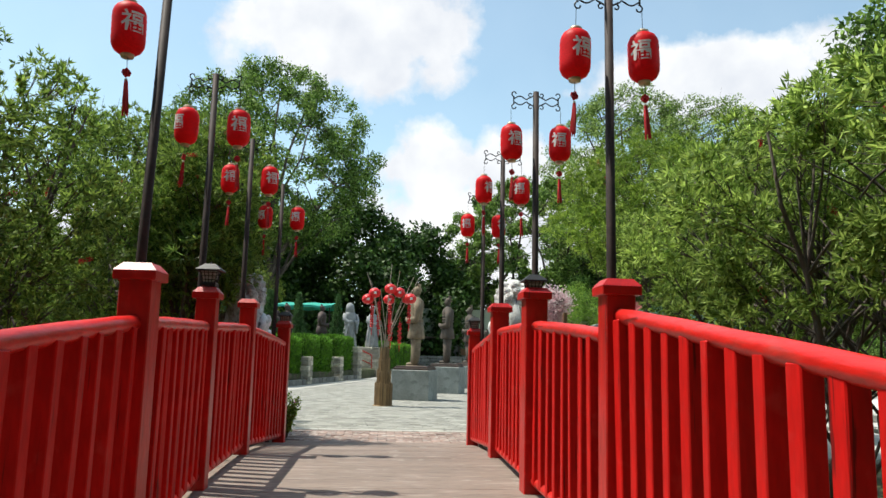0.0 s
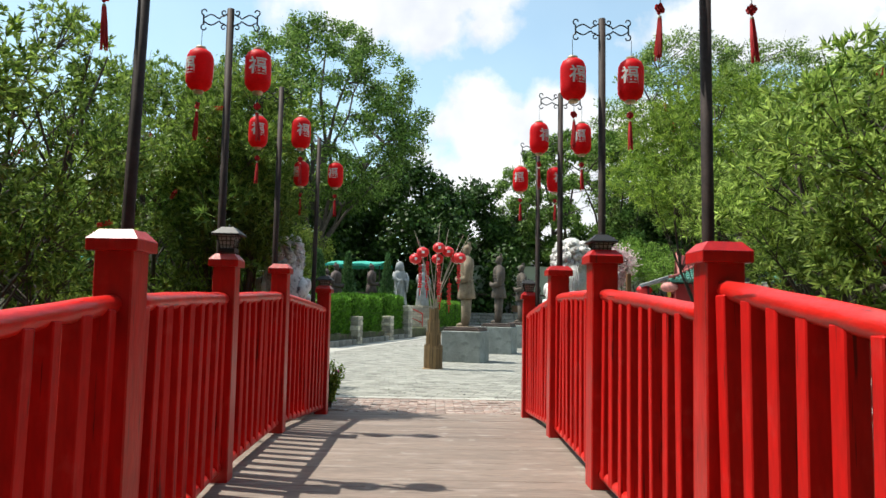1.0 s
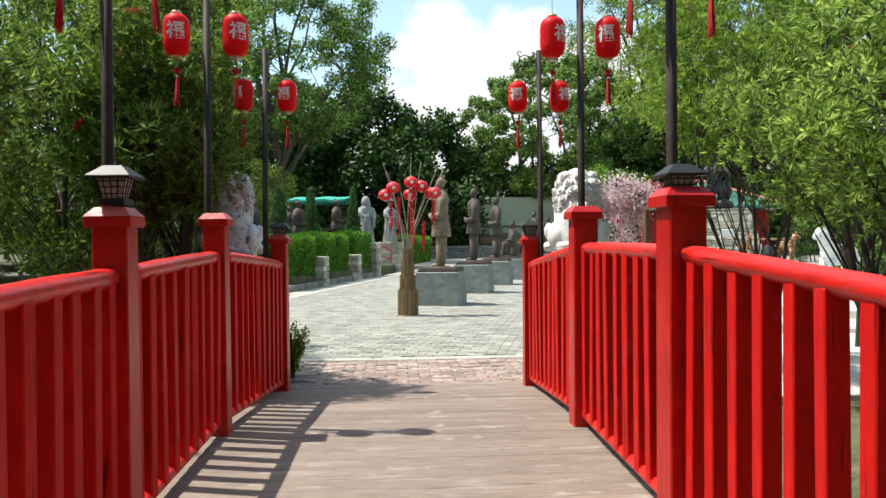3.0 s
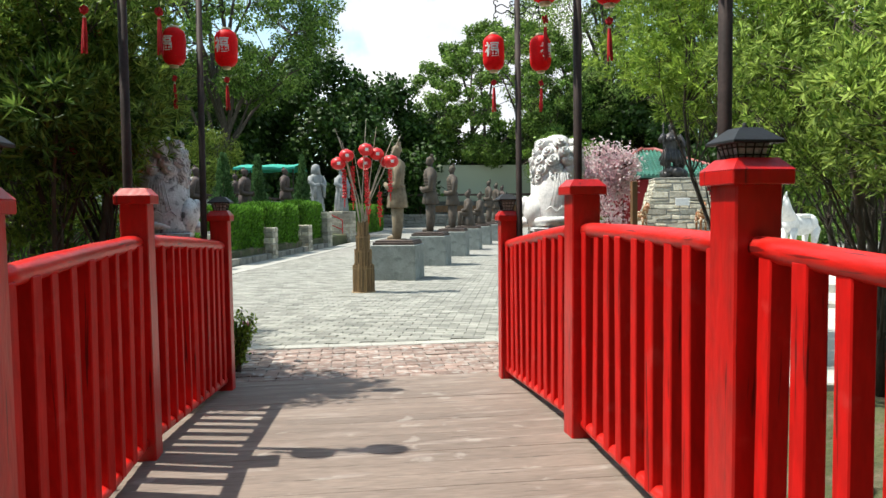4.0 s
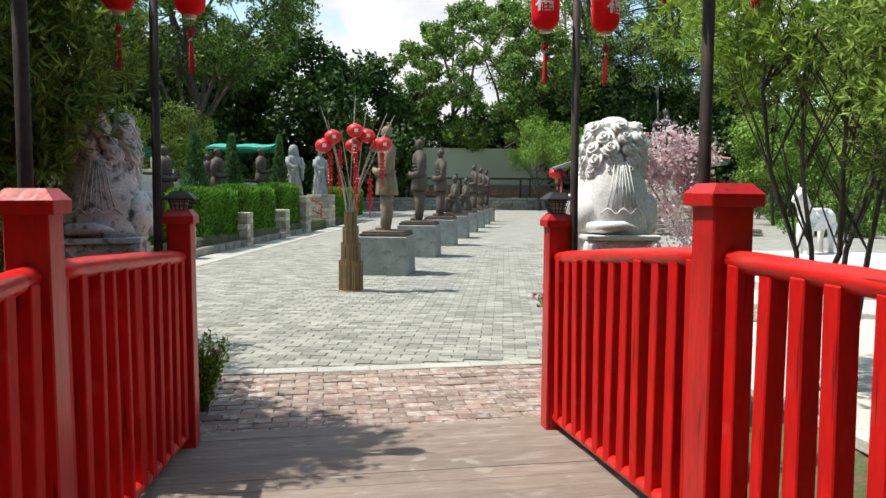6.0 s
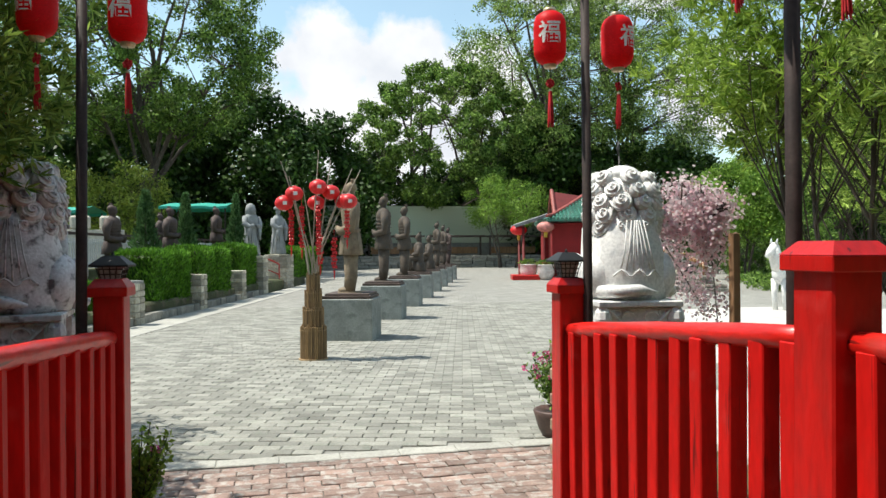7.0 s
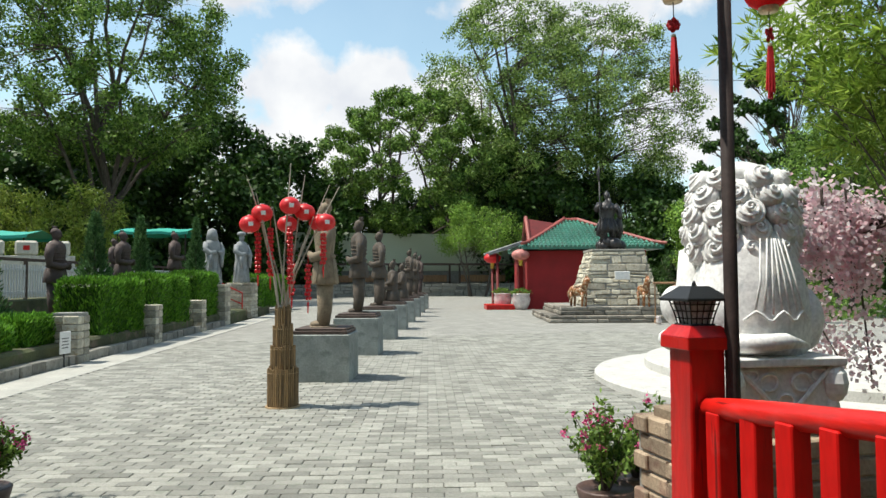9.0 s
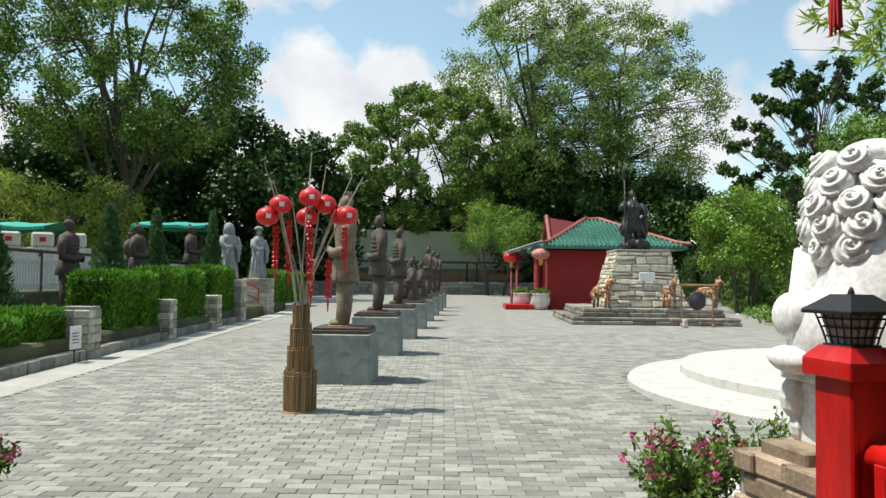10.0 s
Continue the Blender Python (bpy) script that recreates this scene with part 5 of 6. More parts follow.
for i, (x, y, z, h, r) in enumerate(((-3.57, 16.0, 0.35, 2.6, 0.42), (-3.03, 19.3, 0.35, 2.8, 0.36), (-1.80, 22.6, 0.5, 2.9, 0.34), (-5.0, 13.0, 0.3, 2.2, 0.5), (-3.4, 3.6, -0.05, 1.9, 0.42))):
    cypress(x, y, z, h, r, 400 + i)
# terrace behind, with picket fence, canopies and dark benches
bm = bmesh.new()
x, y = bed(-17.5, 30)
box(bm, (x, y, 0.35), (14, 44, 1.1), -radians(BED_TURN), 0.05)
solo("terrace", bm, M_SOIL, "raised turf terrace behind the planted bed", "terrace", kind="structure")
fence = thing("picket_fence", pose(*bed(-10.6, 24.5), 0.9, 0, 0, -BED_TURN), "low white picket fence with a dark top rail on the terrace", "fence")
bm = bmesh.new()
box(bm, (0, 0, 0), (0.02, 0.07, 0.95), 0, 0.004)
picket = finish(bm, "picket", M_PICKET)
for k in range(150):
    p = new("picket", picket)
    p.parent = fence
    p.matrix_basis = pose(0, -11 + k * 0.147, 0.5)
for z, nm, mat, hh in ((1.12, "top_rail", M_BENCH, 0.09), (0.85, "upper_rail", M_PICKET, 0.06), (0.2, "lower_rail", M_PICKET, 0.06)):
    bm = bmesh.new()
    box(bm, (-0.03, 0, z), (0.05, 22.2, hh), 0, 0.006)
    part(nm, bm, mat, fence)
for k in range(12):
    bm = bmesh.new()
    box(bm, (-0.03, -11 + 2 * k, 0.55), (0.09, 0.09, 1.25), 0, 0.006)
    part("fence_post", bm, M_BENCH, fence)


bm = bmesh.new()
box(bm, (0, 0, 0.70), (6.0, 0.30, 1.42), 0, 0.02)
cream = solo("wall_cream", bm, M_CREAM, "cream rendered garden wall with rounded merlons behind the fence", "wall", kind="structure", m=pose(-9.0, 25.6, 0.88, 0, 0, 14))
bm = bmesh.new()
box(bm, (0, 0, 0.26), (0.70, 0.30, 0.52), 0, 0.07)
merlon_mesh = finish(bm, "merlon", M_CREAM)
bm = bmesh.new()
box(bm, (0, -0.153, 0.27), (0.20, 0.012, 0.16), 0, 0.004)
motif_mesh = finish(bm, "motif", M_RED)
for k in range(6):
    b = new("merlon", merlon_mesh)
    b.parent = cream
    b.matrix_basis = pose(-2.5 + k, 0, 1.41)
    g = new("motif", motif_mesh)
    g.parent = b


def canopy(x, y, z, w, d, turn):
    t = thing("market_canopy", pose(x, y, 0.9, 0, 0, turn), "green fabric canopy on thin posts above the terrace", "canopy", "green canopies")
    bm = bmesh.new()
    n = 8
    rows = [[bm.verts.new(((i / n - 0.5) * w, (j - 1) * d / 2, z - 0.9 + (0.22 if j == 1 else 0.0) + 0.03 * math.sin(i * 1.7))) for i in range(n + 1)] for j in range(3)]
    for j in range(2):
        for i in range(n):
            bm.faces.new((rows[j][i], rows[j][i + 1], rows[j + 1][i + 1], rows[j + 1][i]))
    for j in (0, 2):
        for i in range(n):
            a, b = rows[j][i], rows[j][i + 1]
            bm.faces.new((a, b, bm.verts.new(b.co - Vector((0, 0, 0.12))), bm.verts.new(a.co - Vector((0, 0, 0.12)))))
    part("cloth", bm, M_CANOPY, t)
    for sx in (-1, 1):
        for sy in (-1, 1):
            bm = bmesh.new()
            tube(bm, [(sx * w * 0.46, sy * d * 0.46, 0), (sx * w * 0.46, sy * d * 0.46, z - 0.9)], 0.03, 6)
            part("post", bm, M_POLE, t)


canopy(-9.9, 30.0, 3.15, 4.0, 2.6, -10)
canopy(-4.1, 34.0, 3.60, 3.2, 2.6, -10)
canopy(-12.5, 22.0, 2.9, 4.0, 2.6, -10)


def picnic_table(x, y, z, turn):
    t = thing("picnic_table", pose(x, y, z, 0, 0, turn), "dark brown timber picnic table with two benches", "table", "picnic tables")
    for nm, c, s in (("tabletop", (0, 0, 0.74), (1.7, 0.75, 0.05)), ("bench_seat", (0, 0.72, 0.45), (1.7, 0.28, 0.05)), ("bench_seat", (0, -0.72, 0.45), (1.7, 0.28, 0.05)),
                     ("leg_frame", (0.65, 0, 0.37), (0.09, 1.3, 0.09)), ("leg_frame", (-0.65, 0, 0.37), (0.09, 1.3, 0.09))):
        bm = bmesh.new()
        box(bm, c, s, 0, 0.008)
        part(nm, bm, M_BENCH, t)
    for sx in (-1, 1):
        for sy in (-1, 1):
            bm = bmesh.new()
            tube(bm, [(sx * 0.65, sy * 0.6, 0.0), (sx * 0.65, sy * 0.25, 0.72)], 0.045, 6)
            part("leg", bm, M_BENCH, t)


for i, (x, y) in enumerate(((-6.6, 14.6), (-7.6, 11.0), (-8.3, 17.5), (-6.9, 7.6), (-9.8, 14.0))):
    picnic_table(x, y, 0.37 if x < -6 and y > 9 else -0.04, 60 + 20 * i)
bm = bmesh.new()
box(bm, (0, 0, 0.40), (0.02, 0.30, 0.36), 0, 0.004)
sign = thing("plant_sign", pose(*bed(-5.32, 10.15), 0.0, 0, 0, -18), "small white information board on a short stake", "sign")
part("board", bm, M_WHITE, sign)
bm = bmesh.new()
for k in range(4):
    box(bm, (0.013, -0.02, 0.47 - 0.05 * k), (0.004, 0.2 - 0.03 * (k % 2), 0.014))
part("text_lines", bm, M_BLACK, sign, "grey lines of small print")
bm = bmesh.new()
tube(bm, [(-0.02, 0, 0.0), (-0.02, 0, 0.4)], 0.014, 6)
part("stake", bm, M_BLACK, sign)

# ---------------------------------------------------------------- rubble monument with the bronze general
MX, MY, MT = 12.25, 21.2, -16.0
mon = thing("monument", pose(MX, MY, 0, 0, 0, MT), "sloping rubble stone pedestal on two stone steps", "monument")
r = random.Random(9)


def ring_course(parent, half, z, h, depth, name, seed):
    """One course of rough blocks round a square."""
    q = random.Random(seed)
    for side in range(4):
        p = -half
        while p < half - 0.1:
            ln = min(q.uniform(0.35, 0.8), half - p)
            bm = bmesh.new()
            box(bm, (0, 0, 0), (ln - 0.02, depth, h - 0.012), 0, 0.02)
            s = part(name, bm, M_STONED, parent)
            a = side * 90
            ca, sa = math.cos(radians(a)), math.sin(radians(a))
            o, d = p + ln / 2, half - depth / 2 + q.uniform(-0.02, 0.03)
            s.matrix_basis = pose(ca * o + sa * d, sa * o - ca * d, z + h / 2, 0, 0, a + q.uniform(-1.5, 1.5))
            p += ln


bm = bmesh.new()
box(bm, (0, 0, 0.10), (5.0, 5.0, 0.20))
box(bm, (0, 0, 0.34), (4.2, 4.2, 0.28))
box(bm, (0, 0, 1.40), (2.66, 2.56, 1.84), 0, 0, 0.64)
part("core", bm, M_MORTAR, mon)
ring_course(mon, 2.6, 0.0, 0.12, 0.5, "stone", 1)
ring_course(mon, 2.57, 0.12, 0.11, 0.45, "stone", 2)
ring_course(mon, 2.2, 0.23, 0.14, 0.5, "stone", 3)
ring_course(mon, 2.18, 0.37, 0.13, 0.5, "stone", 4)
for side in range(4):
    a = side * 90
    ca, sa = math.cos(radians(a)), math.sin(radians(a))
    z = 0.50
    while z < 2.26:
        h = min(r.uniform(0.13, 0.30), 2.32 - z)
        f = (z + h / 2 - 0.5) / 1.82
        half = (1.36 if side % 2 == 0 else 1.31) * (1 - 0.36 * f)
        dist = (1.29 if side % 2 == 0 else 1.34) * (1 - 0.36 * f)
        p = -half
        while p < half - 0.06:
            ln = min(r.uniform(0.20, 0.72), half - p)
            split = r.random() < 0.35 and h > 0.19
            for lo, hi in (((0, 0.5), (0.5, 1)) if split else ((0, 1),)):
                bm = bmesh.new()
                hh = h * (hi - lo)
                box(bm, (0, 0, 0), (ln - r.uniform(0.02, 0.045), 0.15, hh - r.uniform(0.018, 0.04)), 0, 0.02)
                for v in bm.verts:
                    v.co.x += r.uniform(-0.03, 0.03)
                    v.co.z += r.uniform(-0.022, 0.022)
                s = part("stone", bm, M_STONE, mon)
                o, d = p + ln / 2, dist - 0.05 + r.uniform(-0.012, 0.022)
                s.matrix_basis = pose(ca * o + sa * d, sa * o - ca * d, z + h * (lo + hi) / 2, 0, 0, a) @ pose(0, 0, 0, -14, r.uniform(-4, 4), 0)
            p += ln
        z += h
bm = bmesh.new()
box(bm, (0.05, -1.0, 1.50), (0.50, 0.05, 0.28), 0, 0.01)
pl = part("plaque", bm, M_WHITE, mon, "pale inscribed stone plaque")
pl.matrix_basis = pose(0, 0, 0) @ Matrix.Translation((0, -0.16, 0))
bm = bmesh.new()
box(bm, (0, 0, 2.36), (1.80, 1.72, 0.09), 0, 0.02)
part("cap_slab", bm, M_STONEI, mon)
gx_, gy_ = MX - 0.2, MY
solo("general_statue", guardian(), M_BRONZE, "dark bronze general statue with a long bladed staff on a pedestal", "statue", smooth=True, m=pose(gx_, gy_, 2.38, 0, 0, 12) @ Matrix.Diagonal((0.98, 1.0, 1.04, 1)))


def horse(s=1.0):
    """A small standing glazed horse, facing +x."""
    bm = bmesh.new()
    ball(bm, (0, 0, 0.46), (0.27, 0.12, 0.15), 14)
    ball(bm, (0.2, 0, 0.50), (0.13, 0.115, 0.16), 12)
    ball(bm, (-0.2, 0, 0.48), (0.14, 0.125, 0.15), 12)
    tube(bm, [(0.22, 0, 0.55), (0.33, 0, 0.72), (0.36, 0, 0.84)], [0.11, 0.085, 0.065], 10)
    tube(bm, [(0.33, 0, 0.86), (0.44, 0, 0.78), (0.50, 0, 0.72)], [0.065, 0.05, 0.035], 8)
    for q in (-1, 1):
        tube(bm, [(0.36, q * 0.035, 0.88), (0.35, q * 0.045, 0.96)], [0.025, 0.005], 5)
        for lx in (0.22, -0.24):
            tube(bm, [(lx, q * 0.07, 0.42), (lx + 0.02, q * 0.075, 0.22), (lx, q * 0.075, 0.0)], [0.06, 0.038, 0.035], 8)
    tube(bm, [(-0.32, 0, 0.52), (-0.40, 0, 0.40), (-0.38, 0, 0.2)], [0.04, 0.05, 0.015], 6)
    box(bm, (-0.02, 0, 0.60), (0.22, 0.2, 0.06), 0, 0.02)
    tube(bm, [(0.20, 0, 0.70), (0.29, 0, 0.86)], [0.03, 0.03], 6)
    return bm


for i, (ox, oy, rz) in enumerate(((-1.55, -1.85, -70), (0.55, -1.95, -100), (2.0, -1.2, -60))):
    c, s = math.cos(radians(MT)), math.sin(radians(MT))
    solo("horse_figure", horse(), M_TANG, "amber and cream glazed horse figure on the monument step", "statue", "glazed horses", smooth=True,
         m=pose(MX + c * ox - s * oy, MY + s * ox + c * oy, 0.50, 0, 0, rz) @ Matrix.Scale(1.08, 4))
gong = thing("gong_stand", pose(12.5, 18.05, 0, 0, 0, -25) @ Matrix.Diagonal((0.60, 0.6, 1.0, 1)), "dark round gong hanging in a wooden frame", "gong")
for sx in (-1, 1):
    bm = bmesh.new()
    tube(bm, [(sx * 0.75, 0, 0.0), (sx * 0.75, 0, 1.25)], 0.035, 8)
    box(bm, (sx * 0.75, 0, 0.04), (0.08, 0.6, 0.08), 0, 0.01)
    part("upright", bm, M_WOOD, gong)
bm = bmesh.new()
tube(bm, [(-0.85, 0, 1.25), (0.85, 0, 1.25)], 0.035, 8)
part("crossbar", bm, M_WOOD, gong)
bm = bmesh.new()
lathe(bm, [(0.30, -0.04), (0.31, 0.0), (0.28, 0.035), (0.12, 0.04), (0.09, 0.07), (0.02, 0.075)], 28)
bmesh.ops.transform(bm, matrix=Matrix.Diagonal((1.4, 1.4, 0.92, 1)) @ pose(0, 0, 0.85, 90, 0, 0), verts=bm.verts)
part("disc", bm, M_BRONZE, gong, "dark bronze disc", smooth=True)
bm = bmesh.new()
lathe(bm, [(0.07, 0), (0.10, 0.08), (0.06, 0.18), (0.09, 0.24)], 14, (0, 0, 0))
solo("white_vase", bm, M_CERAM, "small white ceramic vase on the paving by the monument", "vase", smooth=True, m=pose(11.9, 17.75, 0.0))

# ---------------------------------------------------------------- red pavilion with green tiled roof
PX, PY, PT = 12.45, 29.8, -14.0
pav = thing("pavilion", pose(PX, PY, 0, 0, 0, PT), "red-walled pavilion with a green glazed tile hip roof", "building")
W_, D_, H_ = 5.6, 5.0, 2.72
for nm, c, s in (("wall", (W_ / 2, 0.1, H_ / 2), (W_, 0.2, H_)), ("wall", (W_ / 2, D_ - 0.1, H_ / 2), (W_, 0.2, H_)), ("wall", (W_ - 0.1, D_ / 2, H_ / 2), (0.2, D_ - 0.41, H_)),
                 ("wall", (0.1, 0.85, H_ / 2), (0.2, 1.28, H_)), ("wall", (0.1, 3.9, H_ / 2), (0.2, 1.78, H_)), ("lintel", (0.1, 2.25, 2.5), (0.2, 1.5, 0.44))):
    bm = bmesh.new()
    box(bm, c, s, 0, 0.004)
    part(nm, bm, M_WALLR, pav)
# dark sheet set back in the opening, in place of the shaded interior
bm = bmesh.new()
box(bm, (0.6, 2.25, 1.1), (0.05, 1.5, 2.2))
part("door", bm, M_BENCH, pav, "dark panel set back in the entrance, standing for the shade inside")
# hip roof: four slopes with tile rolls
E0, RZ0, RZ1 = 0.65, 2.75, 4.30
corners = [(-0.28, -E0, RZ0 + 0.12), (W_ + E0, -E0, RZ0 + 0.12), (W_ + E0, D_ + E0, RZ0 + 0.12), (-0.28, D_ + E0, RZ0 + 0.12)]
r0, r1 = (2.2, D_ / 2, RZ1), (2.9, D_ / 2, RZ1)
bm = bmesh.new()
cv = [bm.verts.new(c) for c in corners]
rv = [bm.verts.new(r0), bm.verts.new(r1)]
for f in ((cv[0], cv[1], rv[1], rv[0]), (cv[1], cv[2], rv[1]), (cv[2], cv[3], rv[0], rv[1]), (cv[3], cv[0], rv[0])):
    bm.faces.new(f)
under = [bm.verts.new(Vector(c) - Vector((0, 0, 0.10))) for c in corners]
bm.faces.new(under)
for i in range(4):
    bm.faces.new((cv[i], cv[(i + 1) % 4], under[(i + 1) % 4], under[i]))
roof = part("roof", bm, M_TILE, pav, "green glazed tile hip roof")


def tile_rolls(a, b, ra, rb, n):
    """Rolls of cover tiles from an eave a-b up to a ridge ra-rb, each of short overlapping tiles, one object a roll."""
    a, b, ra, rb = (Vector(p) for p in (a, b, ra, rb))
    nrm = (b - a).cross(ra - a).normalized()
    for k in range(n):
        f = (k + 0.5) / n
        lo = a.lerp(b, f)
        # straight up the slope until the hip or the ridge
        along = (b - a).normalized()
        up = nrm.cross(along).normalized()
        if up.z < 0:
            up = -up
        top_h = (ra.z - a.z) / up.z
        s = (lo - a).dot(along)
        sa, sb = (ra - a).dot(along), (rb - a).dot(along)
        total = (b - a).dot(along)
        lim = top_h * min(1.0, s / sa if sa > 1e-6 else 1.0, (total - s) / (total - sb) if total - sb > 1e-6 else 1.0)
        if lim < 0.15:
            continue
        bm = bmesh.new()
        m = max(1, int(lim / 0.26))
        for j in range(m):
            p0, p1 = lo + up * (lim * j / m - 0.02), lo + up * (lim * (j + 1) / m)
            o = nrm * (0.03 if nrm.z > 0 else -0.03)
            tube(bm, [p0 + o * 1.25, p1 + o * 0.7], [0.075, 0.06], 8)
        part("tile_roll", bm, M_TILE, roof)


tile_rolls(corners[0], corners[1], r0, r1, 34)
tile_rolls(corners[3], corners[0], r0, r0, 22)
tile_rolls(corners[1], corners[2], r1, r1, 22)
for a, b in ((corners[0], r0), (corners[3], r0), (corners[1], r1), (corners[2], r1), (r0, r1)):
    bm = bmesh.new()
    a, b = Vector(a), Vector(b)
    pts = [a + Vector((0, 0, 0.20)) - (b - a) * 0.03, a.lerp(b, 0.12) + Vector((0, 0, 0.07)), a.lerp(b, 0.5) + Vector((0, 0, 0.05)), b + Vector((0, 0, 0.07))]
    tube(bm, pts, [0.07, 0.10, 0.10, 0.11], 8)
    part("ridge", bm, M_RIDGE, roof, "terracotta ridge tiles")
# entrance porch on the left flank: red gable, grey tiled lean-to, columns
bm = bmesh.new()
g = [bm.verts.new(p) for p in ((0.35, 0.9, 2.9), (0.35, 3.6, 2.9), (0.35, 2.25, 4.40), (1.7, 0.9, 2.9), (1.7, 3.6, 2.9), (1.9, 2.25, 4.15))]
for f in ((0, 1, 2), (3, 4, 5), (0, 2, 5, 3), (1, 2, 5, 4), (0, 1, 4, 3)):
    bm.faces.new([g[i] for i in f])
part("gable", bm, M_GABLE, pav, "red gable over the entrance")
for sy in (0.9, 3.6):
    bm = bmesh.new()
    tube(bm, [(0.26, sy, 2.95), (0.26, 2.25, 4.48)], 0.10, 8)
    part("barge_board", bm, M_RIDGE, pav)
bm = bmesh.new()
g = [bm.verts.new(p) for p in ((-1.7, 0.7, 2.62), (-1.7, 3.8, 2.62), (-0.1, 3.8, 3.15), (-0.1, 0.7, 3.15), (-1.7, 0.7, 2.54), (-1.7, 3.8, 2.54), (-0.1, 3.8, 3.07), (-0.1, 0.7, 3.07))]
for f in ((0, 1, 2, 3), (4, 5, 6, 7), (0, 1, 5, 4), (1, 2, 6, 5), (2, 3, 7, 6), (3, 0, 4, 7)):
    bm.faces.new([g[i] for i in f])
porch = part("porch_roof", bm, M_GREYTILE, pav, "grey tiled porch roof")
for k in range(15):
    bm = bmesh.new()
    yy = 0.8 + k * 0.207
    tube(bm, [(-1.74, yy, 2.66), (-0.12, yy, 3.19)], 0.05, 6)
    part("porch_tile", bm, M_GREYTILE, porch)
for sy in (0.95, 3.55):
    bm = bmesh.new()
    lathe(bm, [(0.11, 0), (0.11, 0.12), (0.065, 0.16), (0.065, 2.60)], 12, (-1.3, sy, 0))
    part("column", bm, M_GABLE, pav, smooth=True)
c_, s_ = math.cos(radians(PT)), math.sin(radians(PT))


def pav_at(x, y):
    return PX + c_ * x - s_ * y, PY + s_ * x + c_ * y


for i, (lx, ly, z) in enumerate(((-1.5, 1.4, 2.42), (-0.35, -0.35, 2.52))):
    x, y = pav_at(lx, ly)
    t = thing("round_lantern", pose(x, y, z), "round faded red lantern with a yellow tassel under the eave", "lantern", "pavilion lanterns")
    bm = bmesh.new()
    lathe(bm, [(0.10, -0.24)] + [(0.42 * math.cos(f), 0.26 * math.sin(f)) for f in np.linspace(-1.25, 1.25, 11)] + [(0.10, 0.25)], 20)
    part("body", bm, M_BALL if i == 0 else material("faded_lantern", (0.62, 0.25, 0.22), 0.6, trans=0.2), t, smooth=True)
    bm = bmesh.new()
    tube(bm, [(0, 0, -0.24), (0, 0, -0.5)], [0.1, 0.08], 8)
    part("tassel", bm, material("yellow_fringe", (0.6, 0.4, 0.05), 0.8), t)
    bm = bmesh.new()
    tube(bm, [(0, 0, 0.25), (0, 0, 0.42)], 0.012, 5)
    part("hook", bm, M_BLACK, t)
for i, (lx, ly) in enumerate(((-0.35, -0.45), (-1.1, 0.6))):
    x, y = pav_at(lx, ly)
    t = thing("planter_urn", pose(x, y, 0), "pale glazed ceramic urn planted with low greenery", "planter", "pavilion urns")
    bm = bmesh.new()
    lathe(bm, [(0.24, 0), (0.36, 0.2), (0.43, 0.45), (0.38, 0.66), (0.42, 0.70), (0.40, 0.74), (0.34, 0.70)], 22)
    part("pot", bm, M_CERAM, t, smooth=True)
    q = np.random.default_rng(i)
    p, w = clump_points(q, [(0, 0, 0.8)], [(0.38, 0.38, 0.14)], 500)
    leaves("greenery", L_MID, p, w, 0.09, 0.05, t, i)
bm = bmesh.new()
box(bm, (0, 0, 0.11), (1.3, 1.6, 0.24), 0, 0.02)
solo("red_step", bm, M_RED, "red-painted entrance step of the pavilion", "step", m=pose(*pav_at(-1.3, 0.3), 0, 0, 0, PT))

# ---------------------------------------------------------------- far end: low stone wall, painted wall, dark shelters
bm = bmesh.new()
q = random.Random(12)
for row in range(4):
    x = -4.0
    while x < 34:
        ln = q.uniform(0.5, 1.3)
        box(bm, (x + ln / 2, 58 + q.uniform(-0.03, 0.03), 0.12 + row * 0.27), (ln - 0.04, 0.4, 0.25), 0, 0.03)
        x += ln
solo("wall_far", bm, M_STONEI, "low rubble stone wall at the far end of the plaza", "wall", kind="structure")


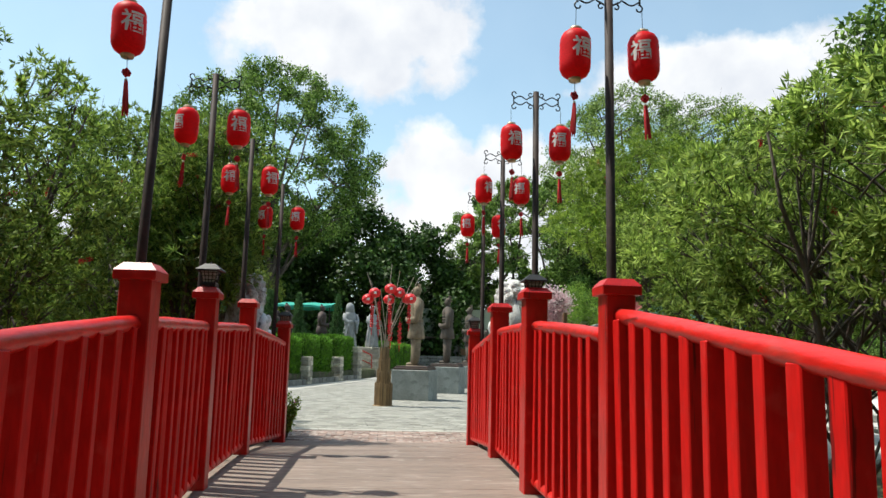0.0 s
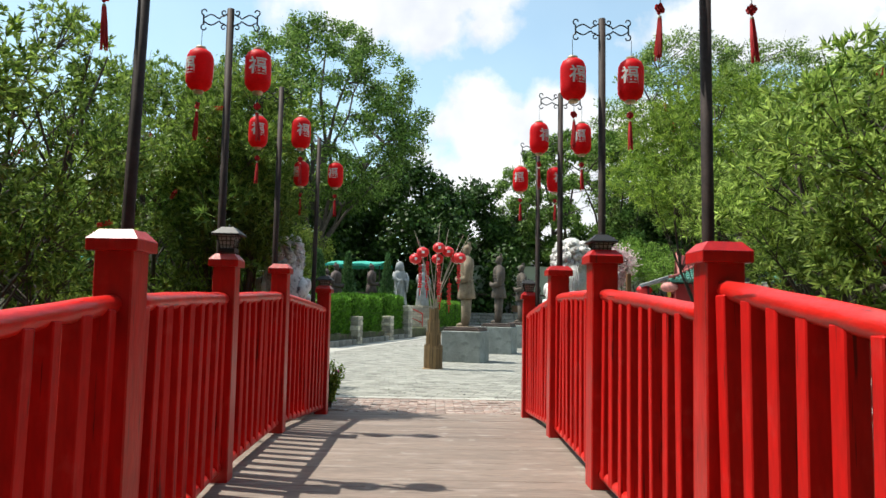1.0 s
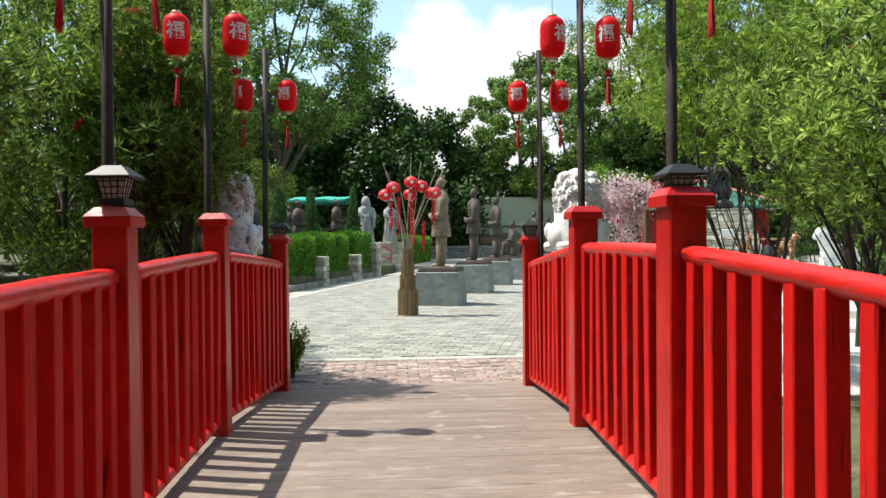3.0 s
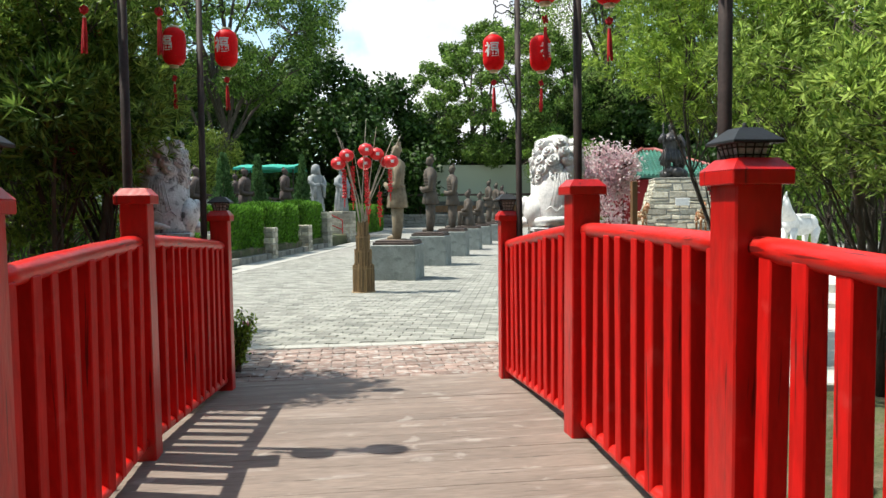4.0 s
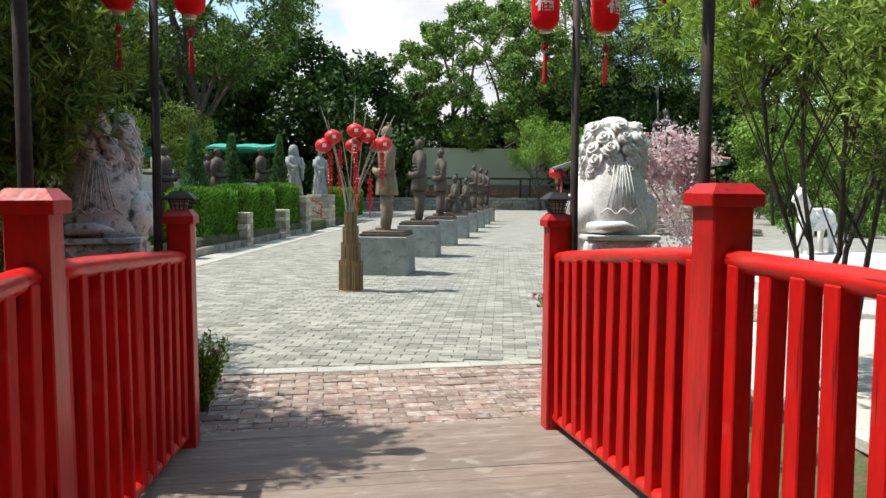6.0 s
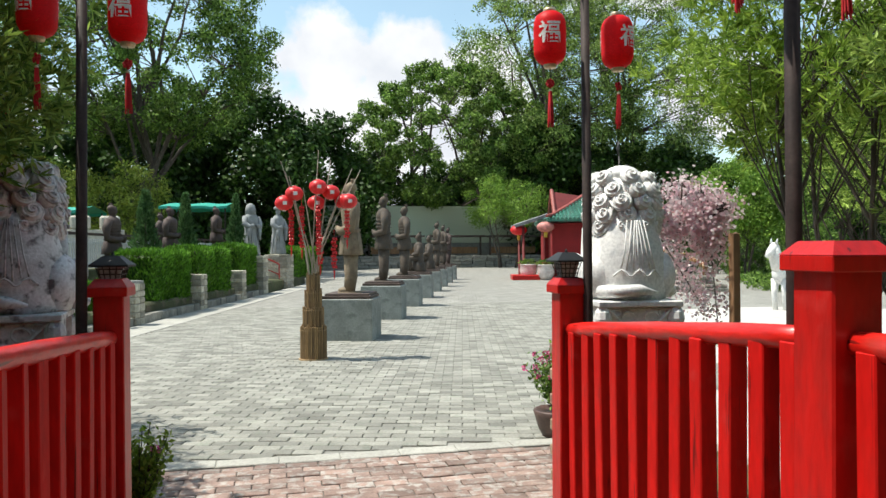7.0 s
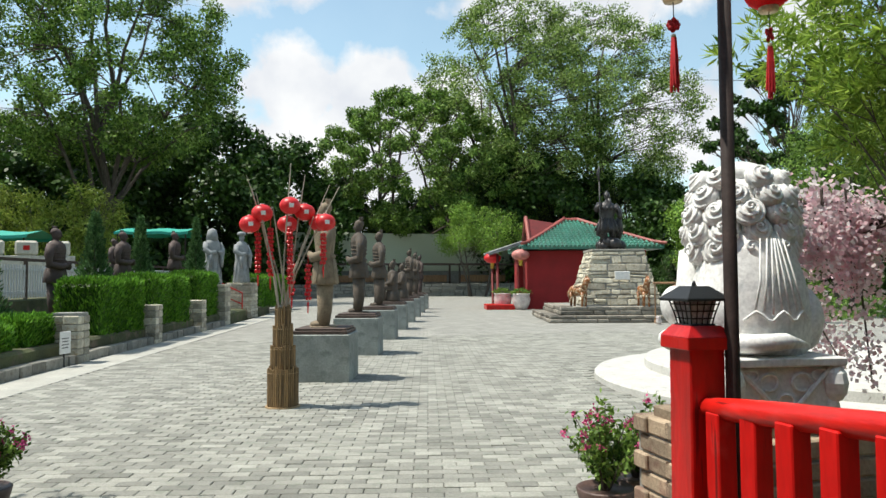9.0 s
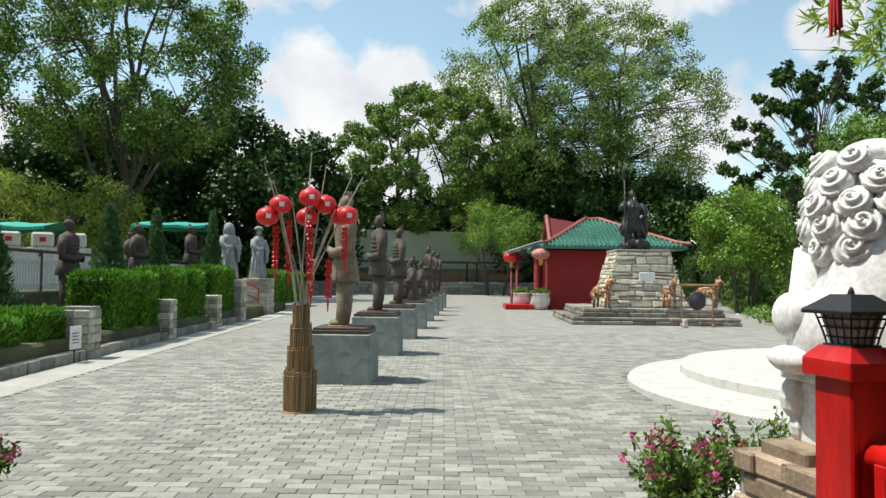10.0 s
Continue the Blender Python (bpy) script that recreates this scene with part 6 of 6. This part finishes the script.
def mural():
    """A long wall painted with pale sky and soft green hills."""
    m = bpy.data.materials.new("painted_wall")
    m.use_nodes = True
    n, l = m.node_tree.nodes, m.node_tree.links
    b = n["Principled BSDF"]
    b.inputs["Roughness"].default_value = 0.85
    tc, sep, nz = n.new("ShaderNodeTexCoord"), n.new("ShaderNodeSeparateXYZ"), n.new("ShaderNodeTexNoise")
    nz.inputs["Scale"].default_value, nz.inputs["Detail"].default_value = 0.22, 3
    ma, ramp = n.new("ShaderNodeMath"), n.new("ShaderNodeValToRGB")
    ma.operation = "MULTIPLY_ADD"
    ma.inputs[1].default_value = 2.2
    l.new(tc.outputs["Object"], sep.inputs[0])
    l.new(tc.outputs["Object"], nz.inputs["Vector"])
    l.new(nz.outputs["Fac"], ma.inputs[0])
    half = n.new("ShaderNodeMath")
    half.operation = "MULTIPLY_ADD"
    half.inputs[1].default_value, half.inputs[2].default_value = 0.40, -0.9
    l.new(sep.outputs["Z"], half.inputs[0])
    l.new(half.outputs[0], ma.inputs[2])
    ramp.color_ramp.interpolation = "CONSTANT"
    e = ramp.color_ramp.elements
    e[0].color, e[1].color = (0.06, 0.16, 0.14, 1), (0.50, 0.54, 0.40, 1)
    e[0].position, e[1].position = 0.0, 0.9
    for pz, c in ((0.35, (0.24, 0.32, 0.14, 1)), (0.55, (0.42, 0.38, 0.22, 1)), (0.72, (0.40, 0.46, 0.27, 1))):
        k = e.new(pz)
        k.color = c
    l.new(ma.outputs[0], ramp.inputs[0])
    l.new(ramp.outputs[0], b.inputs["Base Color"])
    return m


bm = bmesh.new()
box(bm, (14, 63, 3.9), (44, 0.3, 3.4), 0, 0.02)
solo("wall_painted", bm, mural(), "long wall painted with faded hills and sky", "wall", kind="structure")
bm = bmesh.new()
box(bm, (14, 63.2, 1.1), (44, 0.5, 2.3), 0, 0.02)
solo("wall_base", bm, M_MORTAR, "grey bank below the painted wall", "wall", kind="structure")
for i, (x, y) in enumerate(((4, 60.3), (9.5, 60.3), (15, 60.3), (20.5, 60.3))):
    t = thing("shelter", pose(x, y, 0), "low dark timber shelter before the painted wall", "shelter", "timber shelters")
    bm = bmesh.new()
    box(bm, (0, 0, 2.75), (5.0, 2.0, 0.16), 0, 0.02)
    part("roof", bm, M_BENCH, t)
    for sx in (-1, 1):
        bm = bmesh.new()
        tube(bm, [(sx * 2.3, 0, 0), (sx * 2.3, 0, 2.7)], 0.09, 8)
        part("post", bm, M_BENCH, t)
    bm = bmesh.new()
    box(bm, (0, 0, 0.9), (4.2, 0.5, 0.1), 0, 0.02)
    box(bm, (0, 0.3, 1.5), (4.2, 0.1, 0.6), 0, 0.02)
    part("bench", bm, M_WOOD, t)

# ---------------------------------------------------------------- flowering pots, blossoms, posts by the bridge
def flower_bush(x, y, z, h, r, seed, pot, flowers, label, leafmat=L_MID):
    q = np.random.default_rng(seed)
    t = thing("flowering_plant", pose(x, y, z), label, "plant", "flowering plants")
    zb = 0.0
    if pot:
        bm = bmesh.new()
        lathe(bm, [(0.10, 0), (0.13, 0.05), (0.16, 0.15), (0.17, 0.19), (0.16, 0.20), (0.145, 0.18)], 18)
        part("pot", bm, M_LAVAP, t, "brown glazed pot", smooth=True)
        zb = 0.18
    bm = bmesh.new()
    tips = []
    for k in range(26):
        a, rr = q.random() * math.tau, r * q.random() ** 0.6
        e = Vector((rr * math.cos(a), rr * math.sin(a), zb + h * (0.55 + 0.5 * q.random()) * (1 - 0.3 * rr / r)))
        tube(bm, [(0.02 * math.cos(a), 0.02 * math.sin(a), zb), (e.x * 0.4, e.y * 0.4, zb + (e.z - zb) * 0.55), e], [0.005, 0.004, 0.002], 4)
        tips.append(e)
    part("stem", bm, M_BARK, t)
    pos, d = [], []
    for e in tips:
        for _ in range(60):
            f = 0.25 + 0.75 * q.random()
            pos.append((e.x * f ** 1.2 + q.normal() * 0.02, e.y * f ** 1.2 + q.normal() * 0.02, zb + (e.z - zb) * f + q.normal() * 0.02))
            d.append((q.normal(), q.normal(), q.normal() + 0.4))
    leaves("foliage", leafmat, np.array(pos), np.array(d), 0.042, 0.020, t, seed)
    pos, d = [], []
    for e in tips[:flowers]:
        for _ in range(14):
            pos.append((e.x + q.normal() * 0.012, e.y + q.normal() * 0.012, e.z + q.normal() * 0.012))
            d.append((q.normal(), q.normal(), q.normal() + 0.3))
    if flowers:
        fl = leaves("flower_cluster", L_MAGENTA, np.array(pos), np.array(d), 0.022, 0.018, t, seed + 1)
        tagged(fl, "magenta petals", kind="stuff")


MAG = "potted shrub with magenta flowers beside the bridge's foot"
flower_bush(1.71, 1.78, 0.0, 0.52, 0.31, 71, True, 20, MAG)
flower_bush(2.02, 1.98, 0.0, 0.52, 0.31, 72, True, 12, MAG)
flower_bush(2.36, 1.92, 0.0, 0.58, 0.28, 73, True, 2, "potted leafy shrub with few magenta flowers by the brick pier")
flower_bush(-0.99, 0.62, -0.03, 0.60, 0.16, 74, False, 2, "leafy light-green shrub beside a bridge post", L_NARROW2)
flower_bush(-1.8, 2.9, -0.03, 0.42, 0.27, 75, True, 14, MAG)
bm = bmesh.new()
box(bm, (0, 0, 0.78), (0.044, 0.044, 1.56), 0, 0.004)
solo("timber_post", bm, M_WOOD, "brown square timber post behind the bridge rail", "post", m=pose(2.08, 0.12, -0.1))
# cascade of pink blossom on bare branches
blossom = thing("blossom_garland", pose(2.02, 0.42, 0), "cascade of pink artificial blossom tied to a timber post", "garland")
q = np.random.default_rng(55)
pos, d = [], []
for k in range(18):
    bm = bmesh.new()
    a = q.random() * math.tau
    ex, ey = -0.04 + 0.34 * math.cos(a) * q.random() ** 0.5 - 0.10, 0.18 * math.sin(a)
    s = Vector((0.06, -0.26, 1.60)) if k < 9 else Vector((-0.04 + 0.05 * q.normal(), 0.0, 1.70))
    m_ = Vector((ex * 0.8, ey * 0.8, 1.62 + 0.08 * q.normal()))
    e = Vector((ex, ey, 1.60 - 0.26 * q.random()))
    if k % 6 == 0:
        e = Vector((0.05 + 0.03 * k / 6, ey, 0.98 + 0.05 * k / 6))
    tube(bm, [s, m_, e], [0.008, 0.006, 0.003], 5)
    part("branch", bm, M_BARK, blossom)
    for _ in range(420):
        f = q.random()
        c = m_.lerp(e, f) if f > 0.2 else s.lerp(m_, f * 5)
        pos.append(tuple(c + Vector(q.normal(size=3)) * 0.045))
        d.append(tuple(q.normal(size=3)))
leaves("blossom", L_PINK, np.array(pos), np.array(d), 0.024, 0.021, blossom, 5)
bm = horse()
solo("horse_statue", bm, M_MARBLE, "white stone horse statue on the lawn beyond the platform", "statue", smooth=True, m=pose(9.1, 8.7, 0.23, 0, 0, 200) @ Matrix.Scale(1.4, 4))

# black granite memorial beside the narrow stone pillar
memorial = thing("granite_memorial", pose(-6.75, 2.85, -0.05, 0, 0, -20), "polished black granite slab with gilt lettering in the garden", "memorial")
bm = bmesh.new()
box(bm, (0, 0, 0.93), (1.10, 0.22, 1.86), 0, 0.012)
part("slab", bm, M_GRANITE, memorial)
bm = bmesh.new()
box(bm, (0, 0, 0.08), (1.5, 0.6, 0.24), 0, 0.015)
part("plinth", bm, M_MORTAR, memorial)
for k in range(3):
    bm = bmesh.new()
    for j, (cx, cz, sx_, sz_) in enumerate(((0, 0.09, 0.16, 0.025), (0, 0.02, 0.18, 0.02), (-0.075, -0.03, 0.02, 0.14), (0.075, -0.03, 0.02, 0.14), (0, -0.07, 0.13, 0.018))):
        box(bm, (-0.30 + 0.30 * k + cx, -0.113, 1.36 + cz), (sx_, 0.008, sz_))
    part("lettering", bm, M_GOLD, memorial, "gilt bars of carved lettering")
bm = bmesh.new()
lathe(bm, [(0.20, 0.0), (0.23, 0.06), (0.21, 0.20), (0.16, 0.34), (0.08, 0.42)], 18, (0, 0, 0), 1.2, 0.8)
ball(bm, (0.10, -0.03, 0.46), (0.13, 0.12, 0.11), 14)
ball(bm, (0.20, -0.05, 0.43), (0.07, 0.07, 0.055), 10)
for sx in (-1, 1):
    ball(bm, (sx * 0.21, -0.03, 0.09), (0.11, 0.15, 0.10), 12)
    tube(bm, [(0.10 + sx * 0.08, -0.10, 0.28), (0.14 + sx * 0.08, -0.16, 0.04)], [0.06, 0.05], 8)
    ball(bm, (0.06 + sx * 0.06, 0.02, 0.55), (0.03, 0.02, 0.04), 6)
solo("beast_statue", bm, M_GRANITE, "dark polished stone beast seated on the memorial slab", "statue", smooth=True, m=pose(-6.55, 2.80, 1.80, 0, 0, -20))

# ---------------------------------------------------------------- trees
BB = "multi-stemmed bottlebrush tree with narrow light-green leaf whorls"
for i, (x, y, h, sp, n) in enumerate(((2.9, -3.9, 2.7, 1.15, 24000), (3.3, -2.3, 3.0, 1.2, 26000), (3.7, -0.7, 3.3, 1.25, 26000), (3.20, 0.60, 3.8, 1.06, 24000), (5.2, 1.7, 4.0, 1.1, 26000), (2.95, -5.4, 2.7, 1.1, 20000),
                                    (5.0, -3.4, 3.5, 1.7, 18000))):
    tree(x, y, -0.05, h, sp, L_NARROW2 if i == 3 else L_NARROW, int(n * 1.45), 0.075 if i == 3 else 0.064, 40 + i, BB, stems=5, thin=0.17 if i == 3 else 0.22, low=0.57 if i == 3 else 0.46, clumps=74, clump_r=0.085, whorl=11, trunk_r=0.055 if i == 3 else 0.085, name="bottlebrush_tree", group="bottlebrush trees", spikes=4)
# leaves darkened here: the tree's shade is in their colour
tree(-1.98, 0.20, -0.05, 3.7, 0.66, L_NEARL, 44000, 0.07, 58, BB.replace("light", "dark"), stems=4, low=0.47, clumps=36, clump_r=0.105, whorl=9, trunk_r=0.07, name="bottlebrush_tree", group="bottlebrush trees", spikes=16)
tree(-2.0, 0.05, -0.05, 2.7, 0.55, L_MID, 8000, 0.095, 59, BB.replace("light", "dark"), stems=3, low=0.58, clumps=18, clump_r=0.12, whorl=9, trunk_r=0.05, name="bottlebrush_tree", group="bottlebrush trees")
BD = "dense multi-stemmed bottlebrush tree beside the bridge, shade put into its leaf colour"
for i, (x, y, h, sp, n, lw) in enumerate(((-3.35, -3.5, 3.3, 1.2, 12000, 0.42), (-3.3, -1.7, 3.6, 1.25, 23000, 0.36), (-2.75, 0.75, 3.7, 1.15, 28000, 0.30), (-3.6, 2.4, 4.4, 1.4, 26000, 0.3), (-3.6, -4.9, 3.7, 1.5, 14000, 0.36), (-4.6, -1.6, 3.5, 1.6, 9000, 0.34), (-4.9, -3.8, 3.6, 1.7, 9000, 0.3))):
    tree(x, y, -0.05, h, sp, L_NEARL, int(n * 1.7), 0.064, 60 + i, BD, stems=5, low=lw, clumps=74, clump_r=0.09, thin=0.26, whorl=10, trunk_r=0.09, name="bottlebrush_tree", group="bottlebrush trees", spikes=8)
tree(7.0, 0.8, -0.05, 5.9, 1.9, L_MID, 26000, 0.10, 57, "round-topped broad-leaved garden tree with dark green leaves", stems=2, low=0.25, clumps=70, clump_r=0.10, trunk_r=0.10, aspect=0.6, fork=5)
BT = "tall broad-leaved tree with an open leafy crown"
tree(-8.6, 45, 0, 22.5, 8.2, L_MID, 60000, 0.20, 81, BT, low=0.40, clumps=330, clump_r=0.043, trunk_r=0.31, aspect=0.7, fork=12)
tree(16.0, 66, 0, 20.0, 10.2, L_MID, 66000, 0.27, 82, "spreading broad-leaved tree with forked dark limbs", stems=2, low=0.30, clumps=300, clump_r=0.045, trunk_r=0.42, aspect=0.7, fork=8)
tree(25.3, 66, 0, 30.6, 10.2, L_LIGHT2, 58000, 0.255, 83, "large light-green tree with wispy branches above the pavilion", low=0.26, clumps=330, clump_r=0.045, trunk_r=0.40, aspect=0.6, fork=14)
tree(34.8, 66, 0, 30.3, 10.4, L_LIGHT2, 58000, 0.25, 84, "large light-green tree with wispy branches above the pavilion", low=0.26, clumps=330, clump_r=0.045, trunk_r=0.40, aspect=0.6, fork=14)
tree(37.0, 41, 0, 17.2, 6.4, L_DARK, 26000, 0.30, 85, "slender dark tree with tiered sparse branches", low=0.22, clumps=150, clump_r=0.034, trunk_r=0.22, aspect=0.7, limb=0.2)
for i, (x, y, h, sp) in enumerate(((-24, 60, 12, 7), (-16, 62, 12.5, 7), (-10, 56, 13.5, 6.5), (-3.5, 59, 14.5, 6.5), (2.5, 63, 13.6, 6), (8.5, 70, 11, 6), (25, 69, 14, 7), (26, 64, 13, 7), (35, 60, 11.5, 7), (45, 54, 10, 7), (-32, 52, 12, 8), (17, 70, 10, 6), (54, 46, 11, 7), (-38, 40, 11, 8))):
    tree(x, y, 0, h, sp, L_DARK, 21000, 0.42, 100 + i, "dark dense woodland tree behind the garden", low=0.03, clumps=48, clump_r=0.15, trunk_r=0.22, aspect=0.75, limb=0.15, name="woodland_tree", group="woodland trees", squash=1.2)
for i, (x, y, h, sp, m) in enumerate(((18.5, 56, 7.6, 4.0, L_LIGHT), (20.8, 20.0, 7.2, 2.2, L_MID), (20.0, 26, 5.4, 1.9, L_LIGHT), (24.5, 27, 3.0, 1.7, L_MID), (21.5, 23.5, 1.8, 1.3, L_MID), (27, 34, 4.2, 2.4, L_MID), (19.0, 20.5, 1.3, 1.2, L_MID), (22.3, 28.3, 1.9, 1.5, L_MID), (25.0, 31.0, 2.6, 1.8, L_DARK), (28.5, 35.0, 3.6, 2.4, L_DARK), (24.0, 34.5, 3.0, 2.2, L_DARK), (16.5, 17.5, 1.5, 1.2, L_MID))):
    tree(x, y, 0, h, sp, m, 16000 if h > 5 else 9000, 0.15 if h > 4 else 0.1, 130 + i, "rounded light-green garden bush" if h < 4.1 else "small rounded garden tree with bright green leaves", stems=4, low=0.52 if h > 7.4 else 0.4 if h > 5 else 0.06, clumps=34, clump_r=0.16, trunk_r=0.07 * h / 3, aspect=0.5, name="garden_bush", group="garden bushes")
# unseen trees added behind the camera; they keep sky light off the near faces
for i, (x, y, h, sp) in enumerate(((-8.0, -13.0, 11.0, 4.3), (-2.0, -15.5, 12.5, 4.8), (4.5, -15.0, 12.0, 4.6), (10.0, -12.0, 10.5, 4.3))):
    tree(x, y, -0.05, h, sp, L_DARK, 14000, 0.36, 170 + i, "dark dense tree added unseen behind the camera to block sky light", low=0.05, clumps=48, clump_r=0.15, trunk_r=0.18, aspect=0.7, limb=0.15, name="woodland_tree", group="woodland trees", squash=1.2)
# yellow-green bamboo and undergrowth along the back
q = np.random.default_rng(91)
for i in range(7):
    x, y = -24 + i * 2.6 + q.normal() * 0.4, 41 + q.normal()
    tree(x, y, 0.5, 5.5 + 1.6 * q.random(), 1.9, L_BAMBOO, 6000, 0.26, 150 + i, "clump of yellow-green bamboo behind the terrace", stems=6, low=0.08, clumps=26, clump_r=0.16, trunk_r=0.10, aspect=0.25, name="bamboo_clump", group="bamboo clumps", droop=0.5)
n = 60000
px, py = q.uniform(-45, 60, n), q.uniform(52, 62, n)
py = np.where((px > 1.5) & (px < 24), py + 13, py)
hz = 5.0 + 1.4 * np.sin(px * 0.45) + 0.8 * np.sin(px * 1.3 + 1)
pos = np.stack([px, py, hz * q.random(n) ** 0.7], 1)
und = leaves("undergrowth", L_DARK, pos, q.normal(size=(n, 3)) + np.array([0, -0.6, 0.2]), 0.5, 0.34, None, 92)
tagged(und, "dark shrubby undergrowth below the woodland trees", "undergrowth", kind="stuff")

n = 34000
px, py = q.uniform(15.2, 34, n), q.uniform(17.5, 37, n)
keep = (py < 18.0 + (px - 14.9) * 1.65)
px, py = px[keep], py[keep]
pos = np.stack([px, py, (0.25 + 0.2 * np.sin(px * 2.1) * np.sin(py * 1.7)) * q.random(len(px))], 1)
bedp = leaves("ground_cover", L_MID, pos, q.normal(size=(len(px), 3)) + np.array([0, 0, 0.8]), 0.16, 0.07, None, 93)
tagged(bedp, "low leafy planting beside the plaza", "plants", kind="stuff")

# ---------------------------------------------------------------- single clay bricks of the apron and single pavers
bm = bmesh.new()
paver_shape(bm, 0, 0, 0, 0, 0.196, 0.094, 0.04, 0.006)
brick_mesh = finish(bm, "brick", M_BRICK1)
q = np.random.default_rng(14)
rows = 14
for r_ in range(rows):
    for k in range(-9, 11):
        x, y = 0.15 + (k + 0.5 * (r_ % 2)) * 0.202, 0.165 + r_ * 0.0995
        if abs(x - 0.15) > 1.88:
            continue
        b = new("brick", brick_mesh)
        b.parent = apron
        b.matrix_basis = pose(x, y, 0.006 + q.normal() * 0.0025, q.normal() * 0.5, q.normal() * 0.5, q.normal() * 0.9 + (180 if q.random() < 0.5 else 0))
bm = bmesh.new()
paver_shape(bm, 0, 0, 0, 0, PV_L - 0.005, PV_W - 0.005, 0.026, 0.0055)
paver_mesh = finish(bm, "paver", M_PAVER1)
for x, y in single_places:
    p = new("paver", paver_mesh)
    p.parent = pavement
    p.matrix_basis = pose(x, y, 0.006 + q.normal() * 0.0016, q.normal() * 0.25, q.normal() * 0.25, -PLAZA_TURN + q.normal() * 0.3)
